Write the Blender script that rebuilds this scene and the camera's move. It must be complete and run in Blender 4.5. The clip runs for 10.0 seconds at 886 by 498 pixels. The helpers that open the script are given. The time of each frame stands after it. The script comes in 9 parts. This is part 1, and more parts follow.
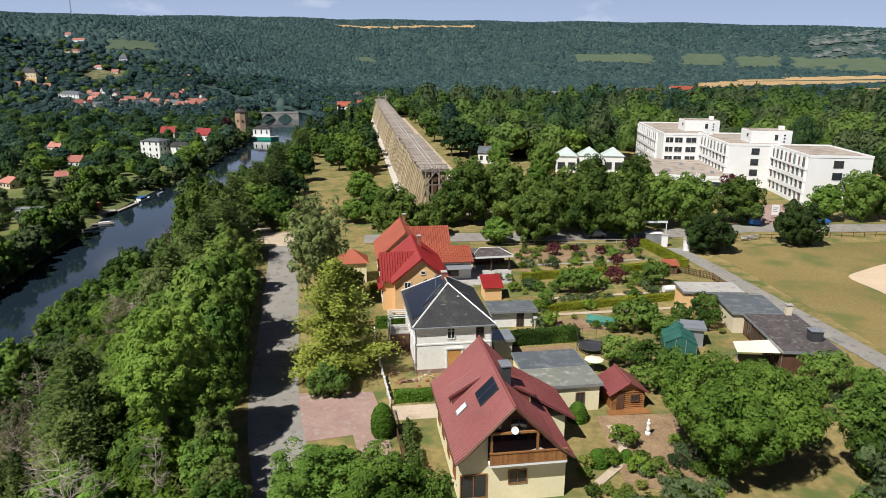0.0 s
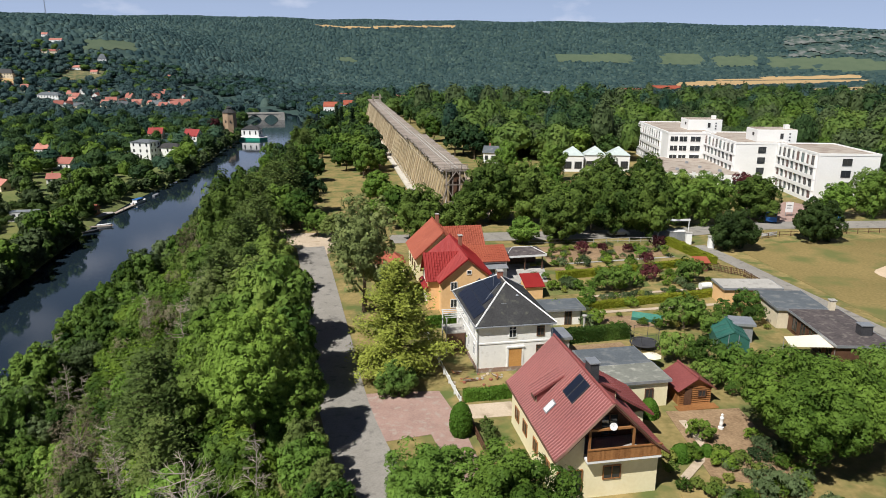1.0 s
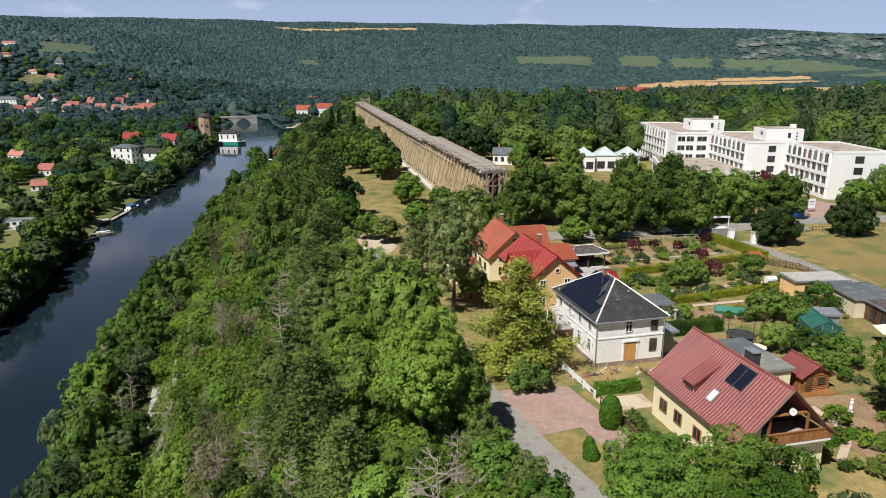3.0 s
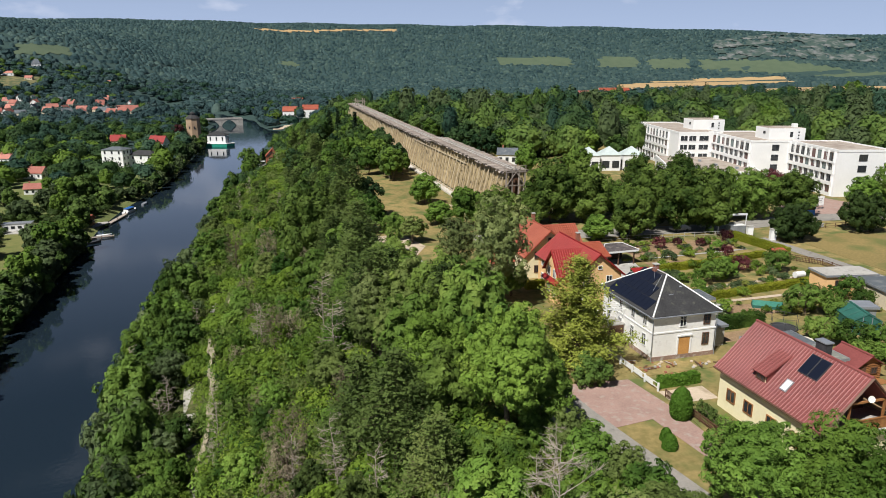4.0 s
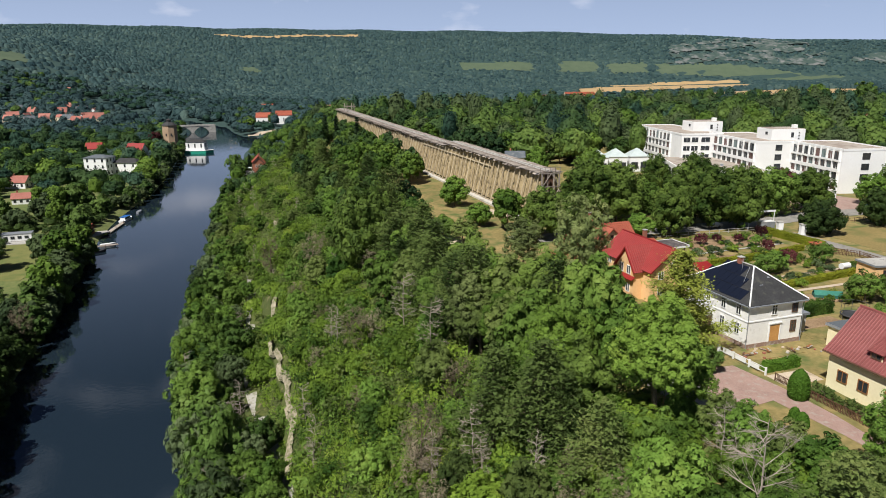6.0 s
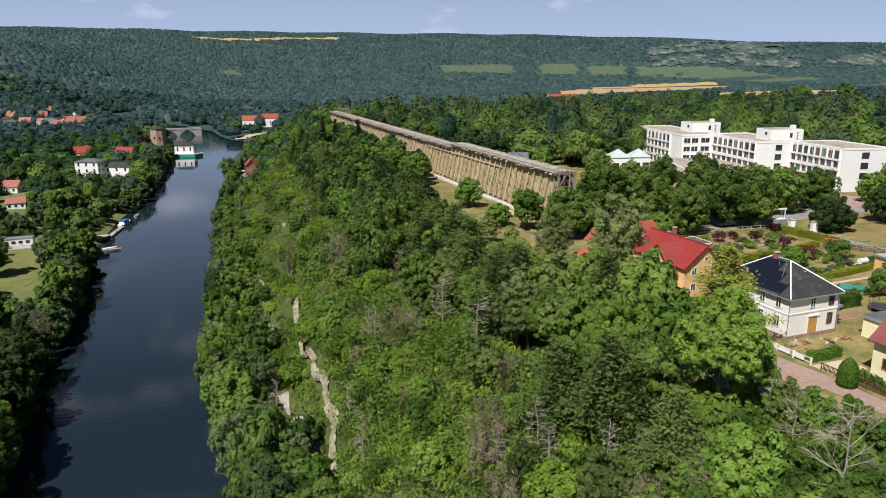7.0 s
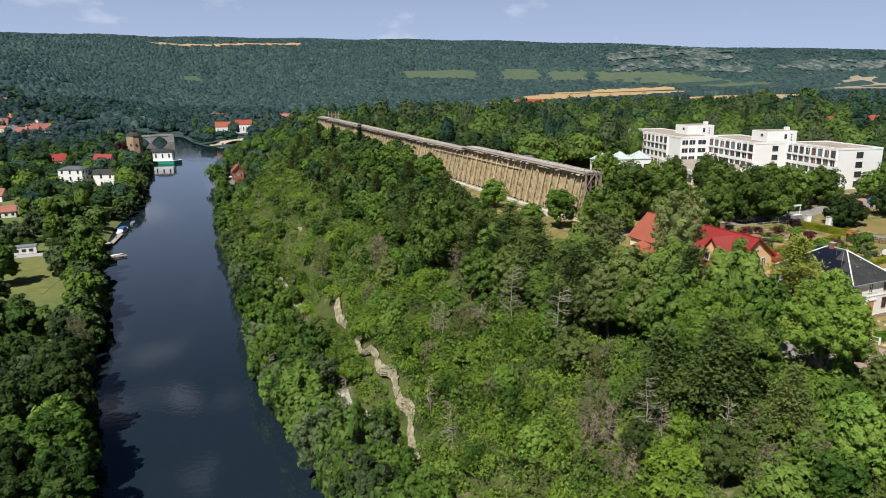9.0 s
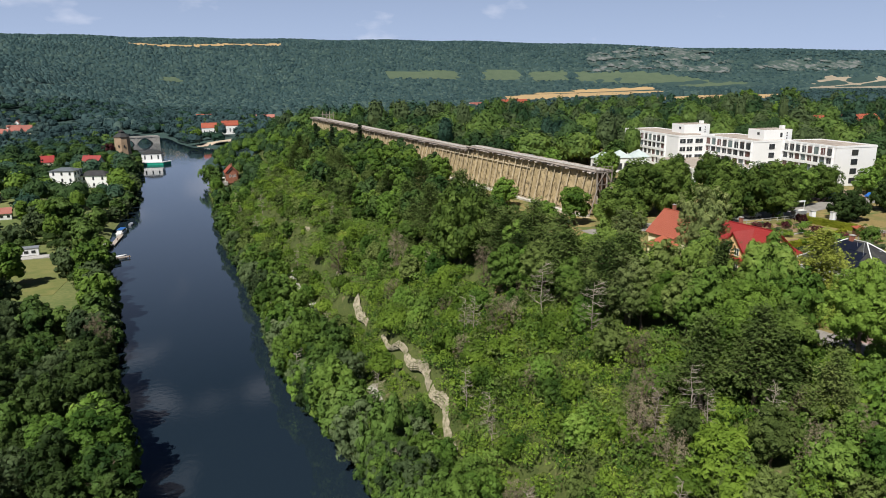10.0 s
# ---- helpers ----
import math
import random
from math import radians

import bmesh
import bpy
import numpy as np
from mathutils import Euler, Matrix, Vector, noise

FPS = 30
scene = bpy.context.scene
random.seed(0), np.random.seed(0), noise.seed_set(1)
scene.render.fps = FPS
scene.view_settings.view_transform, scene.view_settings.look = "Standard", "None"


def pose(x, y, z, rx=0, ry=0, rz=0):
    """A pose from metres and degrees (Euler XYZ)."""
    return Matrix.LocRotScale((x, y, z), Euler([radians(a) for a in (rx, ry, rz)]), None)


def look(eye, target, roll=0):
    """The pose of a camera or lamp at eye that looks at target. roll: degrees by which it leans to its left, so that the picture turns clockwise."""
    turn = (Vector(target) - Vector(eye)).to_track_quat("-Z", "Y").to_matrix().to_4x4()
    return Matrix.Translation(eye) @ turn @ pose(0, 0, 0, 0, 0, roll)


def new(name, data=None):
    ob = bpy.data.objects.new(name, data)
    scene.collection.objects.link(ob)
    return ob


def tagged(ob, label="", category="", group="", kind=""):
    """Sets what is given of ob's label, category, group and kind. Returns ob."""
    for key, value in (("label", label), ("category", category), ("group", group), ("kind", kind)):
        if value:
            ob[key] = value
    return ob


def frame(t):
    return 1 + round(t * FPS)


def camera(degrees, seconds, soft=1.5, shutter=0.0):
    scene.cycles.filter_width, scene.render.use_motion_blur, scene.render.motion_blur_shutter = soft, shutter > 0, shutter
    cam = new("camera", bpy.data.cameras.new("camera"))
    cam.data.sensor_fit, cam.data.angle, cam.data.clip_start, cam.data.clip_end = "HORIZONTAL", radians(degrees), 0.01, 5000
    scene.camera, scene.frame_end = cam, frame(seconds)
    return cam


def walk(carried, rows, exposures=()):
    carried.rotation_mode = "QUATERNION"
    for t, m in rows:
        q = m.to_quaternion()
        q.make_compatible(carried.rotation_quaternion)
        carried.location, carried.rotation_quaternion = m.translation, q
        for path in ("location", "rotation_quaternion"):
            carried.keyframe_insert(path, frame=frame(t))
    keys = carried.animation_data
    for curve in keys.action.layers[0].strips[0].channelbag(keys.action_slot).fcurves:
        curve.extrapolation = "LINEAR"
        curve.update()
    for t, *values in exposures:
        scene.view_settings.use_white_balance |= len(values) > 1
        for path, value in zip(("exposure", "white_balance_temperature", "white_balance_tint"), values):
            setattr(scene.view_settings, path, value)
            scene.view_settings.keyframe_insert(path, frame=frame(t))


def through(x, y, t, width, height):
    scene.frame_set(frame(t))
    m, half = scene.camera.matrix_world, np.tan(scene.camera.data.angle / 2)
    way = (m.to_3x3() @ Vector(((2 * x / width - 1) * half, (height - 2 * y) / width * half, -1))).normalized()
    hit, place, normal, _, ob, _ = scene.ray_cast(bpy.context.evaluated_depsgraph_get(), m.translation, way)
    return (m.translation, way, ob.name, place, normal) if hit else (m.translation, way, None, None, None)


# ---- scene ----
cam = camera(65.6, 10.0, 0.9)
METRES, EYE, TILT, LEAN, TURN = 94.0, 64.2, -15.2, -0.3, 0.0
ROWS = [
    (0.0, 0.0, 0.0, 0.0, 0.0, -0.0, -0.0),
    (0.5, -0.0483, -0.0013, -0.0, -0.8, -0.0, 0.24),
    (1.0, -0.1003, -0.0025, -0.0001, -1.67, -0.01, 0.51),
    (1.5, -0.1484, -0.0035, -0.0001, -2.48, -0.0, 0.76),
    (2.0, -0.2007, -0.0044, -0.0003, -3.35, 0.05, 1.03),
    (2.5, -0.2489, -0.005, -0.0004, -4.14, 0.1, 1.28),
    (4.0, -0.4025, -0.0094, -0.0006, -6.66, 0.16, 2.1),
    (4.5, -0.4509, -0.0106, -0.0005, -7.45, 0.19, 2.37),
    (5.0, -0.5031, -0.0118, -0.0006, -8.3, 0.27, 2.66),
    (5.5, -0.5511, -0.0125, -0.0009, -9.08, 0.35, 2.93),
    (7.0, -0.7035, -0.016, -0.0012, -11.55, 0.52, 3.75),
    (7.5, -0.751, -0.0168, -0.0014, -12.33, 0.57, 3.98),
    (8.0, -0.8026, -0.0178, -0.0015, -13.17, 0.62, 4.24),
    (8.5, -0.8502, -0.0188, -0.0015, -13.94, 0.67, 4.47),
    (9.0, -0.9015, -0.0201, -0.0016, -14.78, 0.72, 4.72),
    (9.5, -0.9486, -0.0213, -0.0019, -15.56, 0.68, 4.97),
    (10.0, -0.9997, -0.0226, -0.0019, -16.39, 0.62, 5.22),
]
walk(cam, [(t, pose(0, 0, EYE, TILT, LEAN, TURN) @ pose(METRES * x, METRES * y, METRES * z, 90 + pitch, roll, yaw)) for t, x, y, z, yaw, pitch, roll in ROWS])

# ---- light: a high summer sun over the left shoulder, clear sky ----
SUN_FROM = Vector((-0.68, -0.73, 0))
SUN_UP = radians(53)
world = bpy.data.worlds.new("sky")
scene.world = world
world.use_nodes = True
wn = world.node_tree.nodes
wl = world.node_tree.links
sky = wn.new("ShaderNodeTexSky")
sky.sky_type = "NISHITA"
sky.sun_disc = False
sky.sun_elevation = SUN_UP
sky.sun_rotation = math.atan2(SUN_FROM.x, SUN_FROM.y)
sky.altitude = 100
sky.air_density, sky.dust_density, sky.ozone_density = 1.0, 0.6, 1.5
wn["Background"].inputs["Strength"].default_value = 0.05
# thin fair-weather clouds
wtc = wn.new("ShaderNodeTexCoord")
wmap = wn.new("ShaderNodeMapping")
wmap.inputs["Scale"].default_value = (3.0, 3.0, 7.0)
wnoise = wn.new("ShaderNodeTexNoise")
wnoise.inputs["Scale"].default_value = 2.6
wnoise.inputs["Detail"].default_value = 6
wramp = wn.new("ShaderNodeValToRGB")
wramp.color_ramp.elements[0].position = 0.57
wramp.color_ramp.elements[0].color = (0, 0, 0, 1)
wramp.color_ramp.elements[1].position = 0.74
wramp.color_ramp.elements[1].color = (0.55, 0.55, 0.55, 1)
wmix = wn.new("ShaderNodeMix")
wmix.data_type = "RGBA"
wmix.inputs[7].default_value = (15.0, 15.2, 17.0, 1)
wl.new(wtc.outputs["Generated"], wmap.inputs["Vector"])
wl.new(wmap.outputs["Vector"], wnoise.inputs["Vector"])
wl.new(wnoise.outputs["Fac"], wramp.inputs["Fac"])
wl.new(wramp.outputs["Color"], wmix.inputs[0])
wtint = wn.new("ShaderNodeMix")
wtint.data_type, wtint.blend_type = "RGBA", "MULTIPLY"
wtint.inputs[0].default_value = 1.0
wtint.inputs[7].default_value = (0.25, 0.29, 0.41, 1)
wl.new(sky.outputs["Color"], wtint.inputs[6])
# the summer haze lightens the sky towards the horizon
wsep = wn.new("ShaderNodeSeparateXYZ")
wl.new(wtc.outputs["Generated"], wsep.inputs[0])
wabs = wn.new("ShaderNodeMath")
wabs.operation = "ABSOLUTE"
wl.new(wsep.outputs["Z"], wabs.inputs[0])
whz = wn.new("ShaderNodeMapRange")
whz.inputs["From Min"].default_value, whz.inputs["From Max"].default_value = 0.0, 0.40
whz.inputs["To Min"].default_value, whz.inputs["To Max"].default_value = 0.75, 0.0
wl.new(wabs.outputs[0], whz.inputs["Value"])
whaze = wn.new("ShaderNodeMix")
whaze.data_type = "RGBA"
whaze.inputs[7].default_value = (9.6, 12.0, 17.2, 1)
wl.new(whz.outputs["Result"], whaze.inputs[0])
wl.new(wtint.outputs[2], whaze.inputs[6])
wl.new(whaze.outputs[2], wmix.inputs[6])
wl.new(wmix.outputs[2], wn["Background"].inputs["Color"])

sun = new("sun", bpy.data.lights.new("sun", "SUN"))
sun.data.energy = 5.0
sun.data.angle = radians(0.53)
sun.data.color = (1.0, 0.968, 0.905)
sun_way = SUN_FROM.normalized() * math.cos(SUN_UP) + Vector((0, 0, math.sin(SUN_UP)))
sun.matrix_world = look(sun_way * 300, (0, 0, 0))
scene.view_settings.exposure = 0.28

# ---- materials ----
def nodes_of(name):
    m = bpy.data.materials.new(name)
    m.use_nodes = True
    return m, m.node_tree.nodes, m.node_tree.links, m.node_tree.nodes["Principled BSDF"]


def ramp_node(n, stops):
    r = n.new("ShaderNodeValToRGB")
    e = r.color_ramp.elements
    while len(e) < len(stops):
        e.new(0.5)
    for el, (p, c) in zip(e, stops):
        el.position = p
        el.color = (*c, 1)
    return r


def surface(name, dark, light, big=0.15, fine=3.0, rough=0.85, bump=0.15, metal=0.0, stain=None, stain_at=0.62, piece=0.0, spec=0.3):
    """Two noises, one broad and one fine, run a ramp between two colours; stain adds blotches; piece varies single pieces."""
    m, n, l, b = nodes_of(name)
    tc = n.new("ShaderNodeNewGeometry")
    n1 = n.new("ShaderNodeTexNoise")
    n1.inputs["Scale"].default_value = big
    n1.inputs["Detail"].default_value = 5
    n2 = n.new("ShaderNodeTexNoise")
    n2.inputs["Scale"].default_value = fine
    n2.inputs["Detail"].default_value = 4
    l.new(tc.outputs["Position"], n1.inputs["Vector"])
    l.new(tc.outputs["Position"], n2.inputs["Vector"])
    mix = n.new("ShaderNodeMath")
    mix.operation = "ADD"
    l.new(n1.outputs["Fac"], mix.inputs[0])
    l.new(n2.outputs["Fac"], mix.inputs[1])
    half = n.new("ShaderNodeMath")
    half.operation = "MULTIPLY_ADD"
    half.inputs[1].default_value = 0.5
    half.inputs[2].default_value = 0.0
    l.new(mix.outputs[0], half.inputs[0])
    fac = half.outputs[0]
    if piece:
        oi = n.new("ShaderNodeObjectInfo")
        pm = n.new("ShaderNodeMath")
        pm.operation = "MULTIPLY_ADD"
        pm.inputs[1].default_value = piece
        l.new(oi.outputs["Random"], pm.inputs[0])
        l.new(fac, pm.inputs[2])
        sub = n.new("ShaderNodeMath")
        sub.operation = "SUBTRACT"
        sub.inputs[1].default_value = piece / 2
        l.new(pm.outputs[0], sub.inputs[0])
        fac = sub.outputs[0]
    r = ramp_node(n, [(0.3, dark), (0.7, light)])
    l.new(fac, r.inputs["Fac"])
    col = r.outputs["Color"]
    if stain:
        n3 = n.new("ShaderNodeTexNoise")
        n3.inputs["Scale"].default_value = big * 2.7
        n3.inputs["Detail"].default_value = 6
        l.new(tc.outputs["Position"], n3.inputs["Vector"])
        r3 = ramp_node(n, [(stain_at - 0.08, (0, 0, 0)), (stain_at + 0.08, (1, 1, 1))])
        l.new(n3.outputs["Fac"], r3.inputs["Fac"])
        mx = n.new("ShaderNodeMix")
        mx.data_type = "RGBA"
        mx.inputs[7].default_value = (*stain, 1)
        l.new(r3.outputs["Color"], mx.inputs[0])
        l.new(col, mx.inputs[6])
        col = mx.outputs[2]
    l.new(col, b.inputs["Base Color"])
    b.inputs["Roughness"].default_value = rough
    b.inputs["Metallic"].default_value = metal
    b.inputs["Specular IOR Level"].default_value = spec
    if bump:
        bp = n.new("ShaderNodeBump")
        bp.inputs["Strength"].default_value = bump
        bp.inputs["Distance"].default_value = 0.05
        l.new(n2.outputs["Fac"], bp.inputs["Height"])
        l.new(bp.outputs["Normal"], b.inputs["Normal"])
    return m


def leaf(name, dark, light, warm=None, through=0.07, holes=7.5, open_=0.43, patch=0.22):
    """Foliage: each leaf clump has its own shade, each plant its own cast; light passes through the leaves and the gaps between them."""
    m, n, l, b = nodes_of(name)
    if holes:
        dark, light = [0.56 * q for q in dark], [1.0 * q for q in light]
        warm = warm and [1.0 * q for q in warm]
    geo = n.new("ShaderNodeNewGeometry")
    oi = n.new("ShaderNodeObjectInfo")
    ns = n.new("ShaderNodeTexNoise")
    ns.inputs["Scale"].default_value = patch
    ns.inputs["Detail"].default_value = 3
    l.new(geo.outputs["Position"], ns.inputs["Vector"])
    a = n.new("ShaderNodeMath")
    a.operation = "MULTIPLY_ADD"
    a.inputs[1].default_value = 0.09 if patch > 0.1 else 0.34
    l.new(geo.outputs["Random Per Island"], a.inputs[0])
    l.new(ns.outputs["Fac"], a.inputs[2])
    c = n.new("ShaderNodeMath")
    c.operation = "MULTIPLY_ADD"
    c.inputs[1].default_value = 0.44
    l.new(oi.outputs["Random"], c.inputs[0])
    l.new(a.outputs[0], c.inputs[2])
    stops = [(0.47, dark), (1.06, light)] if not warm else [(0.47, dark), (0.98, light), (1.2, warm)]
    stops = [(p / 1.25, q) for p, q in stops]
    sc = n.new("ShaderNodeMath")
    sc.operation = "MULTIPLY"
    sc.inputs[1].default_value = 0.8
    l.new(c.outputs[0], sc.inputs[0])
    r = ramp_node(n, stops)
    l.new(sc.outputs[0], r.inputs["Fac"])
    l.new(r.outputs["Color"], b.inputs["Base Color"])
    b.inputs["Roughness"].default_value = 0.6
    b.inputs["Specular IOR Level"].default_value = 0.08
    tr = n.new("ShaderNodeBsdfTranslucent")
    hs = n.new("ShaderNodeHueSaturation")
    hs.inputs["Hue"].default_value = 0.485
    hs.inputs["Value"].default_value = 1.25
    l.new(r.outputs["Color"], hs.inputs["Color"])
    l.new(hs.outputs["Color"], tr.inputs["Color"])
    mx = n.new("ShaderNodeMixShader")
    mx.inputs["Fac"].default_value = through
    l.new(b.outputs[0], mx.inputs[1])
    l.new(tr.outputs[0], mx.inputs[2])
    out = mx.outputs[0]
    if not holes and patch < 0.1:
        lump = n.new("ShaderNodeTexNoise")
        lump.inputs["Scale"].default_value = 0.30
        lump.inputs["Detail"].default_value = 4
        l.new(geo.outputs["Position"], lump.inputs["Vector"])
        bp = n.new("ShaderNodeBump")
        bp.inputs["Strength"].default_value = 0.9
        bp.inputs["Distance"].default_value = 2.5
        l.new(lump.outputs["Fac"], bp.inputs["Height"])
        l.new(bp.outputs["Normal"], b.inputs["Normal"])
    if holes:
        ho = n.new("ShaderNodeTexNoise")
        ho.inputs["Scale"].default_value = holes
        ho.inputs["Detail"].default_value = 1 if holes > 3 else 3
        l.new(geo.outputs["Position"], ho.inputs["Vector"])
        gt = n.new("ShaderNodeMath")
        gt.operation = "LESS_THAN"
        gt.inputs[1].default_value = open_
        l.new(ho.outputs["Fac"], gt.inputs[0])
        clear = n.new("ShaderNodeBsdfTransparent")
        m2 = n.new("ShaderNodeMixShader")
        l.new(gt.outputs[0], m2.inputs["Fac"])
        l.new(out, m2.inputs[1])
        l.new(clear.outputs[0], m2.inputs[2])
        out = m2.outputs[0]
    l.new(out, n["Material Output"].inputs["Surface"])
    return m


def glass_dark(name, tint=(0.03, 0.035, 0.04), rough=0.06):
    m, n, l, b = nodes_of(name)
    b.inputs["Base Color"].default_value = (*tint, 1)
    b.inputs["Roughness"].default_value = rough
    b.inputs["Specular IOR Level"].default_value = 0.6
    return m


GRASS_DRY = surface("dry_grass", (0.125, 0.112, 0.036), (0.345, 0.258, 0.108), big=0.09, fine=1.6, rough=0.95, bump=0.5, stain=(0.105, 0.13, 0.038), stain_at=0.56)
FIELD_GRASS = surface("sports_field_grass", (0.150, 0.122, 0.042), (0.30, 0.222, 0.088), big=0.05, fine=2.2, rough=0.95, bump=0.3, stain=(0.135, 0.142, 0.045), stain_at=0.58)
LAWN = surface("lawn", (0.08, 0.12, 0.03), (0.22, 0.20, 0.07), big=0.25, fine=3, rough=0.95, bump=0.4)
WOOD_FLOOR = surface("bluff_floor", (0.034, 0.056, 0.012), (0.105, 0.120, 0.034), big=0.25, fine=2.5, rough=0.95, bump=0.6, stain=(0.20, 0.16, 0.09), stain_at=0.68)
# far floor colour carries a painted blue cast of distance haze
FAR_FLOOR_HAZE = surface("hazed_far_wood_floor", (0.023, 0.048, 0.047), (0.042, 0.077, 0.066), big=0.02, fine=0.12, rough=0.95, bump=0.0)
MEADOW_BANK = surface("bank_meadow", (0.07, 0.115, 0.03), (0.20, 0.20, 0.075), big=0.06, fine=0.8, rough=0.95, bump=0.3)
ORCHARD = surface("orchard_grass", (0.11, 0.115, 0.055), (0.24, 0.195, 0.095), big=0.06, fine=0.25, rough=0.95, bump=0.0, stain=(0.06, 0.085, 0.04), stain_at=0.52)
SOIL = surface("garden_soil", (0.16, 0.10, 0.055), (0.36, 0.25, 0.15), big=0.5, fine=4, rough=0.95, bump=0.5)
ASPHALT = surface("worn_asphalt", (0.205, 0.192, 0.172), (0.315, 0.295, 0.268), big=0.3, fine=6, rough=0.9, bump=0.12, stain=(0.15, 0.142, 0.13), stain_at=0.64)
PAVING_RED = surface("reddish_paving", (0.26, 0.17, 0.145), (0.40, 0.27, 0.23), big=0.5, fine=7, rough=0.9, bump=0.2, stain=(0.36, 0.30, 0.26))
GRAVEL = surface("pale_gravel", (0.38, 0.30, 0.22), (0.58, 0.48, 0.37), big=0.2, fine=5, rough=0.95, bump=0.2, stain=(0.34, 0.27, 0.19))
PATH_GREY = surface("trodden_grey_path", (0.28, 0.265, 0.235), (0.46, 0.44, 0.40), big=0.4, fine=4, rough=0.95, bump=0.2, stain=(0.20, 0.20, 0.13), stain_at=0.58)
SAND = surface("bare_sand", (0.50, 0.38, 0.26), (0.66, 0.53, 0.38), big=0.15, fine=4, rough=0.95, bump=0.2)
BARE_FIELD = surface("bare_pale_field", (0.24, 0.20, 0.145), (0.34, 0.29, 0.22), big=0.01, fine=0.1, rough=0.95, bump=0.0)
GOLD = surface("ripe_grain", (0.36, 0.24, 0.115), (0.48, 0.335, 0.17), big=0.02, fine=0.3, rough=0.95, bump=0.0)
# meadow green greyed and blued in its colour to stand for haze
MEADOW_HAZE = surface("hazed_hill_meadow", (0.060, 0.092, 0.056), (0.098, 0.128, 0.078), big=0.03, fine=0.3, rough=0.95, bump=0.0)
ROCK = surface("limestone", (0.19, 0.165, 0.115), (0.40, 0.35, 0.255), big=0.5, fine=2.2, rough=0.9, bump=0.7, stain=(0.16, 0.16, 0.085), stain_at=0.54)
# limestone with haze put into its colour: bluish grey, low contrast
CLIFF_FAR_HAZE = surface("hazed_far_limestone", (0.080, 0.096, 0.095), (0.200, 0.204, 0.198), big=0.014, fine=0.07, rough=0.95, bump=0.0, stain=(0.048, 0.076, 0.066), stain_at=0.46)
BARK = surface("bark", (0.06, 0.045, 0.03), (0.17, 0.13, 0.09), big=1.5, fine=8, rough=0.9, bump=0.5)
DEADWOOD = surface("grey_deadwood", (0.20, 0.17, 0.14), (0.40, 0.34, 0.29), big=1.5, fine=8, rough=0.9, bump=0.3)
TIMBER = surface("weathered_timber", (0.29, 0.235, 0.155), (0.52, 0.44, 0.315), big=0.5, fine=5, rough=0.85, bump=0.2, piece=0.3)
TIMBER_GREY = surface("silvered_timber", (0.19, 0.158, 0.135), (0.39, 0.335, 0.29), big=0.5, fine=5, rough=0.85, bump=0.2, piece=0.35)
BRUSHWOOD = surface("brushwood", (0.24, 0.185, 0.10), (0.48, 0.375, 0.215), big=0.35, fine=5, rough=0.95, bump=1.0, stain=(0.13, 0.10, 0.06), stain_at=0.6)
PLASTER_WHITE = surface("white_plaster", (0.74, 0.74, 0.73), (0.82, 0.82, 0.81), big=0.3, fine=3, rough=0.9, bump=0.05)
PLASTER_OLD = surface("old_white_plaster", (0.74, 0.73, 0.70), (0.85, 0.84, 0.81), big=0.5, fine=2.5, rough=0.9, bump=0.1, stain=(0.66, 0.64, 0.60), stain_at=0.68)
PLASTER_CREAM = surface("cream_plaster", (0.74, 0.66, 0.42), (0.84, 0.77, 0.54), big=0.4, fine=3, rough=0.9, bump=0.05)
PLASTER_ORANGE = surface("apricot_plaster", (0.70, 0.43, 0.20), (0.80, 0.53, 0.28), big=0.4, fine=3, rough=0.9, bump=0.05)
PLASTER_SAND = surface("sand_plaster", (0.58, 0.50, 0.36), (0.70, 0.62, 0.48), big=0.4, fine=3, rough=0.9, bump=0.05)
CONCRETE_PALE = surface("pale_concrete", (0.44, 0.41, 0.36), (0.64, 0.61, 0.55), big=0.3, fine=4, rough=0.9, bump=0.1, stain=(0.34, 0.31, 0.26))
CONCRETE = surface("concrete", (0.30, 0.29, 0.27), (0.48, 0.46, 0.43), big=0.4, fine=5, rough=0.9, bump=0.1, stain=(0.24, 0.23, 0.21))
BRICK = surface("red_brick", (0.22, 0.08, 0.05), (0.36, 0.15, 0.10), big=0.5, fine=8, rough=0.9, bump=0.3)
PLINTH_BRICK = surface("worn_plinth_brick", (0.20, 0.12, 0.09), (0.34, 0.24, 0.19), big=0.8, fine=6, rough=0.9, bump=0.3, stain=(0.40, 0.36, 0.32), stain_at=0.58)
TOWER_STONE = surface("brown_stone", (0.28, 0.19, 0.12), (0.44, 0.32, 0.22), big=0.2, fine=2, rough=0.9, bump=0.4)
# maroon tile, its colour lightened and dulled to include the sheen
TILE_MAROON = surface("maroon_roof_tile", (0.165, 0.044, 0.042), (0.28, 0.085, 0.078), big=0.3, fine=5, rough=0.5, bump=0.1, piece=0.25, spec=0.4)
TILE_RED = surface("red_roof_tile", (0.26, 0.060, 0.034), (0.37, 0.105, 0.060), big=0.4, fine=5, rough=0.55, bump=0.15, piece=0.25)
TILE_CRIMSON = surface("crimson_roof_tile", (0.19, 0.012, 0.012), (0.29, 0.026, 0.024), big=0.4, fine=5, rough=0.5, bump=0.15, piece=0.25)
TILE_TOWN = surface("town_roof_tile", (0.27, 0.095, 0.075), (0.44, 0.19, 0.15), big=0.1, fine=2, rough=0.8, bump=0.1, piece=0.5)
SLATE = surface("dark_slate", (0.022, 0.022, 0.024), (0.055, 0.055, 0.056), big=0.5, fine=5, rough=0.7, bump=0.3, stain=(0.085, 0.085, 0.07), stain_at=0.66)
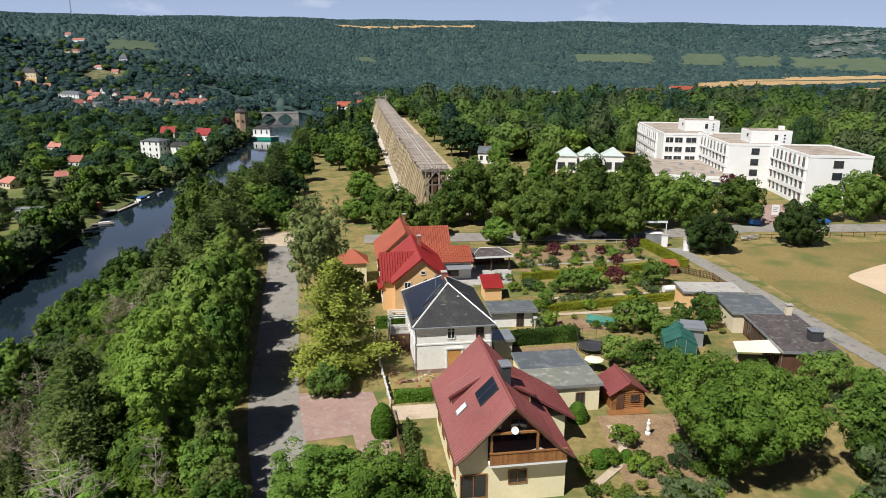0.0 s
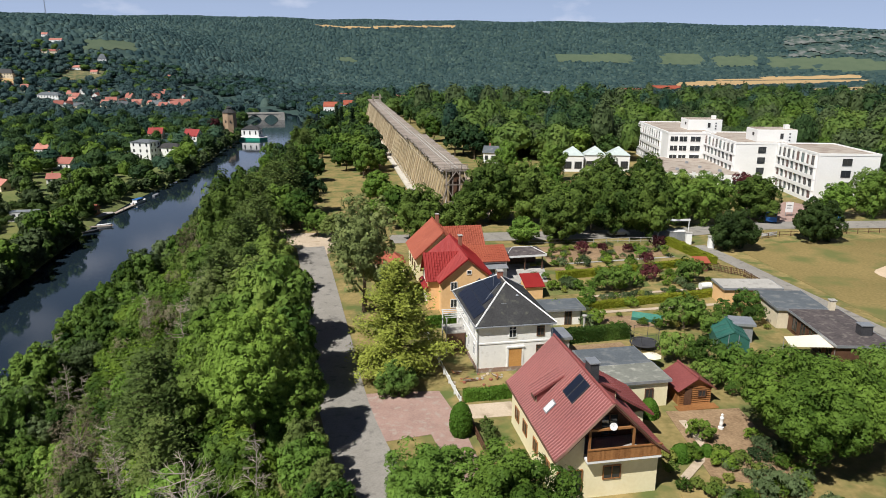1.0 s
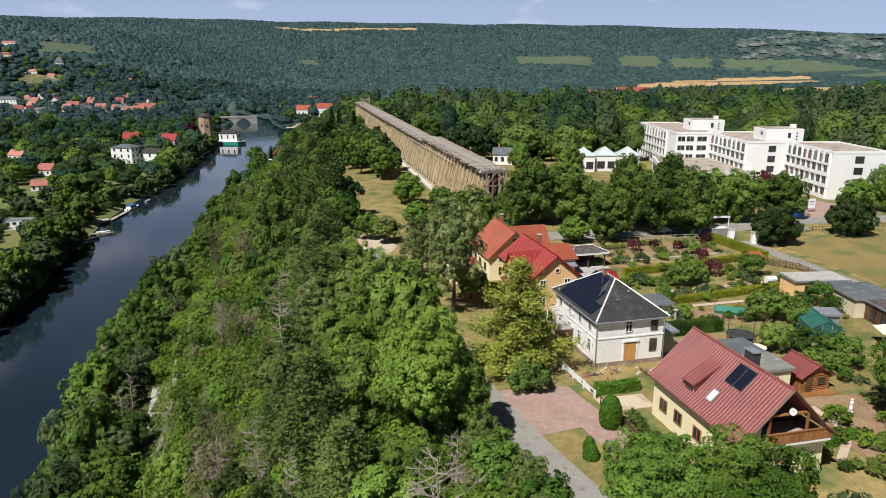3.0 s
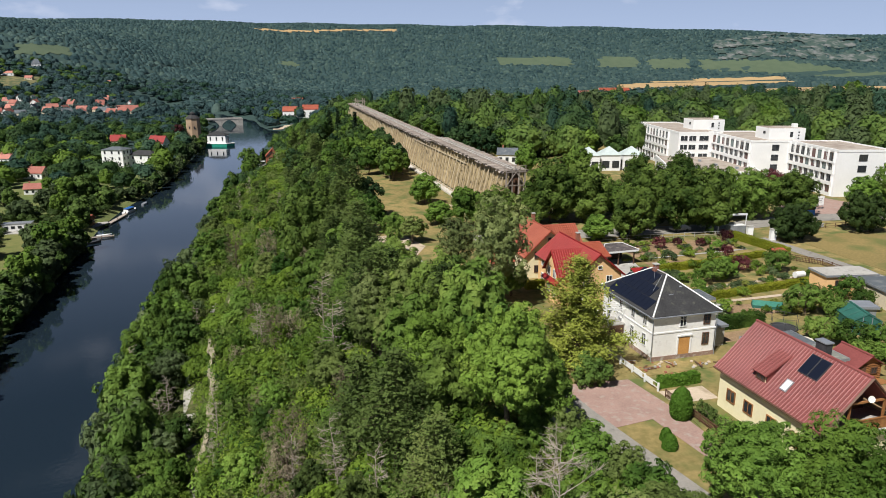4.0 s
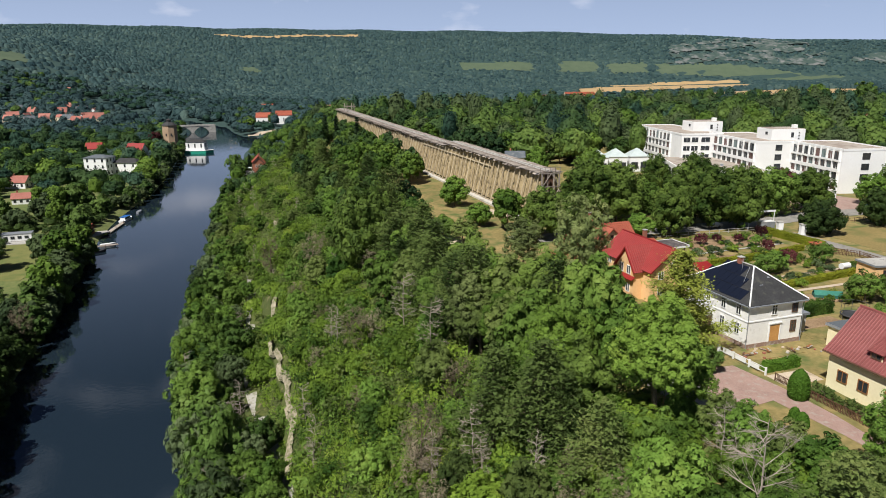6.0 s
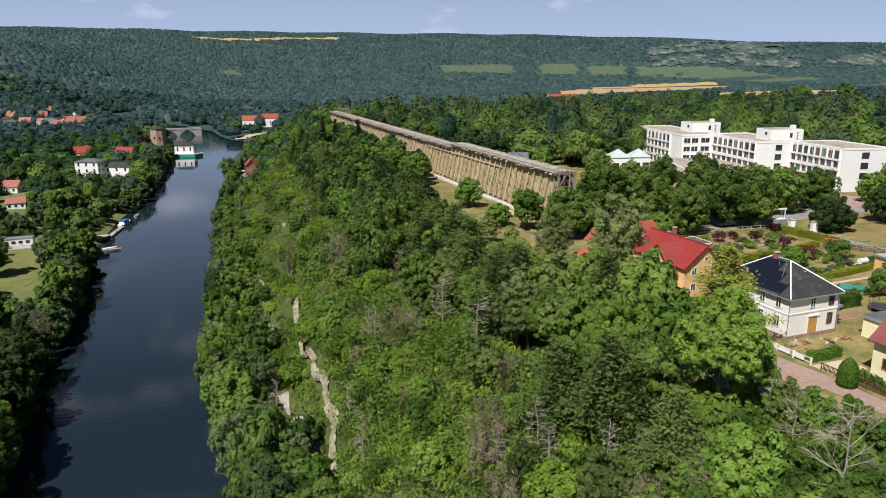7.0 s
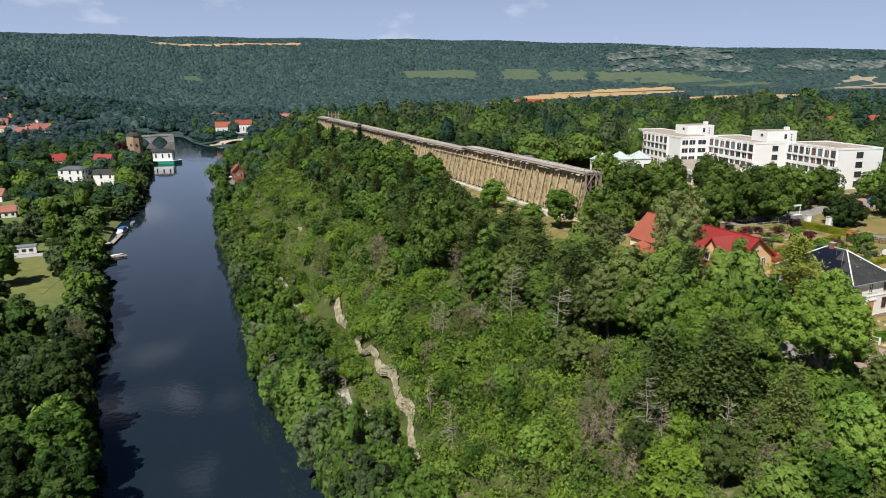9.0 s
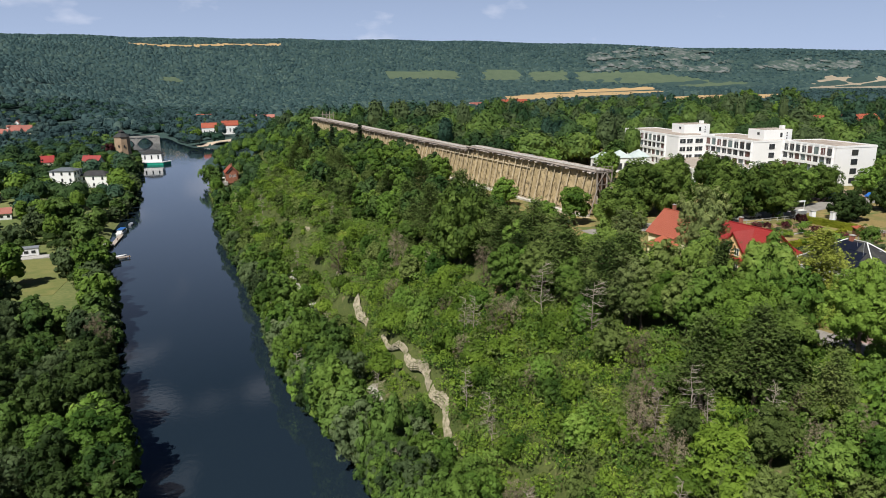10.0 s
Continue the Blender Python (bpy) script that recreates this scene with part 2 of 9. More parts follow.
FELT = surface("roofing_felt", (0.070, 0.082, 0.095), (0.13, 0.148, 0.165), big=0.3, fine=4, rough=0.85, bump=0.1, stain=(0.17, 0.18, 0.185), stain_at=0.6)
FELT_DARK = surface("old_dark_felt", (0.045, 0.04, 0.042), (0.12, 0.10, 0.10), big=0.5, fine=3, rough=0.9, bump=0.3, stain=(0.16, 0.14, 0.13), stain_at=0.6)
FELT_GREEN = surface("grey_green_felt", (0.15, 0.158, 0.14), (0.235, 0.24, 0.21), big=0.4, fine=3, rough=0.9, bump=0.1, stain=(0.33, 0.33, 0.29))
ROOF_GRAVEL = surface("roof_gravel", (0.30, 0.255, 0.215), (0.44, 0.385, 0.33), big=0.12, fine=3, rough=0.95, bump=0.2, stain=(0.25, 0.20, 0.17), stain_at=0.58)
WHITE_METAL = surface("white_painted_metal", (0.68, 0.68, 0.67), (0.80, 0.80, 0.79), big=0.8, fine=5, rough=0.45, bump=0.0)
GREY_METAL = surface("grey_sheet_metal", (0.25, 0.27, 0.30), (0.40, 0.42, 0.45), big=0.8, fine=5, rough=0.4, bump=0.0, metal=0.4)
DARK_METAL = surface("dark_metal", (0.03, 0.03, 0.035), (0.07, 0.07, 0.075), big=0.8, fine=5, rough=0.5, bump=0.0)
WOOD_BROWN = surface("brown_stained_wood", (0.20, 0.085, 0.03), (0.36, 0.17, 0.065), big=0.6, fine=6, rough=0.6, bump=0.15, piece=0.3)
# dark stained wood; also colours a few surfaces dark in place of shade
WOOD_DARK_AND_SHADE = surface("dark_wood_and_shade", (0.07, 0.035, 0.022), (0.15, 0.08, 0.05), big=0.6, fine=6, rough=0.6, bump=0.1)
WOOD_ORANGE = surface("orange_larch_boards", (0.42, 0.20, 0.06), (0.60, 0.32, 0.11), big=0.6, fine=6, rough=0.6, bump=0.1)
CANVAS = surface("cream_canvas", (0.70, 0.63, 0.50), (0.82, 0.75, 0.62), big=0.6, fine=3, rough=0.9, bump=0.05)
PALE_ROOF = surface("pale_green_sheet_roof", (0.40, 0.47, 0.46), (0.52, 0.58, 0.57), big=0.6, fine=3, rough=0.5, bump=0.0)
CANVAS_WHITE = surface("white_cloth", (0.66, 0.67, 0.72), (0.80, 0.80, 0.82), big=0.6, fine=3, rough=0.9, bump=0.05)
GREEN_NET = surface("green_tarpaulin", (0.018, 0.085, 0.07), (0.04, 0.15, 0.12), big=0.7, fine=4, rough=0.6, bump=0.1)
BLUE_PAINT = surface("blue_paint", (0.02, 0.10, 0.34), (0.04, 0.16, 0.46), big=0.5, fine=4, rough=0.4, bump=0.0)
FRAME_GREEN = surface("dull_green_plastic", (0.03, 0.14, 0.105), (0.06, 0.22, 0.165), big=0.5, fine=4, rough=0.4, bump=0.0)
GREEN_PAINT = surface("turquoise_green_paint", (0.02, 0.26, 0.18), (0.03, 0.34, 0.24), big=0.5, fine=4, rough=0.4, bump=0.0)
GLASS = glass_dark("window_glass")
GLASS_TEAL = glass_dark("curtained_glass", (0.14, 0.19, 0.185), 0.15)
GLASS_RED = glass_dark("red_curtained_glass", (0.12, 0.055, 0.05), 0.15)
GLASS_BLUE = glass_dark("solar_glass", (0.008, 0.011, 0.022), 0.3)

LEAF_BRIGHT = leaf("linden_leaves", (0.044, 0.108, 0.018), (0.138, 0.238, 0.040), (0.20, 0.285, 0.055))
LEAF_MID = leaf("oak_leaves", (0.044, 0.096, 0.016), (0.126, 0.206, 0.038), (0.185, 0.25, 0.052))
LEAF_DARK = leaf("chestnut_leaves", (0.042, 0.088, 0.016), (0.150, 0.220, 0.044), (0.23, 0.28, 0.07))
LEAF_OLIVE = leaf("olive_green_leaves", (0.062, 0.100, 0.026), (0.150, 0.200, 0.054), (0.20, 0.235, 0.075), 0.12)
LEAF_PINE = leaf("pine_needles", (0.044, 0.082, 0.021), (0.116, 0.164, 0.044), (0.165, 0.20, 0.06), 0.12)
LEAF_LARCH = leaf("larch_needles", (0.36, 0.42, 0.075), (0.47, 0.53, 0.105), (0.54, 0.55, 0.14), 0.16, 9.0, 0.37)
LEAF_FRESH = leaf("walnut_leaves", (0.085, 0.165, 0.024), (0.165, 0.262, 0.042), (0.22, 0.30, 0.055))
LEAF_BIRCH = leaf("birch_leaves", (0.115, 0.155, 0.055), (0.19, 0.235, 0.082), (0.24, 0.27, 0.10), 0.18)
LEAF_SHRUB = leaf("shrub_leaves", (0.052, 0.108, 0.015), (0.150, 0.232, 0.030), (0.23, 0.285, 0.052))
LEAF_SPRUCE = leaf("spruce_needles", (0.015, 0.036, 0.017), (0.045, 0.080, 0.036), None, 0.12)
LEAF_YEW = leaf("yew_needles", (0.020, 0.044, 0.012), (0.062, 0.100, 0.026), None, 0.1)
LEAF_BANK = leaf("alder_leaves", (0.028, 0.070, 0.016), (0.100, 0.170, 0.036), (0.135, 0.20, 0.05))
LEAF_RED = leaf("copper_leaves", (0.04, 0.014, 0.016), (0.12, 0.035, 0.04), (0.18, 0.06, 0.05), 0.2)
LEAF_HEDGE = leaf("hedge_leaves", (0.14, 0.17, 0.015), (0.30, 0.32, 0.035), (0.38, 0.37, 0.055), 0.25, holes=0)
LEAF_BOX = leaf("clipped_box_leaves", (0.038, 0.095, 0.012), (0.095, 0.19, 0.024), None, 0.2, holes=0)
LEAF_WILLOW = leaf("willow_leaves", (0.05, 0.09, 0.034), (0.135, 0.185, 0.08), (0.18, 0.21, 0.11), 0.25)
# the blue of distant haze is put into these two leaf colours
LEAF_FAR_HAZE = leaf("hazed_hillside_leaves", (0.020, 0.043, 0.046), (0.046, 0.082, 0.083), (0.067, 0.105, 0.092), 0.06, 0, patch=0.012)
LEAF_OAK_HAZE = leaf("hazed_dark_oak_leaves", (0.015, 0.035, 0.041), (0.036, 0.068, 0.068), None, 0.06, 0, patch=0.012)
WOOD_MID = leaf("park_wood_leaves", (0.024, 0.055, 0.014), (0.094, 0.15, 0.034), (0.13, 0.18, 0.04), 0.08, 0)
CANOPY_DARK = leaf("dark_wood_leaves", (0.014, 0.036, 0.014), (0.054, 0.096, 0.03), (0.08, 0.125, 0.036), 0.08, 0)
WOOD_BRIGHT = leaf("bright_wood_leaves", (0.034, 0.075, 0.012), (0.122, 0.195, 0.032), (0.165, 0.23, 0.04), 0.08, 0)
WOOD_OLIVE = leaf("olive_wood_leaves", (0.028, 0.048, 0.02), (0.082, 0.115, 0.046), (0.12, 0.145, 0.056), 0.08, 0)
# green shifted to blue: haze of the middle distance put into the colour
WOOD_HAZE = leaf("hazed_wood_leaves", (0.014, 0.038, 0.026), (0.046, 0.092, 0.056), (0.07, 0.115, 0.06), 0.08, 0)
LEAF_DRY = leaf("dry_grey_leaves", (0.13, 0.105, 0.065), (0.26, 0.22, 0.15), (0.34, 0.29, 0.21), 0.15, 9.0, 0.52)
LEAF_ROSE = leaf("rose_blossom", (0.035, 0.07, 0.015), (0.11, 0.15, 0.04), (0.72, 0.62, 0.55), 0.2, holes=0)
LEAF_FLOWER = leaf("garden_flowers", (0.10, 0.16, 0.03), (0.24, 0.26, 0.06), (0.45, 0.30, 0.10), 0.3, holes=0)

m, n, l, b = nodes_of("river_water")
# blue in the base colour stands in for part of the sky's reflection
b.inputs["Base Color"].default_value = (0.012, 0.021, 0.031, 1)
b.inputs["Roughness"].default_value = 0.035
b.inputs["IOR"].default_value = 1.5
b.inputs["Specular IOR Level"].default_value = 0.5
geo = n.new("ShaderNodeNewGeometry")
wa = n.new("ShaderNodeTexNoise")
wa.inputs["Scale"].default_value = 0.9
wa.inputs["Detail"].default_value = 4
l.new(geo.outputs["Position"], wa.inputs["Vector"])
bp = n.new("ShaderNodeBump")
bp.inputs["Strength"].default_value = 0.10
bp.inputs["Distance"].default_value = 0.10
l.new(wa.outputs["Fac"], bp.inputs["Height"])
l.new(bp.outputs["Normal"], b.inputs["Normal"])
WATER = m


# ---- mesh helpers ----
class Geo:
    """Gathers corners and faces of one part."""

    def __init__(self):
        self.v, self.f = [], []

    def poly(self, pts):
        k = len(self.v)
        self.v += [tuple(p) for p in pts]
        self.f.append(tuple(range(k, k + len(pts))))
        return self

    def box(self, x0, x1, y0, y1, z0, z1):
        k = len(self.v)
        self.v += [(x, y, z) for z in (z0, z1) for x, y in ((x0, y0), (x1, y0), (x1, y1), (x0, y1))]
        self.f += [tuple(k + i for i in q) for q in ((0, 3, 2, 1), (4, 5, 6, 7), (0, 1, 5, 4), (1, 2, 6, 5), (2, 3, 7, 6), (3, 0, 4, 7))]
        return self

    def slab(self, pts, thick):
        """A plate: an outline in any plane, with thickness downwards along its normal."""
        a, c, d = Vector(pts[0]), Vector(pts[1]), Vector(pts[2])
        nrm = (c - a).cross(d - a).normalized()
        if nrm.z < 0:
            nrm = -nrm
            pts = list(reversed(pts))
        k, q = len(self.v), len(pts)
        self.v += [tuple(p) for p in pts] + [tuple(Vector(p) - nrm * thick) for p in pts]
        self.f.append(tuple(range(k, k + q)))
        self.f.append(tuple(range(k + 2 * q - 1, k + q - 1, -1)))
        for i in range(q):
            j = (i + 1) % q
            self.f.append((k + i, k + q + i, k + q + j, k + j))
        return self

    def beam(self, p, q, r, r2=None, sides=6):
        p, q = Vector(p), Vector(q)
        r2 = r if r2 is None else r2
        way = (q - p).normalized()
        side = way.orthogonal().normalized()
        other = way.cross(side)
        k = len(self.v)
        for c, rad in ((p, r), (q, r2)):
            for i in range(sides):
                w = 2 * math.pi * (i + 0.5) / sides
                self.v.append(tuple(c + (side * math.cos(w) + other * math.sin(w)) * rad))
        self.f += [(k + i, k + (i + 1) % sides, k + sides + (i + 1) % sides, k + sides + i) for i in range(sides)]
        self.f += [tuple(range(k + sides - 1, k - 1, -1)), tuple(range(k + sides, k + 2 * sides))]
        return self

    def lathe(self, rings, sides=14, cx=0, cy=0):
        """Rings of (radius, z) turned about an upright axis."""
        k = len(self.v)
        for r, z in rings:
            self.v += [(cx + r * math.cos(2 * math.pi * i / sides), cy + r * math.sin(2 * math.pi * i / sides), z) for i in range(sides)]
        for a in range(len(rings) - 1):
            self.f += [(k + a * sides + i, k + a * sides + (i + 1) % sides, k + (a + 1) * sides + (i + 1) % sides, k + (a + 1) * sides + i) for i in range(sides)]
        self.f += [tuple(range(k + sides - 1, k - 1, -1)), tuple(range(k + (len(rings) - 1) * sides, k + len(rings) * sides))]
        return self

    def mesh(self, name, material):
        me = bpy.data.meshes.new(name)
        me.from_pydata(self.v, [], self.f)
        me.materials.append(material)
        return me


def part(name, geo, material, parent=None, label="", at=None):
    me = geo if isinstance(geo, bpy.types.Mesh) else geo.mesh(name, material)
    ob = new(name, me)
    if parent is not None:
        ob.parent = parent
    if at is not None:
        ob.matrix_basis = at
    if label:
        ob["label"] = label
    return ob


def thing(name, label, category, at, group="", kind=""):
    return tagged(at_pose(new(name), at), label, category, group, kind)


def at_pose(ob, m):
    ob.matrix_basis = m
    return ob


def quick_mesh(name, co, corners, material):
    """co: (n, 3); faces all with the same number of corners, in order."""
    me = bpy.data.meshes.new(name)
    nv = len(co)
    nf = nv // corners
    me.vertices.add(nv)
    me.vertices.foreach_set("co", np.ascontiguousarray(co, dtype=np.float32).ravel())
    me.loops.add(nv)
    me.loops.foreach_set("vertex_index", np.arange(nv, dtype=np.int32))
    me.polygons.add(nf)
    me.polygons.foreach_set("loop_start", np.arange(0, nv, corners, dtype=np.int32))
    me.update(calc_edges=True)
    me.materials.append(material)
    return me


def smooth(a, b, v):
    t = np.clip((np.asarray(v, float) - a) / (b - a), 0, 1)
    return t * t * (3 - 2 * t)


# ---- the lie of the land ----
TOP = 29.0          # the plateau over the river; the water lies at 0
BANK_R = ((-400, 0, 94, 125, 153, 192, 275, 369, 500, 590, 640, 712, 730, 790, 860, 1000, 1300), (-10, -58, -75, -82.5, -86, -90, -98, -105, -110, -115, -110, -94, -128, -146, -160, -225, -420))
BANK_L = ((-400, 0, 109, 152, 199, 254, 290, 325, 344, 390, 444, 555, 600, 700, 790, 860, 1000, 1300), (-60, -97, -115, -123, -129, -138, -143.5, -146, -146, -145, -149, -160, -163, -186, -195, -205, -270, -470))


def bank_r(y):
    return np.interp(y, *BANK_R)


def bank_l(y):
    return np.interp(y, *BANK_L)


def path_u(y):
    return float(np.interp(y, (40, 128, 180, 300), (10.9, 11.0, 13.2, 13.4)))


def wob(x, y, s, k=0.0):
    return np.sin(x / s + k) * np.cos(y / (s * 1.3) + 1.7 * k) + 0.5 * np.sin(x / (s * 0.43) + y / (s * 0.61) + k)


def ground_z(x, y):
    x, y = np.asarray(x, float), np.asarray(y, float)
    u = x - bank_r(y)
    v = bank_l(y) - x
    u = u - 13.0 * smooth(335, 385, y) * (1 - smooth(500, 560, y)) * smooth(3, 8, u)
    u = u - 2.4 * smooth(125, 180, y) * smooth(4, 9, u)
    shift = 1.6 * wob(x, y, 9.0, 2.0) * smooth(6, 14, u) * (1 - smooth(36, 44, u))
    right = np.interp(u + shift, (-6, 0, 2, 7, 12.5, 14, 17.5, 24, 32, 44), (-2.5, -0.3, 1.2, 4.4, 5.0, 7.0, 14.5, 18.0, 22.5, TOP))
    fall = smooth(470, 660 + np.maximum(0, x) * 2.2, y)
    right = right * (1 - 0.80 * fall)
    left = np.interp(v, (-6, 0, 3, 12, 60), (-2.5, -0.3, 1.3, 2.4, 3.6))
    z = np.where(x > (bank_r(y) + bank_l(y)) / 2, right, left)
    # the hill over the little town
    z = z + 165 * smooth(930, 1750, y) * smooth(-160, -900, x) * (1 - 0.55 * smooth(1900, 2400, y)) * (1 + 0.05 * wob(x, y, 110))
    # the long valley side at the back
    r = np.hypot(x, y)
    az = np.degrees(np.arctan2(x, y))
    foot = np.interp(az, (-40, -12, 0, 15, 30, 50), (2000, 1900, 2000, 2150, 2500, 3000))
    rise = np.interp(az, (-40, -12, 0, 10, 20, 30, 40, 50), (3.2, 3.35, 3.3, 3.2, 3.0, 2.6, 2.05, 1.75))
    rim = foot + np.interp(az, (-40, 20, 32, 50), (1000, 1000, 700, 560))
    crest = EYE + rim * np.tan(np.radians(rise)) - 10
    lift = smooth(0, 1, (r - foot) / (rim - foot)) * np.maximum(0, crest - z)
    z = z + lift * (1 + 0.02 * wob(x, y, 160)) * (1 - 0.12 * smooth(0, 700, r - rim))
    return z


def gz(x, y):
    return float(ground_z(x, y))


def spread(a, b, fine_a, fine_b, step, grow):
    """Grid lines: even steps in the fine stretch, wider and wider outside it."""
    mid = list(np.arange(fine_a, fine_b + step / 2, step))
    lo, d = [], step
    while (lo[-1] if lo else fine_a) > a:
        d *= grow
        lo.append((lo[-1] if lo else fine_a) - d)
    hi, d = [], step
    while (hi[-1] if hi else fine_b) < b:
        d *= grow
        hi.append((hi[-1] if hi else fine_b) + d)
    return np.array(lo[::-1] + mid + hi)


gx = spread(-4600, 4600, -160, 130, 2.5, 1.07)
gy = spread(-700, 4700, 20, 330, 3.0, 1.045)
GX, GY = np.meshgrid(gx, gy)
co = np.stack([GX, GY, ground_z(GX, GY)], -1).reshape(-1, 3)
w = len(gx)
idx = np.arange(len(gy) * w).reshape(len(gy), w)
faces = np.stack([idx[:-1, :-1], idx[:-1, 1:], idx[1:, 1:], idx[1:, :-1]], -1).reshape(-1, 4)
me = bpy.data.meshes.new("ground")
me.from_pydata(co.tolist(), [], faces.tolist())
me.polygons.foreach_set("use_smooth", np.ones(len(faces), dtype=bool))
for floor in (GRASS_DRY, WOOD_FLOOR, FAR_FLOOR_HAZE, MEADOW_BANK):
    me.materials.append(floor)
mid = co[faces].mean(1)
fu = mid[:, 0] - bank_r(mid[:, 1])
slot = np.zeros(len(faces), dtype=np.int32)
slot[(fu > 0) & (fu < 43) & (mid[:, 1] < 700)] = 1
slot[(fu < -2) & (mid[:, 1] < 1000)] = 3
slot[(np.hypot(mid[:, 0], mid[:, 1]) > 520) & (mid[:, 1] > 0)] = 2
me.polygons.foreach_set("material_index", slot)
ground = tagged(new("ground", me), "dry summer grass over plateau, river bluff and valley", "ground", kind="structure")

ys = np.concatenate([np.arange(-400, 1300, 10.0)])
wg = Geo()
for a, c in zip(ys[:-1], ys[1:]):
    wg.poly([(bank_l(a) - 3, a, 0), (bank_r(a) + 3, a, 0), (bank_r(c) + 3, c, 0), (bank_l(c) - 3, c, 0)])
tagged(part("water", wg, WATER), "calm dark river between wooded banks", "river", kind="structure")


def drape(name, outline, material, label, category, lift=0.05, step=None):
    """A flat patch laid on the plateau; outline in plan."""
    g = Geo()
    g.slab([(x, y, gz(x, y) + lift) for x, y in outline], 0.25)
    return tagged(part(name, g, material), label, category, kind="structure")


def ribbon(name, line, width, material, label, category, lift=0.05, step=4.0):
    """A strip along a line of plan points, draped over the land."""
    pts = [Vector((*p, 0)) for p in line]
    dense = []
    for a, c in zip(pts[:-1], pts[1:]):
        k = max(1, int((c - a).length / step))
        dense += [a.lerp(c, i / k) for i in range(k)]
    dense.append(pts[-1])
    for _ in range(2):
        dense = [dense[0]] + [(dense[i - 1] + dense[i] * 2 + dense[i + 1]) / 4 for i in range(1, len(dense) - 1)] + [dense[-1]]
    g = Geo()
    rows = []
    for i, p in enumerate(dense):
        d = (dense[min(i + 1, len(dense) - 1)] - dense[max(i - 1, 0)]).normalized()
        s = Vector((-d.y, d.x, 0)) * width / 2
        a, c = p + s, p - s
        rows.append([(a.x, a.y, gz(a.x, a.y) + lift), (c.x, c.y, gz(c.x, c.y) + lift)])
    for r0, r1 in zip(rows[:-1], rows[1:]):
        g.poly([r0[0], r0[1], r1[1], r1[0]])
    return tagged(part(name, g, material), label, category, kind="structure")


# ---- roads, paths, fields on the plateau ----
ribbon("road", [(40, -140), (13, -40), (-3.5, 20), (-7.6, 34), (-12.8, 50), (-15.6, 58), (-17.9, 66), (-21.2, 83), (-23.7, 95), (-27.6, 114), (-31.3, 131)], 5.3, ASPHALT, "narrow worn asphalt lane along the bluff", "road", 0.06)
drape("plaza", [(-39, 126), (-28, 124), (-25, 133), (-29, 143), (-38, 142)], GRAVEL, "pale gravel turning place at the end of the lane", "forecourt", 0.05)
drape("driveway", [(-16.2, 68.6), (-7.6, 69.2), (-5.6, 62.5), (-2.6, 46), (-0.5, 33), (-3.2, 33), (-6.4, 52), (-8.6, 60), (-15.0, 58.2)], PAVING_RED, "reddish paved driveway with a footpath along the garden fence", "driveway", 0.05)
drape("terrace", [(-4.9, 62.9), (0.5, 63.6), (0.1, 66.6), (-5.4, 65.8)], GRAVEL, "pale paved yard beside the hedge", "terrace", 0.05)
drape("sports_field", [(57, 79), (52, 131), (98, 138), (170, 150), (190, 60), (75, 40)], FIELD_GRASS, "sun-dried yellowish sports field", "sports field", 0.04)
drape("sand_pitch", [(91 + (22 + 1.2 * math.sin(k * 0.7)) * math.cos(k * math.pi / 24), 107 + (14.5 + 0.8 * math.sin(k * 0.9)) * math.sin(k * math.pi / 24)) for k in range(48)], SAND, "bare sandy patch worn into the dry sports field", "sand pitch", 0.09)
ribbon("garden_road", [(45.6, 131), (47.3, 124), (49.5, 108), (52.3, 90), (54.5, 74), (57, 50), (60, 20)], 3.4, ASPHALT, "grey asphalt service lane between gardens and sports field", "road", 0.07)
ribbon("street", [(-16, 137), (0, 138.5), (20, 140), (44, 141.5), (66, 148.5), (92, 149), (130, 151), (220, 156)], 7.0, ASPHALT, "asphalt street behind the row of chestnut trees", "road", 0.06)
drape("forecourt", [(66, 151), (84, 152), (92, 164), (88, 176), (72, 170)], PAVING_RED, "paved forecourt of the clinic", "forecourt", 0.05)


def local(x, y, z=TOP, turn=0.0):
    return pose(x, y, z, 0, 0, turn)


GW = local(-1.6, 156.0, TOP, 7.5)


def gw_xy(a, c):
    p = GW @ Vector((a, c, 0))
    return p.x, p.y


drape("gravel_walk", [gw_xy(-5.2, -3), gw_xy(-5.2, 300), gw_xy(-10.5, 300), gw_xy(-10.5, 10)], GRAVEL, "pale gravel promenade beside the graduation works", "path", 0.05)
drape("gravel_walk", [gw_xy(5.0, -2), gw_xy(5.0, 300), gw_xy(16, 300), gw_xy(15, 6)], GRAVEL, "broad pale gravel promenade beside the graduation works", "path", 0.05)
drape("glade", [(-34, 150), (-24, 150), (-18.5, 215), (-28, 240), (-36, 205)], GRASS_DRY, "dry park lawn between the trees", "lawn", 0.03)


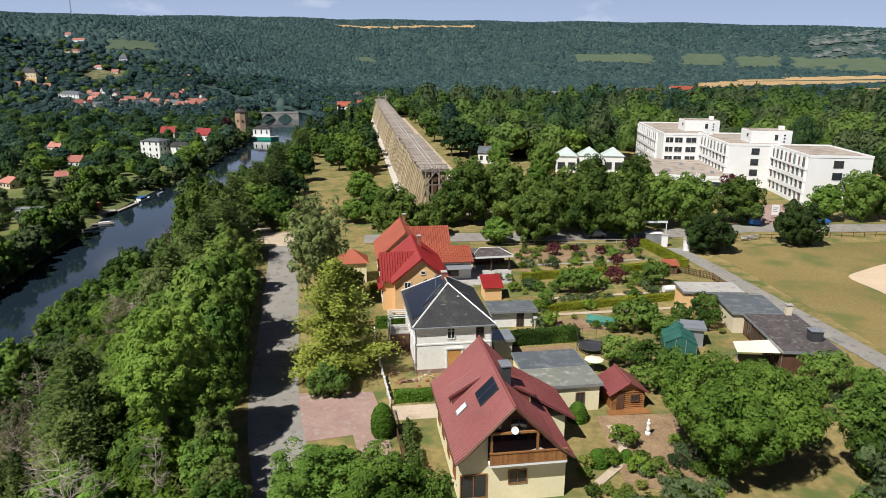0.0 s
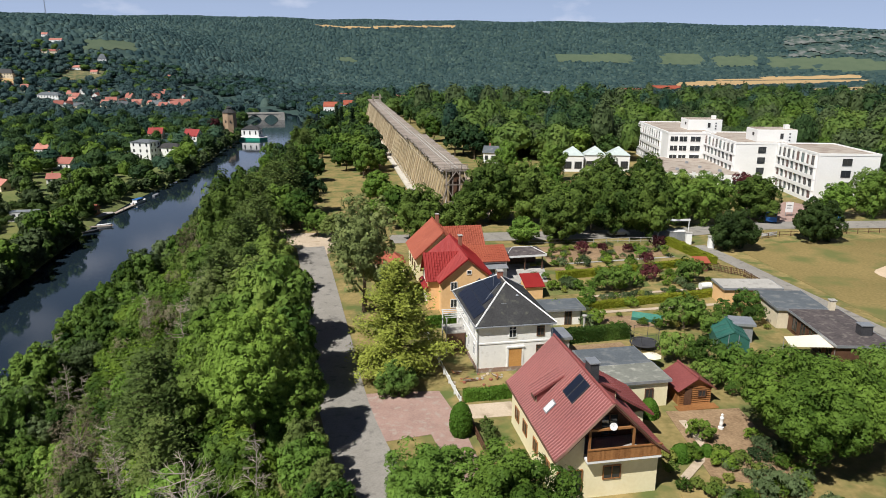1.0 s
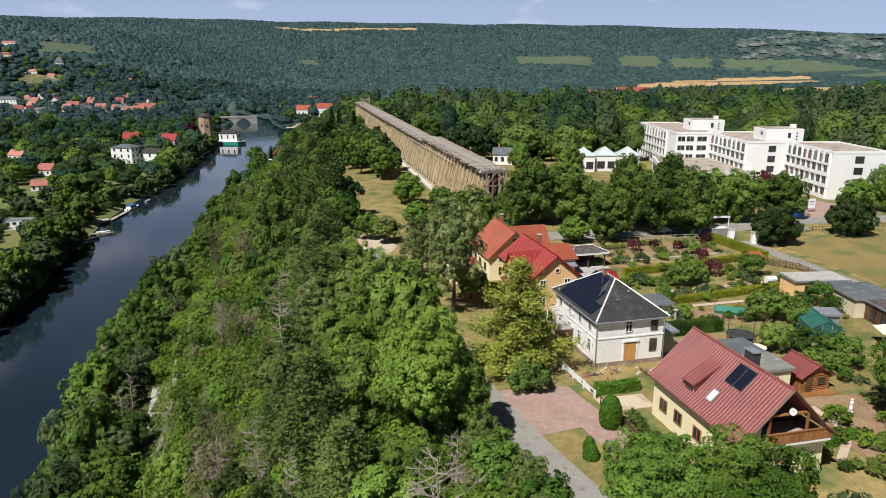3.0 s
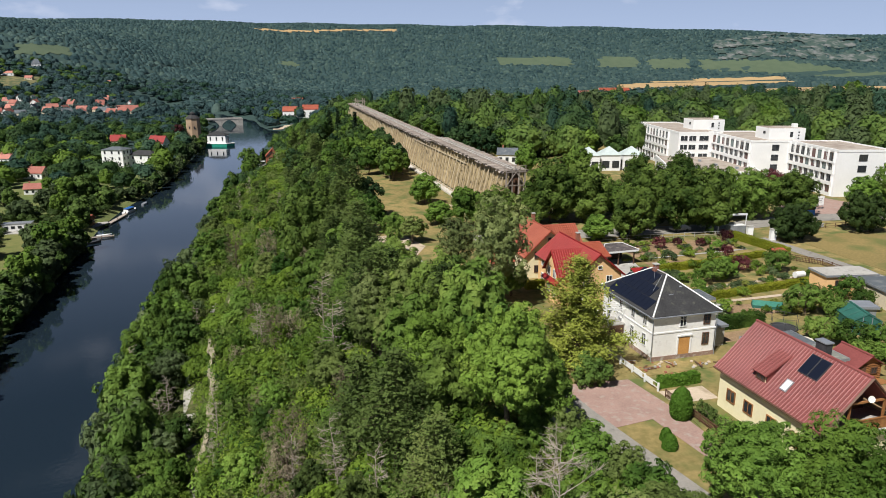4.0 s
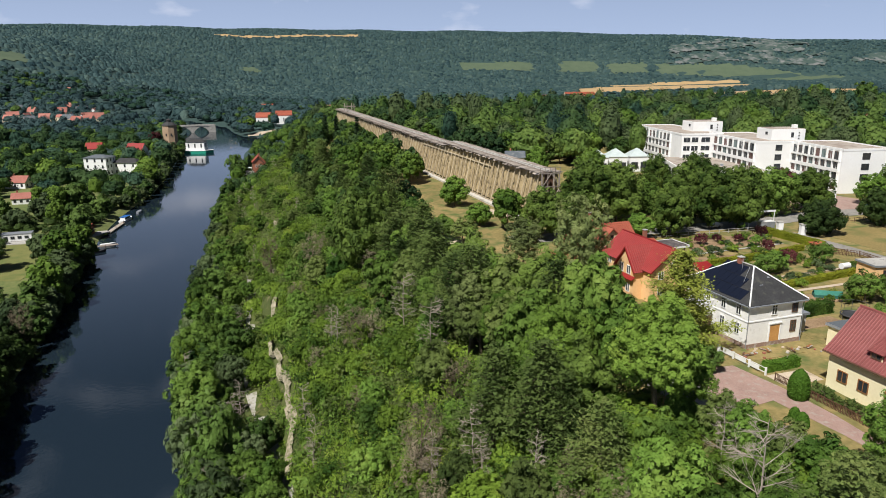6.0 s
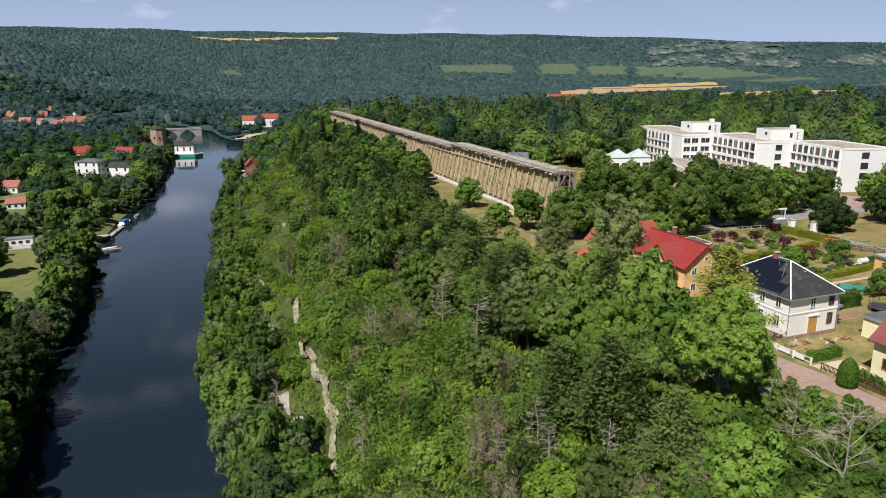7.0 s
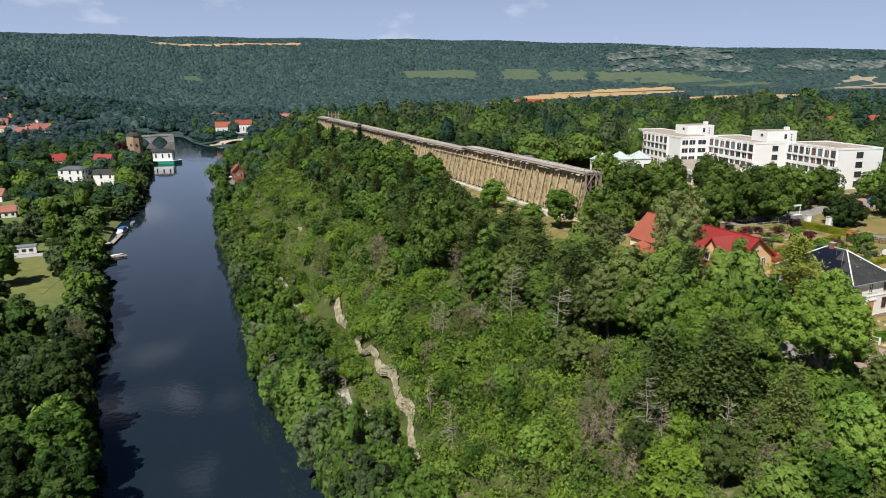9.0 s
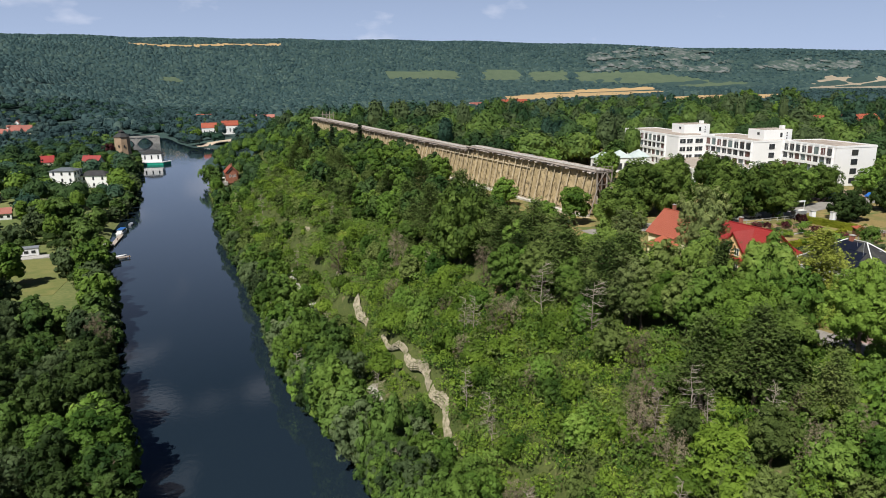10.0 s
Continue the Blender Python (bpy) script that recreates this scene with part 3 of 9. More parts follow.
# ---- windows and roofs ----
def window(parent, origin, along, out, w, h, frame_mat, name="window", bars=1, cross=False, glass=None, depth=0.10):
    """A window on a wall: frame proud of the wall, pane set back in it. origin: middle of its sill."""
    along, out = Vector(along).normalized(), Vector(out).normalized()
    up = Vector((0, 0, 1))
    m = Matrix((along, out, up)).transposed().to_4x4()
    m.translation = Vector(origin)
    t = min(0.09, w * 0.12)
    g = Geo()
    for y in (0.004, depth):
        for e in (0, t):
            g.v += [(-w / 2 + e, y, e), (w / 2 - e, y, e), (w / 2 - e, y, h - e), (-w / 2 + e, y, h - e)]
    for i in range(4):
        k = (i + 1) % 4
        g.f += [(i, 4 + i, 4 + k, k), (8 + i, 8 + k, 12 + k, 12 + i), (i, k, 8 + k, 8 + i), (4 + i, 12 + i, 12 + k, 4 + k)]
    fr = part(name, g, frame_mat, parent, at=m)
    for i in range(bars):
        c = -w / 2 + w * (i + 1) / (bars + 1)
        part("mullion", Geo().box(c - t * 0.4, c + t * 0.4, 0.006, depth * 0.9, t, h - t), frame_mat, fr)
    if cross:
        part("transom", Geo().box(-w / 2 + t, w / 2 - t, 0.006, depth * 0.88, h * 0.66, h * 0.66 + t * 0.8), frame_mat, fr)
    part("pane", Geo().box(-w / 2 + t, w / 2 - t, 0.004, depth * 0.45, t, h - t), glass or GLASS, fr)
    return fr


def tiles(name, a, b, c, d, tile_w, tile_h, material, parent, label=""):
    """Interlocking roof tiles on the plane a-b (eave) to d-c (ridge): each course steps over the next, each tile has a roll."""
    a, b, c, d = (np.array(p, float) for p in (a, b, c, d))
    nu = max(2, int(np.linalg.norm(b - a) / tile_w))
    nv = max(2, int(np.linalg.norm(d - a) / tile_h))
    nrm = np.cross(b - a, d - a)
    nrm /= np.linalg.norm(nrm)
    if nrm[2] < 0:
        nrm = -nrm
    out = []

    def at(u, v, h):
        return (a * (1 - u) + b * u) * (1 - v) + (d * (1 - u) + c * u) * v + nrm * h

    for j in range(nv):
        v0, v1 = j / nv, min(1.0, (j + 1.12) / nv)
        for i in range(nu):
            u0, u1, u2, u3 = (i + 0.02) / nu, (i + 0.62) / nu, (i + 0.80) / nu, (i + 0.98) / nu
            lo, hi = 0.055, 0.015
            roll = 0.05
            for (p, hp), (q, hq) in (((u0, 0), (u1, 0)), ((u1, 0), (u2, roll)), ((u2, roll), (u3, 0))):
                out += [at(p, v0, lo + hp), at(q, v0, lo + hq), at(q, v1, hi + hq), at(p, v1, hi + hp)]
            out += [at(u0, v0, 0), at(u3, v0, 0), at(u3, v0, lo), at(u0, v0, lo)]
    return tagged(part(name, quick_mesh(name, np.array(out), 4, material), None, parent, label), kind="stuff")


def gable_roof(parent, w, l, eave, ridge, mat, over=0.45, thick=0.16, tile=None, y0=0.0, name="roof"):
    """Two slopes, ridge along y from y0 to y0 + l, over a body of width w."""
    hw = w / 2 + over
    drop = (ridge - eave) / (w / 2) * over
    ya, yb = y0 - over, y0 + l + over
    for sgn in (-1, 1):
        e0, e1 = (sgn * hw, ya, eave - drop), (sgn * hw, yb, eave - drop)
        r1, r0 = (0, yb, ridge), (0, ya, ridge)
        part(name, Geo().slab([e0, e1, r1, r0], thick), mat, parent)
        if tile:
            tiles("roof_tiles", e0, e1, r1, r0, tile, tile * 1.15, mat, parent)
    part("ridge_cap", Geo().beam((0, ya, ridge + 0.05), (0, yb, ridge + 0.05), 0.13), mat, parent)


def gable_walls(parent, w, l, eave, ridge, mat, y0=0.0, name="wall", joined=False):
    """Two gable walls and two side walls; joined as one shell on far houses."""
    h = w / 2
    made = []
    for y in (y0, y0 + l - 0.3):
        g = Geo()
        ring = [(-h, -0.6), (h, -0.6), (h, eave), (0, ridge - 0.05), (-h, eave)]
        g.v += [(x, y, z) for x, z in ring] + [(x, y + 0.3, z) for x, z in ring]
        g.f += [tuple(range(5)), tuple(range(9, 4, -1))] + [(i, 5 + i, 5 + (i + 1) % 5, (i + 1) % 5) for i in range(5)]
        made.append(g)
    made.append(Geo().box(-h, -h + 0.3, y0 + 0.3, y0 + l - 0.3, -0.6, eave))
    made.append(Geo().box(h - 0.3, h, y0 + 0.3, y0 + l - 0.3, -0.6, eave))
    if joined:
        shell = Geo()
        for g in made:
            k = len(shell.v)
            shell.v += g.v
            shell.f += [tuple(k + q for q in f) for f in g.f]
        made = [shell]
    return [part(name, g, mat, parent) for g in made][0]


def chimney(parent, x, y, z0, z1, s=0.55, mat=None, cap=None):
    c = part("chimney", Geo().box(x - s / 2, x + s / 2, y - s / 2, y + s / 2, z0, z1), mat or BRICK, parent)
    part("cap", Geo().box(x - s / 2 - 0.08, x + s / 2 + 0.08, y - s / 2 - 0.08, y + s / 2 + 0.08, z1, z1 + 0.12), cap or CONCRETE, c)


def plain_house(name, label, at, w, l, eave, ridge, wall, roof, rows=2, tile=None, group="", frame=None):
    h = thing(name, label, "house", at, group)
    gable_walls(h, w, l, eave, ridge, wall)
    gable_roof(h, w, l, eave, ridge, roof, tile=tile)
    for r in range(rows):
        z = 0.9 + r * (eave - 0.6) / max(1, rows)
        for k in range(max(2, int(l / 3))):
            y = l * (k + 0.5) / max(2, int(l / 3))
            for sgn in (-1, 1):
                window(h, (sgn * w / 2, y, z), (0, -sgn, 0), (sgn, 0, 0), 1.0, 1.3, frame or WHITE_METAL)
        for x in (-w / 4, w / 4):
            window(h, (x, 0, z), (1, 0, 0), (0, -1, 0), 1.0, 1.3, frame or WHITE_METAL)
    window(h, (0, 0, eave + 0.2), (1, 0, 0), (0, -1, 0), 0.9, 1.1, frame or WHITE_METAL)
    chimney(h, w * 0.12, l * 0.6, ridge - 1.0, ridge + 0.8)
    return h


# ---- the graduation works: a long timber frame packed with brushwood ----
gw = thing("graduation_works", "long weathered timber graduation works packed with brushwood", "graduation works", GW)
GW_LEN, GW_STEP = 296.0, 74.0


def gw_top(y):
    return 11.6 + 1.9 * y / GW_LEN - (1.1 if y > GW_STEP else 0.0)


for sgn in (-1, 1):
    for y0 in np.arange(0.6, GW_LEN - 1, 5.9):
        y1 = min(y0 + 5.9, GW_LEN)
        t = min(gw_top(y0 + 0.01), gw_top(y1 - 0.01)) - 0.5
        g = Geo()
        rows = 9
        cols = 5
        grid = [[(sgn * (3.7 - 1.75 * r / rows + random.uniform(-0.16, 0.16)), y0 + (y1 - y0) * c / cols, 0.5 + (t - 0.5) * r / rows) for c in range(cols + 1)] for r in range(rows + 1)]
        for r in range(rows):
            for c in range(cols):
                g.poly([grid[r][c], grid[r][c + 1], grid[r + 1][c + 1], grid[r + 1][c]])
        for r in range(rows):
            g.poly([grid[r][0], grid[r + 1][0], (sgn * 1.2, y0, grid[r + 1][0][2]), (sgn * 1.2, y0, grid[r][0][2])])
        part("brushwood_panel", g, BRUSHWOOD, gw)
pole = {}
for hi in (0, 1):
    hh = 12.0 - 1.1 * hi
    pole[hi] = Geo().beam((-5.0, 0, -0.2), (-2.15, 0, hh - 0.3), 0.18, 0.14, 6).mesh("raking_pole", TIMBER)
for k, y in enumerate(np.arange(0.8, GW_LEN, 3.6)):
    hi = 1 if y > GW_STEP else 0
    for turn in (0, 180):
        part("raking_pole", pole[hi], None, gw, at=pose(0, y + (0 if turn == 0 else 0.1), 1.9 * y / GW_LEN * 0.8, 0, 0, turn) @ pose(random.uniform(-0.15, 0.05), 0, 0, random.uniform(-0.6, 0.6)))
for sgn in (-1, 1):
    for zz, off in ((0.35, 4.75), (9.0, 2.72)):
        part("rail", Geo().box(sgn * off - 0.12, sgn * off + 0.12, 0.3 if zz < 1 else 32, GW_LEN if zz < 1 else 101, zz, zz + 0.22), TIMBER, gw)
    part("brine_basin", Geo().box(sgn * 4.9 - 0.9, sgn * 4.9 + 0.9, 0, GW_LEN, -0.3, 0.28), CONCRETE_PALE, gw)
    part("basin_kerb", Geo().box(sgn * 6.35 - 0.45, sgn * 6.35 + 0.45, -0.6, GW_LEN, -0.3, 0.5), CONCRETE_PALE, gw, "pale concrete kerb of the brine basin")
planks = [Geo().box(-2.9 - o, 2.9 + q, 0, 0.93, -0.09, 0).mesh("deck_plank", TIMBER_GREY) for o, q in ((0.2, 0.35), (0.55, 0.2), (0.35, 0.6), (0.75, 0.4))]
for y in np.arange(0, GW_LEN, 1.0):
    part("deck_plank", random.choice(planks), None, gw, at=pose(random.uniform(-0.08, 0.08), y, gw_top(y + 0.01) + random.uniform(0, 0.04), 0, 0, random.uniform(-0.5, 0.5)))
# ragged sloping boards along both eaves
eave_boards = []
for w_, ln, drop in ((0.95, 0.70, 0.42), (1.15, 0.85, 0.52), (0.80, 0.50, 0.30), (1.05, 0.78, 0.55)):
    eave_boards.append(Geo().slab([(2.6, 0, 0.02), (2.6, w_, 0.02), (2.6 + ln * 0.82, w_ * 0.97, 0.02 - drop), (2.6 + ln, w_ * 0.35, 0.0 - drop * 1.1), (2.6 + ln * 0.9, 0.05, 0.02 - drop)], 0.07).mesh("eave_board", TIMBER_GREY))
for y in np.arange(0, 142, 1.0):
    part("eave_board", random.choice(eave_boards), None, gw, at=pose(random.uniform(-0.12, 0.06), y, gw_top(y + 0.01) - 0.05 + random.uniform(-0.03, 0.03), 0, random.uniform(-4, 4), random.uniform(-1.5, 1.5)))
    part("eave_board", random.choice(eave_boards), None, gw, at=pose(random.uniform(-0.06, 0.12), y + 1.0, gw_top(y + 0.01) - 0.05 + random.uniform(-0.03, 0.03), 0, 0, 180 + random.uniform(-1.5, 1.5)))
g = Geo()
for y in np.arange(142, GW_LEN, 1.2):
    for sgn in (-1, 1):
        o, d = random.uniform(0.7, 1.15), random.uniform(0.4, 0.7)
        z = gw_top(y) - 0.05
        g.slab([(sgn * 2.6, y, z), (sgn * 2.6, y + 1.15, z), (sgn * (2.6 + o), y + 1.1, z - d), (sgn * (2.6 + o), y + 0.2, z - d)], 0.07)
tagged(part("eave_boards", g, TIMBER_GREY, gw), kind="stuff")
for sgn in (-1, 1):
    for y0, y1 in ((0, GW_STEP), (GW_STEP, GW_LEN)):
        z0, z1 = gw_top(y0 + 0.01), gw_top(y1 - 0.01)
        part("eave_beam", Geo().beam((sgn * 2.5, y0, z0 - 0.28), (sgn * 2.5, y1, z1 - 0.28), 0.17), TIMBER, gw)
        for off, r in ((0.55, 0.16), (1.25, 0.09)):
            part("channel", Geo().beam((sgn * off, y0 + 0.5, z0 + 0.16), (sgn * off, y1, z1 + 0.16), r, sides=4), CONCRETE if off < 1 else TIMBER_GREY, gw)
# open front bay
zt = gw_top(0)
for x in (-2.3, -0.8, 0.8, 2.3):
    part("front_post", Geo().box(x - 0.14, x + 0.14, -0.5, -0.22, 0, zt - 0.1), TIMBER_GREY, gw)
for z in (4.0, 8.0, zt - 0.4):
    part("front_rail", Geo().box(-2.6, 2.6, -0.56, -0.5, z, z + 0.28), TIMBER_GREY, gw)
for x in (-1, 1):
    part("brace", Geo().beam((x * 2.3, -0.62, 8.1), (0, -0.62, zt - 0.3), 0.12), TIMBER_GREY, gw)
    part("brace", Geo().beam((x * 0.2, -0.66, 4.1), (x * 2.4, -0.66, 8.0), 0.12), TIMBER_GREY, gw)
    part("brace", Geo().beam((x * 4.6, -0.6, 0), (x * 2.3, -0.6, 7.2), 0.15), TIMBER_GREY, gw)
    part("brace", Geo().beam((x * 3.6, -3.4, 0), (x * 2.3, -0.6, 5.2), 0.15), TIMBER_GREY, gw)
for x in (-2.6, -1.3, 0, 1.3, 2.6):
    part("baluster", Geo().box(x - 0.06, x + 0.06, -0.1, 0.02, zt, zt + 1.1), TIMBER_GREY, gw)
part("handrail", Geo().box(-2.7, 2.7, -0.12, 0.04, zt + 1.05, zt + 1.15), TIMBER_GREY, gw)
# dark sheet added for the shade inside the open bay
part("dark_backing", Geo().box(-1.9, 1.9, 0.9, 1.2, 0.2, zt - 0.6), WOOD_DARK_AND_SHADE, gw)
# the lifting frame near the far end
for x, y in ((-2.0, 262), (2.2, 262), (-2.0, 270), (2.2, 270)):
    part("mast", Geo().beam((x, y, 12.0), (x, y, 16.8), 0.22), TIMBER_GREY, gw)
part("mast_beam", Geo().box(-3.2, 3.4, 261.8, 262.1, 15.0, 15.3), TIMBER_GREY, gw)
part("mast_beam", Geo().box(-3.2, 3.4, 269.8, 270.1, 15.0, 15.3), TIMBER_GREY, gw)
for x in (-2.6, 2.6):
    part("brace", Geo().beam((x, 262, 12), (-x, 262, 15), 0.1), TIMBER_GREY, gw)


FLAGS = (58.0, 166.0)
# ---- the white clinic: three staggered wings, stair blocks between them ----
clinic = thing("clinic", "white four-storey clinic of three staggered flat-roofed wings", "clinic building", local(0, 0, TOP, 0))


def wing(x, y, w, l, h, turn, storeys, left_bays, front_bays=(), blank=0.6):
    m = local(x, y, 0, turn)
    body = Geo().box(0, w, 0, l, -0.5, h - 0.35)
    wall = part("wing", body, PLASTER_WHITE, clinic, at=m)
    rim = Geo().box(-0.1, w + 0.1, -0.1, 0.3, h - 0.35, h + 0.25).box(-0.1, w + 0.1, l - 0.3, l + 0.1, h - 0.35, h + 0.25)
    rim.box(-0.1, 0.3, 0.3, l - 0.3, h - 0.35, h + 0.25).box(w - 0.3, w + 0.1, 0.3, l - 0.3, h - 0.35, h + 0.25)
    part("parapet", rim, PLASTER_WHITE, wall)
    part("roof", Geo().box(0.3, w - 0.3, 0.3, l - 0.3, h - 0.35, h - 0.05), ROOF_GRAVEL, wall)
    sh = (h - 0.6) / storeys
    for s in range(storeys):
        z = s * sh
        n_b = left_bays
        bw = (l - 0.6 - blank) / n_b
        # shallow balconies: a parapet band, dividers and dark glazing set back between them
        top_floor = s == storeys - 1
        low_ = 0.60 if top_floor else 1.05
        part("balcony", Geo().box(-0.62, -0.004, blank - 0.3, l - 0.3, z + 0.02, z + 0.20).box(-0.62, -0.52, blank - 0.3, l - 0.3, z + 0.20, z + low_), PLASTER_WHITE, wall)
        for k in range(n_b + 1):
            yy = blank + k * bw
            part("divider", Geo().box(-0.60, -0.004, yy - 0.12, yy + 0.12, z + 0.20, z + sh + (0.3 if top_floor else -0.02)), PLASTER_WHITE, wall)
        for k in range(n_b):
            pick = (k * 7 + s * 5 + int(x)) % 9
            window(wall, (0, blank + (k + 0.5) * bw, z + 0.30), (0, -1, 0), (-1, 0, 0), bw - 0.34, sh - 0.42, (WHITE_METAL, DARK_METAL, WOOD_DARK_AND_SHADE)[pick % 3], bars=1, glass=GLASS_RED if pick in (2, 6) else GLASS_TEAL if pick in (1, 4) else None)
        for fx, fw in front_bays:
            window(wall, (fx, 0, z + 0.75), (1, 0, 0), (0, -1, 0), fw, sh - 1.2, WHITE_METAL if fw > 2.5 else DARK_METAL, bars=1)
    return wall


wing(73.1, 228.9, 15.4, 45.0, 12.8, -5.2, 4, 10, ((1.9, 2.6), (4.9, 2.6), (8.9, 3.4)), 9.5)
wing(82.7, 199.2, 15.4, 33.0, 12.8, -5.2, 4, 9, ((7.5, 2.2),), 0.6)
wing(92.7, 173.4, 15.4, 25.2, 12.8, -5.2, 4, 8, ((7.2, 2.4),), 1.0)
for x, y, w, l in ((83.8, 240.5, 11.6, 9.5), (90.6, 203.5, 11.6, 9.0)):
    p = part("stair_block", Geo().box(0, w, 0, l, -0.5, 16.3), PLASTER_WHITE, clinic, at=local(x, y, 0, -5.2))
    part("roof", Geo().box(0.25, w - 0.25, 0.25, l - 0.25, 16.3, 16.4), ROOF_GRAVEL, p)
    part("roof_hatch", Geo().box(w - 3.0, w - 1.6, 2.0, 3.4, 16.4, 17.6), PLASTER_WHITE, p)
    window(p, (w * 0.62, 0, 13.6), (1, 0, 0), (0, -1, 0), 0.9, 1.6, DARK_METAL)
    for k in range(3):
        window(p, (w * 0.82, 0, 13.0 + 0.95 * k), (1, 0, 0), (0, -1, 0), 0.45, 0.4, DARK_METAL)
    window(p, (0, 3.0, 14.4), (0, -1, 0), (-1, 0, 0), 1.3, 0.9, DARK_METAL)
low = part("low_wing", Geo().box(0, 26, 0, 38, -0.5, 4.3), PLASTER_WHITE, clinic, at=local(56.5, 196.5, 0, -16))
part("roof", Geo().box(0.3, 25.7, 0.3, 37.7, 4.3, 4.42), ROOF_GRAVEL, low)
g = Geo().box(-0.1, 26.1, -0.1, 0.3, 4.0, 4.75).box(-0.1, 0.3, 0.3, 38, 4.0, 4.75).box(25.7, 26.1, 0.3, 38, 4.0, 4.75)
part("parapet", g, PLASTER_WHITE, low)
for k in range(8):
    window(low, (1.7 + k * 3.2, 0, 0.6), (1, 0, 0), (0, -1, 0), 2.6, 2.6, DARK_METAL, bars=2)
for k in range(8):
    window(low, (0, 2.5 + k * 4.2, 0.6), (0, -1, 0), (-1, 0, 0), 2.8, 2.6, DARK_METAL, bars=2)
for x, y in ((8, 8), (15, 14), (20, 8), (12, 24)):
    part("roof_vent", Geo().box(x, x + 0.9, y, y + 0.9, 4.42, 5.1), GREY_METAL, low)
for k in range(3):
    fp = thing("flagpole", "white flag on a tall pole before the clinic", "flagpole", local(FLAGS[0] + 1.5 * k, FLAGS[1] + 0.3 * k, TOP, -20), "flags before the clinic")
    part("pole", Geo().beam((0, 0, 0), (0, 0, 8.0), 0.06, 0.04, 6), WHITE_METAL, fp)
    g = Geo()
    for q in range(7):
        a0, w0 = 0.06 + 0.2 * q, 0.12 * math.sin(q * 1.3 + k)
        g.v += [(a0, w0, 4.4 - a0 * 0.3), (a0, w0, 7.8 - a0 * 0.2)]
    g.f += [(2 * q, 2 * q + 2, 2 * q + 3, 2 * q + 1) for q in range(6)]
    part("flag", g, CANVAS_WHITE, fp)
for k, (x, y) in enumerate(((41.5, 231), (49.3, 232), (57.2, 231.5))):
    pv = thing("pavilion", "white pavilion with a pale pyramid roof", "pavilion", local(x, y, TOP, -6), "pavilions beside the clinic")
    part("wall", Geo().box(-3.4, 3.4, -3.4, 3.4, -0.3, 5.4), PLASTER_WHITE, pv)
    g = Geo()
    for i in range(4):
        c = [(-3.7, -3.7), (3.7, -3.7), (3.7, 3.7), (-3.7, 3.7)]
        g.poly([(*c[i], 5.4), (*c[(i + 1) % 4], 5.4), (0, 0, 8.2)])
    g.poly([(-3.7, -3.7, 5.4), (-3.7, 3.7, 5.4), (3.7, 3.7, 5.4), (3.7, -3.7, 5.4)])
    part("roof", g, PALE_ROOF, pv)
    for xx in (-1.7, 1.7):
        window(pv, (xx, -3.4, 1.0), (1, 0, 0), (0, -1, 0), 2.4, 2.4, DARK_METAL, bars=2)
    window(pv, (-3.4, 0, 1.0), (0, -1, 0), (-1, 0, 0), 3.0, 2.4, DARK_METAL, bars=2)


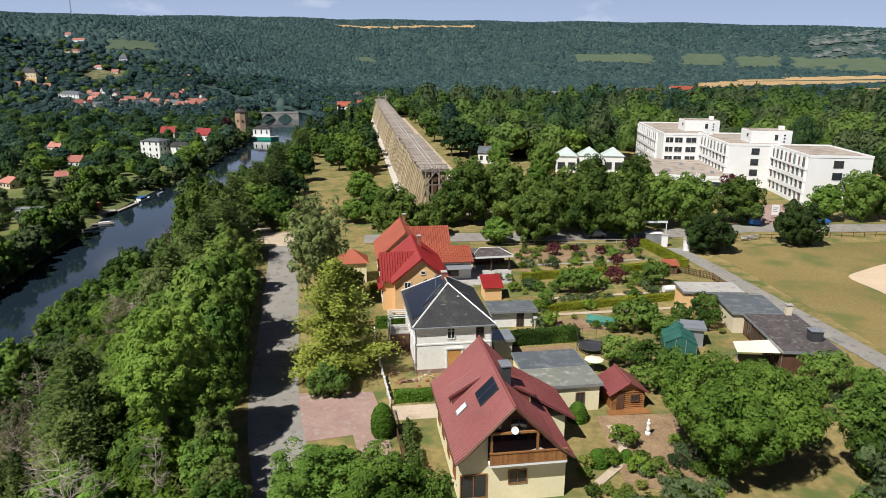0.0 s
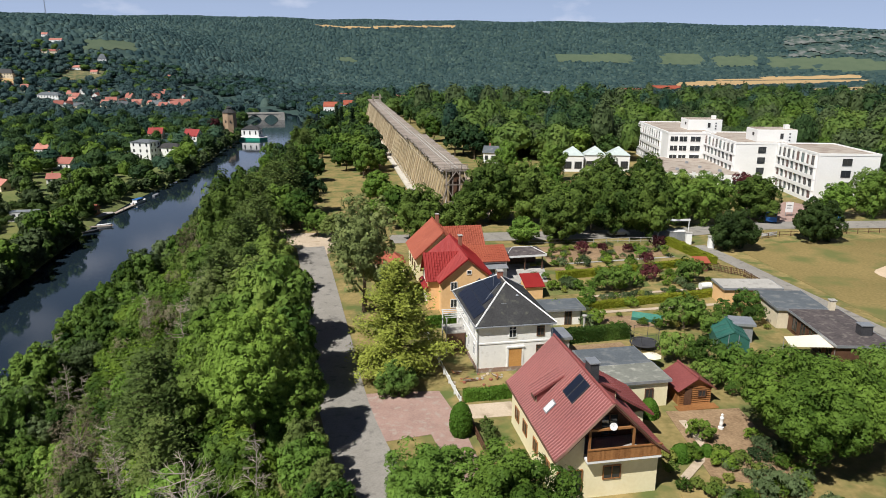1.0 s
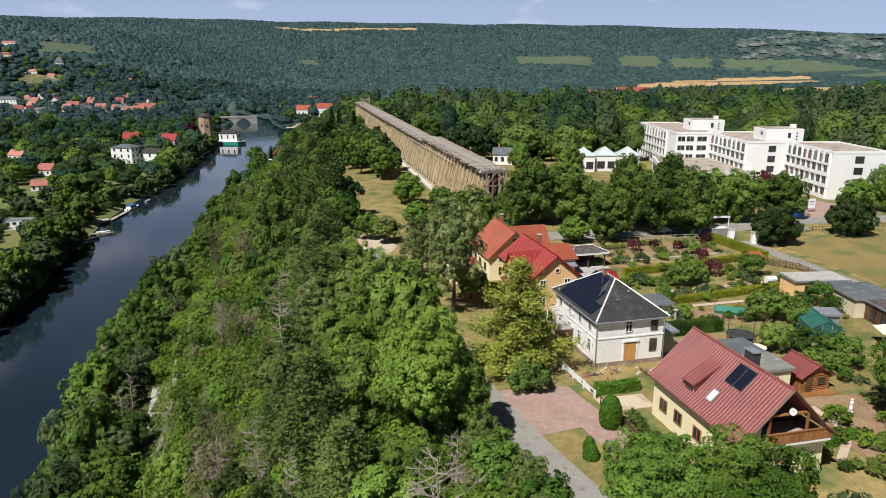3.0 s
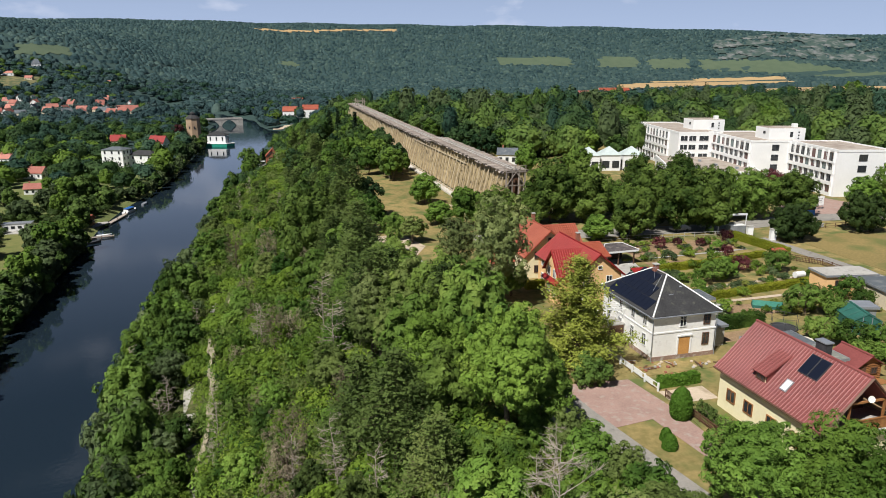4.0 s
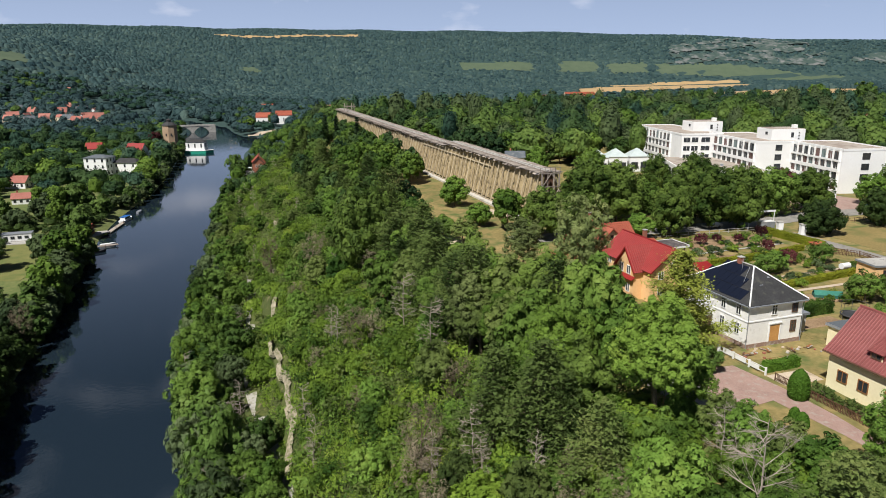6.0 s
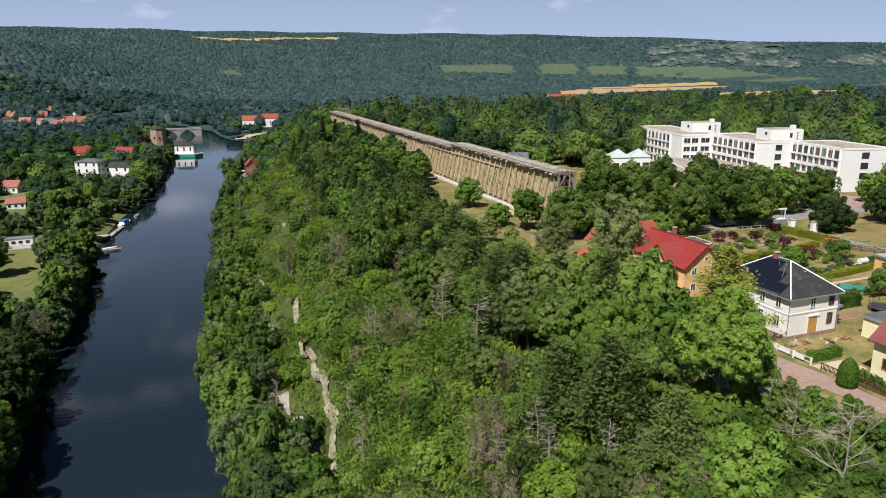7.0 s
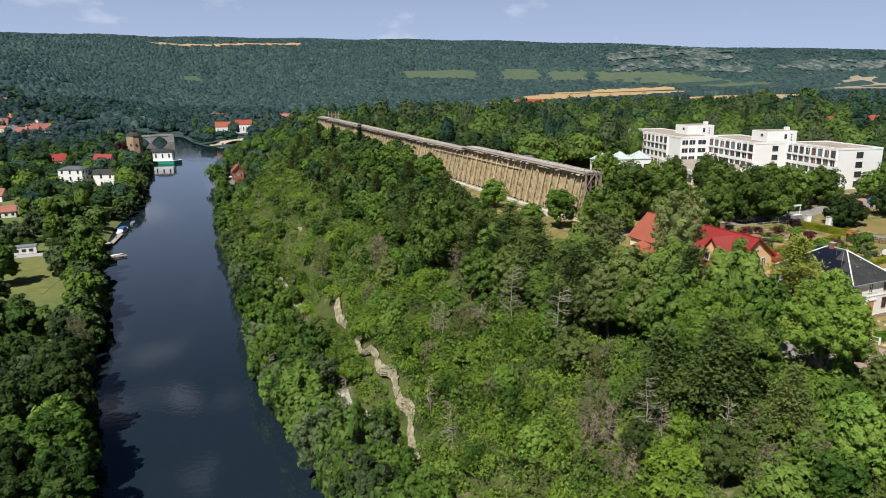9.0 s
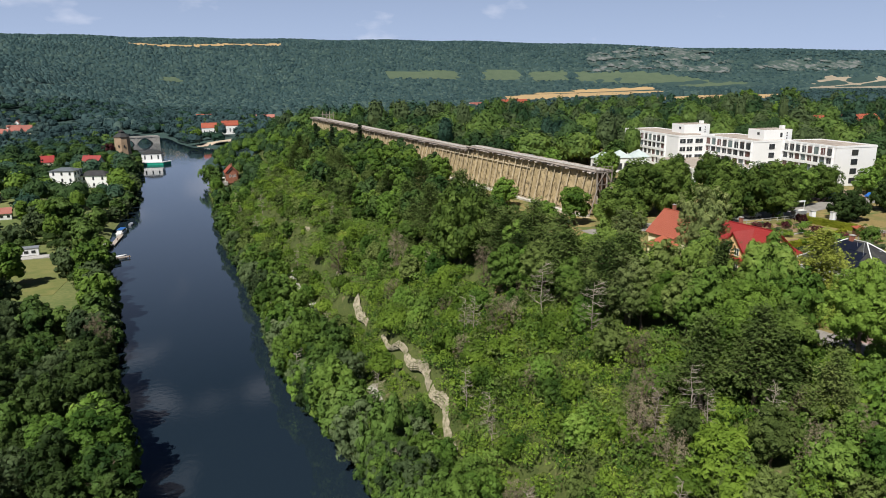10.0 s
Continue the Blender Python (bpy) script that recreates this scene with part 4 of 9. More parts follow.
# ---- the maroon-roofed house ----
def maroon_house():
    at = local(5.72, 49.75, TOP, 8.5)
    h = thing("house", "cream house with a maroon tiled roof, loggia and skylights", "house", at)
    W, L, E, R = 9.4, 13.2, 4.15, 9.0
    WL = 4.25      # the eave side towards the lane stands nearer the ridge
    kx, kz = 3.75, 5.2      # where the roof flattens towards the eave
    # side walls, front, back gable, and the pier beside the loggia
    for wall in (Geo().box(-WL, -WL + 0.3, 0.3, L, -0.6, E), Geo().box(W / 2 - 0.3, W / 2, 0.3, L, -0.6, E), Geo().box(-WL, W / 2, 0, 0.3, -0.6, 4.0)):
        part("wall", wall, PLASTER_CREAM, h)
    g = Geo()
    ring = [(-WL + 0.3, -0.6), (W / 2 - 0.3, -0.6), (W / 2 - 0.3, E), (0, R - 0.2), (-WL + 0.3, E)]
    g.v += [(x, L - 0.3, z) for x, z in ring] + [(x, L, z) for x, z in ring]
    g.f += [tuple(range(5)), tuple(range(9, 4, -1))] + [(i, 5 + i, 5 + (i + 1) % 5, (i + 1) % 5) for i in range(5)]
    part("wall", g, PLASTER_CREAM, h)
    part("pier", Geo().slab([(-WL, 0.0, 4.004), (-1.95, 0.0, 4.004), (-1.95, 0.0, 6.75), (-WL, 0.0, 4.5)], 0.3), PLASTER_CREAM, h)
    # back of the loggia: the recess's shade is put into its dark colour
    part("loggia_back", Geo().poly([(-3.6, 2.6, 3.3), (3.6, 2.6, 3.3), (3.2, 2.6, 5.6), (0, 2.6, 8.6), (-3.2, 2.6, 5.6)]), WOOD_DARK_AND_SHADE, h)
    window(h, (-1.1, 2.58, 4.1), (1, 0, 0), (0, -1, 0), 1.9, 2.1, WOOD_DARK_AND_SHADE, bars=1)
    window(h, (1.3, 2.58, 4.1), (1, 0, 0), (0, -1, 0), 1.6, 2.1, WOOD_DARK_AND_SHADE, bars=1)
    part("loggia_floor", Geo().box(-WL + 0.3, W / 2 - 0.3, 0.3, 2.6, 3.8, 4.0), CONCRETE, h)
    part("balcony_slab", Geo().box(-1.95, 4.5, -0.85, 0.0, 3.76, 4.0), PLASTER_WHITE, h)
    par = part("balcony_parapet", Geo().box(-1.95, 4.5, -0.87, -0.80, 4.0, 4.1), WOOD_BROWN, h)
    board = Geo().box(0, 0.188, -0.86, -0.82, 4.04, 4.98).mesh("board", WOOD_BROWN)
    for k in range(33):
        part("board", board, None, par, at=pose(-1.93 + k * 0.193, 0, 0))
    part("parapet_rail", Geo().box(-2.0, 4.5, -0.92, -0.76, 4.98, 5.08), WOOD_BROWN, par)
    for x in (-1.8, 2.0):
        part("post", Geo().box(x - 0.09, x + 0.09, -0.75, -0.57, 4.0, 6.75), WOOD_BROWN, h)
    part("tie_beam", Geo().box(-2.05, 2.05, -0.72, -0.56, 6.6, 6.78), WOOD_BROWN, h)
    # roof: a steep upper and a flatter lower slope on each side
    ov0, ov1 = -0.95, L + 0.55
    for sgn, ex, ez in ((-1, 4.75, 4.35), (1, 5.1, 4.2)):
        a0, a1 = (sgn * ex, ov0, ez), (sgn * ex, ov1, ez)
        b0, b1 = (sgn * kx, ov0, kz), (sgn * kx, ov1, kz)
        c0, c1 = (0, ov0, R), (0, ov1, R)
        part("roof", Geo().slab([a0, a1, b1, b0], 0.14), TILE_MAROON, h)
        part("roof", Geo().slab([b0, b1, c1, c0], 0.14), TILE_MAROON, h)
        tiles("roof_tiles", a0, a1, b1, b0, 0.36, 0.42, TILE_MAROON, h)
        tiles("roof_tiles", b0, b1, c1, c0, 0.36, 0.42, TILE_MAROON, h)
        part("gutter", Geo().beam((sgn * (ex + 0.06), ov0, ez - 0.08), (sgn * (ex + 0.06), ov1, ez - 0.08), 0.08), WOOD_DARK_AND_SHADE, h)
        part("barge_board", Geo().beam(a0, b0, 0.13, sides=4).beam(b0, c0, 0.13, sides=4), WOOD_DARK_AND_SHADE, h)
    part("ridge_cap", Geo().beam((0, ov0, R + 0.06), (0, ov1, R + 0.06), 0.14), TILE_MAROON, h)

    def on_roof(sgn, x, y, lift):
        s = (R - kz) / kx
        return (sgn * x, y, R - s * x + lift)

    sx = Vector((-1, 0, -(R - kz) / kx)).normalized()
    nx = Vector((-sx.z, 0, sx.x))
    nx = nx if nx.z > 0 else -nx
    # solar panels
    for k in (0, 1):
        m = Matrix((Vector((0, 1, 0)), sx, nx)).transposed().to_4x4()
        m.translation = Vector(on_roof(-1, 0.42, 3.05 + k * 1.2, 0.14))
        f = part("solar_panel", Geo().box(0, 1.16, 0, 2.2, 0, 0.09), DARK_METAL, h, "blue-black solar panel", m)
        part("solar_glass", Geo().box(0.05, 1.11, 0.05, 2.15, 0.09, 0.10), GLASS_BLUE, f)
    # skylight
    m = Matrix((Vector((0, 1, 0)), sx, nx)).transposed().to_4x4()
    m.translation = Vector(on_roof(-1, 2.78, 4.85, 0.10))
    f = part("skylight", Geo().box(-0.08, 0.78, -0.08, 1.2, 0, 0.10), GREY_METAL, h, "pale roof window", m)
    part("pane", Geo().box(0.02, 0.68, 0.02, 1.1, 0.10, 0.11), WHITE_METAL, f)
    # shed dormers
    for sgn, y0, y1, x0, x1 in ((-1, 7.25, 8.75, 3.75, 1.2), (1, 5.2, 7.4, 3.0, 1.0)):
        z0 = R - (R - kz) / kx * x0
        top0, top1 = z0 + 1.02, R - (R - kz) / kx * x1 + 0.1
        pts = [(sgn * (x0 + 0.35), y0 - 0.25, top0 - 0.12), (sgn * (x0 + 0.35), y1 + 0.25, top0 - 0.12), (sgn * x1, y1 + 0.25, top1), (sgn * x1, y0 - 0.25, top1)]
        d = part("dormer", Geo().slab(pts, 0.12), TILE_MAROON, h)
        tiles("roof_tiles", *pts, 0.36, 0.42, TILE_MAROON, d)
        for y in (y0, y1):
            part("dormer_cheek", Geo().slab([(sgn * x0, y, z0), (sgn * x0, y, top0), (sgn * x1, y, top1 - 0.1)], 0.1), TILE_MAROON, d)
        part("dormer_front", Geo().box(min(sgn * x0, sgn * (x0 - 0.1)), max(sgn * x0, sgn * (x0 - 0.1)), y0, y1, z0 - 0.1, top0 - 0.05), PLASTER_CREAM, d)
        window(d, (sgn * x0, (y0 + y1) / 2, z0 + 0.12), (0, -sgn, 0), (sgn, 0, 0), 1.2, 0.7, WOOD_DARK_AND_SHADE)
    c = part("chimney", Geo().box(0.2, 1.0, 4.7, 5.9, 7.2, 9.9), DARK_METAL, h, "slate-clad chimney")
    part("cap", Geo().box(0.1, 1.1, 4.6, 6.0, 9.9, 10.0), GREY_METAL, c)
    # windows and doors
    window(h, (-3.1, 0, 0.55), (1, 0, 0), (0, -1, 0), 2.25, 2.25, WOOD_BROWN, bars=1)
    window(h, (0.6, 0, 1.65), (1, 0, 0), (0, -1, 0), 1.6, 1.3, WOOD_BROWN, bars=1)
    for y in (2.2, 5.4, 8.6, 11.2):
        window(h, (-WL, y, 1.3), (0, -1, 0), (-1, 0, 0), 1.3, 1.35, WOOD_BROWN, bars=1)
    # dish on a bracket
    d = part("satellite_dish", Geo().lathe([(0.05, 0), (0.22, 0.04), (0.31, 0.12), (0.30, 0.13), (0.05, 0.03)], 16), WHITE_METAL, h, "white satellite dish", Matrix.Translation((0.0, -1.0, 7.1)) @ pose(0, 0, 0, 70, 0, -20))
    part("arm", Geo().beam((0, 0, 0), (0, 0.1, 0.4), 0.02), DARK_METAL, d)
    part("bracket", Geo().beam((0.0, -0.95, 7.1), (0.0, -0.6, 6.7), 0.03), DARK_METAL, h)
    # low side wing with a sloping roof
    part("side_wall", Geo().box(W / 2 + 0.004, W / 2 + 2.6, 8.0, L - 0.2, -0.6, 3.0), PLASTER_CREAM, h)
    a = [(W / 2 + 3.3, 7.2, 3.0), (W / 2 + 3.3, L + 0.2, 3.0), (3.2, L + 0.2, 5.9), (3.2, 7.2, 5.9)]
    part("side_roof", Geo().slab(a, 0.14), TILE_MAROON, h)
    tiles("roof_tiles", *a, 0.36, 0.42, TILE_MAROON, h)
    return h


maroon_house()


# ---- the white villa with the slate hip roof ----
def white_villa():
    h = thing("villa", "old white two-storey villa with a dark slate hip roof", "house", local(-2.95, 73.7, TOP, 8.7))
    W, L, E, R = 8.8, 12.4, 5.95, 9.5
    part("wall", Geo().box(0, W, 0, L, 0.55, E), PLASTER_OLD, h)
    part("plinth", Geo().box(-0.06, W + 0.06, -0.06, L + 0.06, -0.6, 0.55), PLINTH_BRICK, h)
    part("string_course", Geo().box(-0.07, W + 0.07, -0.07, L + 0.07, 3.55, 3.72), PLASTER_WHITE, h)
    o = 0.45
    A, B, C, D = (-o, -o, E), (W + o, -o, E), (W + o, L + o, E), (-o, L + o, E)
    r0, r1 = (W / 2, 4.6, R), (W / 2, L - 4.6, R)
    for k, pts in enumerate(([A, B, r0], [B, C, r1, r0], [C, D, r1], [D, A, r0, r1])):
        part("roof", Geo().slab(pts, 0.14), SLATE, h)
    part("eave_box", Geo().box(-o, W + o, -o, L + o, E - 0.28, E - 0.15), PLASTER_WHITE, h)
    for p, q in ((A, r0), (B, r0), (C, r1), (D, r1)):
        part("hip_cap", Geo().beam(Vector(p) + Vector((0, 0, 0.05)), Vector(q) + Vector((0, 0, 0.05)), 0.10, sides=4), PLASTER_WHITE, h)
    part("ridge_cap", Geo().beam(Vector(r0) + Vector((0, 0, 0.06)), Vector(r1) + Vector((0, 0, 0.06)), 0.1, sides=4), CONCRETE, h)
    for p, q in (((-o - 0.06, -o, E - 0.1), (-o - 0.06, L + o, E - 0.1)), ((-o, -o - 0.06, E - 0.1), (W + o, -o - 0.06, E - 0.1))):
        part("gutter", Geo().beam(p, q, 0.08), GREY_METAL, h)
    part("downpipe", Geo().beam((-0.1, -0.1, 0), (-0.1, -0.1, E - 0.2), 0.05), GREY_METAL, h)
    part("downpipe", Geo().beam((W + 0.1, -0.1, 0), (W + 0.1, -0.1, E - 0.2), 0.05), GREY_METAL, h)
    # dark solar sheet on the street-side slope
    sl = Vector((r0[0] + o, 0, R - E)).normalized()
    nn = Vector((-sl.z, 0, sl.x))
    for r in range(3):
        for k in range(9 - r * 2):
            y = 1.6 + r * 1.75 + k * 1.03
            if y < L - 1.2 - r * 1.4:
                m = Matrix((Vector((0, 1, 0)), sl, nn)).transposed().to_4x4()
                m.translation = Vector((-o, y, E)) + sl * (0.35 + r * 1.78) + nn * 0.02
                part("solar_panel", Geo().box(0, 1.0, 0, 1.72, 0, 0.05), GLASS_BLUE, h, "black-blue solar panel", m)
    # roof hatch, vent and snow rails on the front slope
    part("roof_hatch", Geo().box(3.2, 3.8, 2.0, 2.6, 7.35, 7.75), GREY_METAL, h)
    part("roof_vent", Geo().lathe([(0.12, 7.6), (0.12, 8.3), (0.24, 8.32), (0.0, 8.45)], 10, 5.4, 3.0), GREY_METAL, h)
    part("aerial", Geo().beam((3.0, 5.2, 8.9), (3.0, 5.2, 10.6), 0.025).beam((2.6, 5.2, 10.4), (3.4, 5.2, 10.4), 0.015).beam((2.7, 5.2, 10.2), (3.3, 5.2, 10.2), 0.015), GREY_METAL, h)
    part("lightning_wire", Geo().beam((1.6, 3.2, 7.95), (3.6, 4.5, 9.5), 0.025).beam((5.6, 3.6, 8.8), (7.2, 5.4, 7.6), 0.025), GREY_METAL, h)
    chimney(h, W / 2 - 0.1, L - 5.4, 8.7, 10.2, 0.6)
    # front: boarded door with lintel, windows
    part("door", Geo().box(3.75, 5.25, -0.05, 0.02, 0.55, 2.75), WOOD_ORANGE, h, "door closed with orange-brown boards")
    part("lintel", Geo().box(3.45, 5.55, -0.18, -0.004, 2.95, 3.12).box(3.5, 3.66, -0.08, -0.004, 0.55, 2.95).box(5.34, 5.5, -0.08, -0.004, 0.55, 2.95), PLASTER_WHITE, h)
    for x, z, hh in ((4.1, 4.2, 1.45), (7.5, 4.2, 1.5), (7.5, 1.5, 1.6)):
        window(h, (x, 0, z), (1, 0, 0), (0, -1, 0), 0.95, hh, WOOD_DARK_AND_SHADE if x > 5 else WHITE_METAL, bars=1, cross=True)
    for y in (1.8, 4.6, 7.6, 10.6):
        for z in (1.5, 4.15):
            window(h, (0, y, z), (0, -1, 0), (-1, 0, 0), 0.95, 1.6, WHITE_METAL, bars=1, cross=True)
    # balcony and pergola at the street side
    b = part("porch", Geo().box(-2.6, -0.004, 6.4, 9.4, 2.5, 2.65), CONCRETE, h)
    for x, y in ((-2.5, 6.5), (-2.5, 9.3)):
        part("post", Geo().box(x - 0.07, x + 0.07, y - 0.07, y + 0.07, 0, 4.6), WHITE_METAL, b)
    for y in (6.5, 7.2, 7.9, 8.6, 9.3):
        part("slat", Geo().box(-2.7, -0.05, y - 0.05, y + 0.05, 4.6, 4.7), WHITE_METAL, b)
    part("rail", Geo().box(-2.6, -2.52, 6.4, 9.4, 3.5, 3.6), DARK_METAL, b)
    part("screen", Geo().box(-2.5, -0.2, 6.42, 6.46, 0.2, 2.5), WOOD_DARK_AND_SHADE, b)
    return h


white_villa()


# ---- trees ----
def rng(seed):
    return np.random.default_rng(seed)


def unit(v):
    return v / np.maximum(1e-6, np.linalg.norm(v, axis=-1, keepdims=True))


def leaf_cards(pos, nrm, size, r, corners=4, slim=0.62):
    """A leaf or leaf clump at each place, turned at random about its normal."""
    k = len(pos)
    t = unit(np.cross(nrm, unit(r.normal(size=(k, 3)))))
    s = np.cross(nrm, t)
    a = (size * r.uniform(0.65, 1.35, k))[:, None]
    bend = nrm * a * r.uniform(-0.25, 0.25, (k, 1))
    if corners == 4:
        q = [pos - t * a, pos + s * a * slim + bend, pos + t * a, pos - s * a * slim + bend]
    else:
        q = [pos - t * a - s * a * 0.5, pos + t * a - s * a * 0.5 * r.uniform(0.2, 1, (k, 1)), pos + s * a * 0.9 + bend]
    return np.stack(q, 1).reshape(-1, 3)


def ball_faces(level):
    """Corners of a finely cut ball, as triangles (n, 3, 3) of unit vectors."""
    g = (1 + 5 ** 0.5) / 2
    v = unit(np.array([(-1, g, 0), (1, g, 0), (-1, -g, 0), (1, -g, 0), (0, -1, g), (0, 1, g), (0, -1, -g), (0, 1, -g), (g, 0, -1), (g, 0, 1), (-g, 0, -1), (-g, 0, 1)], float))
    near = [(i, j, k) for i in range(12) for j in range(i + 1, 12) for k in range(j + 1, 12) if max(np.linalg.norm(v[i] - v[j]), np.linalg.norm(v[j] - v[k]), np.linalg.norm(v[i] - v[k])) < 1.1]
    t = np.array([[v[i], v[j], v[k]] for i, j, k in near])
    for _ in range(level):
        a, b_, c_ = t[:, 0], t[:, 1], t[:, 2]
        ab, bc, ca = unit(a + b_), unit(b_ + c_), unit(c_ + a)
        t = np.concatenate([np.stack(q, 1) for q in ((a, ab, ca), (b_, bc, ab), (c_, ca, bc), (ab, bc, ca))])
    return t


BALLS = [ball_faces(k) for k in range(4)]


def lumps(d, ph):
    """Billowing outline of a crown: swellings with clefts between them; ph holds three angles for each crown."""
    az_ = np.arctan2(d[..., 1], d[..., 0])
    a = np.abs(np.sin(2.5 * az_ + ph[..., 0] + 1.3 * d[..., 2]))
    c_ = np.abs(np.sin(4.0 * d[..., 2] + ph[..., 1] + 0.8 * np.sin(az_ * 2 + ph[..., 2])))
    e = np.abs(np.sin(5.5 * az_ - 4.5 * d[..., 2] + ph[..., 2]))
    f = np.sin(13.0 * az_ + 9.0 * d[..., 2] + 3 * ph[..., 1]) * np.sin(11.0 * d[..., 2] - 5.0 * az_ + ph[..., 0])
    return 0.68 + 0.19 * a + 0.18 * c_ + 0.12 * e + 0.05 * f


def core(seed, rx, ry, rz, zc, level, low=-0.8):
    """The dense inner foliage of one crown."""
    r = rng(seed + 900)
    t = BALLS[level]
    t = t[t[:, :, 2].mean(1) > low]
    k = lumps(t, np.broadcast_to(r.uniform(0, 6.28, 3), t.shape))
    return (t * k[:, :, None] * np.array([rx, ry, rz]) + np.array([0, 0, zc])).reshape(-1, 3)


def puff_crown(seed, rx, ry, rz, zc, puffs, per, size, corners=4, lump=0.30, flat=0.0, low=-0.75, spread_in=0.5, up=0.25):
    """A crown of leafy puffs set over an uneven egg; gaps stay between them."""
    r = rng(seed)
    d = unit(r.normal(size=(puffs * 3, 3)))
    d = d[d[:, 2] > low][:puffs]
    reach = 1 - spread_in * r.uniform(0, 1, len(d)) ** 2.2
    wob_ = 1 + 0.16 * np.sin(3 * np.arctan2(d[:, 1], d[:, 0]) + seed) + 0.10 * np.sin(5 * d[:, 2] + seed * 2)
    c = d * (reach * wob_)[:, None] * np.array([rx, ry, rz]) * 0.86
    c[:, 2] += zc
    pr = lump * (rx + ry) / 2 * r.uniform(0.6, 1.25, len(c))
    k = np.repeat(np.arange(len(c)), per)
    dd = unit(r.normal(size=(len(k), 3)) + 0.55 * d[k] + np.array([0, 0, up]))
    squash = np.array([1, 1, 1 - flat])
    pos = c[k] + dd * (pr[k] * r.uniform(0.72, 1.08, len(k)))[:, None] * squash
    nrm = unit(dd + 0.17 * r.normal(size=dd.shape) + np.array([0, 0, 0.15]))
    cards = leaf_cards(pos, nrm, size * 1.12, r, corners)
    inner = core(seed, rx * 0.48, ry * 0.48, rz * 0.48, zc, 2)
    return np.concatenate([cards, inner]) if corners == 3 and rx > 3 else cards


def limbs(seed, h_trunk, r_trunk, reach, top, n=6, fork=2, lean=0.15):
    """A tapered trunk that bends a little, with limbs that fork."""
    r = random.Random(seed)
    g = Geo()
    p = Vector((0, 0, -0.4))
    q = Vector((r.uniform(-lean, lean), r.uniform(-lean, lean), h_trunk * 0.55))
    s = q + Vector((r.uniform(-lean, lean), r.uniform(-lean, lean), h_trunk * 0.45))
    e = s + Vector((r.uniform(-lean, lean), r.uniform(-lean, lean), (top - h_trunk) * 0.75))
    g.beam(p, q, r_trunk * 1.15, r_trunk * 0.9, 8).beam(q, s, r_trunk * 0.9, r_trunk * 0.72, 8).beam(s, e, r_trunk * 0.7, r_trunk * 0.12, 6)
    for k in range(n):
        w = 2 * math.pi * (k + r.random() * 0.6) / n
        f = 0.1 + 0.75 * k / n
        base = s.lerp(e, f) if k else s
        tip = base + Vector((math.cos(w) * reach * r.uniform(0.55, 0.9), math.sin(w) * reach * r.uniform(0.55, 0.9), (top - h_trunk) * r.uniform(0.15, 0.4)))
        mid = base.lerp(tip, 0.5) + Vector((0, 0, 0.06 * reach))
        g.beam(base, mid, r_trunk * 0.42 * (1 - f * 0.5), r_trunk * 0.25, 5).beam(mid, tip, r_trunk * 0.25, r_trunk * 0.06, 5)
        for _ in range(fork):
            t2 = mid + Vector((math.cos(w + r.uniform(-1, 1)), math.sin(w + r.uniform(-1, 1)), r.uniform(0.2, 0.8))) * reach * 0.4
            g.beam(mid, t2, r_trunk * 0.16, r_trunk * 0.04, 4)
    return g


KINDS = {}


def kind(key, name, label, category, trunk, crown, leaves, wood=None):
    tm = trunk.mesh("trunk", wood or BARK)
    cm = quick_mesh("crown", crown[0], crown[1], leaves) if crown is not None else None
    KINDS[key] = (name, label, category, tm, cm)


def plant(key, x, y, s=1.0, turn=None, z=None, group="", tall=1.0, sink=0.0, label=""):
    name, lab, category, tm, cm = KINDS[key]
    turn = random.uniform(0, 360) if turn is None else turn
    zz = gz(x, y) if z is None else z
    m = pose(x, y, zz - sink, 0, 0, turn) @ Matrix.Diagonal((s, s, s * tall, 1))
    ob = thing(name, label or lab, category, m, group)
    part("trunk", tm, None, ob)
    if cm is not None:
        part("crown", cm, None, ob)
    return ob


def broad(key, name, label, seed, h, rad, leaves, puffs, per, size, corners=4, bole=0.25, lump=0.30, flat=0.0, low=-0.75, rzf=None, zcf=None):
    zb = h * bole
    rz = (h - zb) / 2 if rzf is None else h * rzf
    zc = zb + (h - zb) / 2 if zcf is None else h * zcf
    kind(key, name, label, "tree" if h > 5 else "shrub", limbs(seed, zb, 0.022 * h + 0.03, rad * 0.8, h * 0.92), (puff_crown(seed, rad, rad, rz, zc, puffs, per, size, corners, lump, flat, low), corners), leaves)


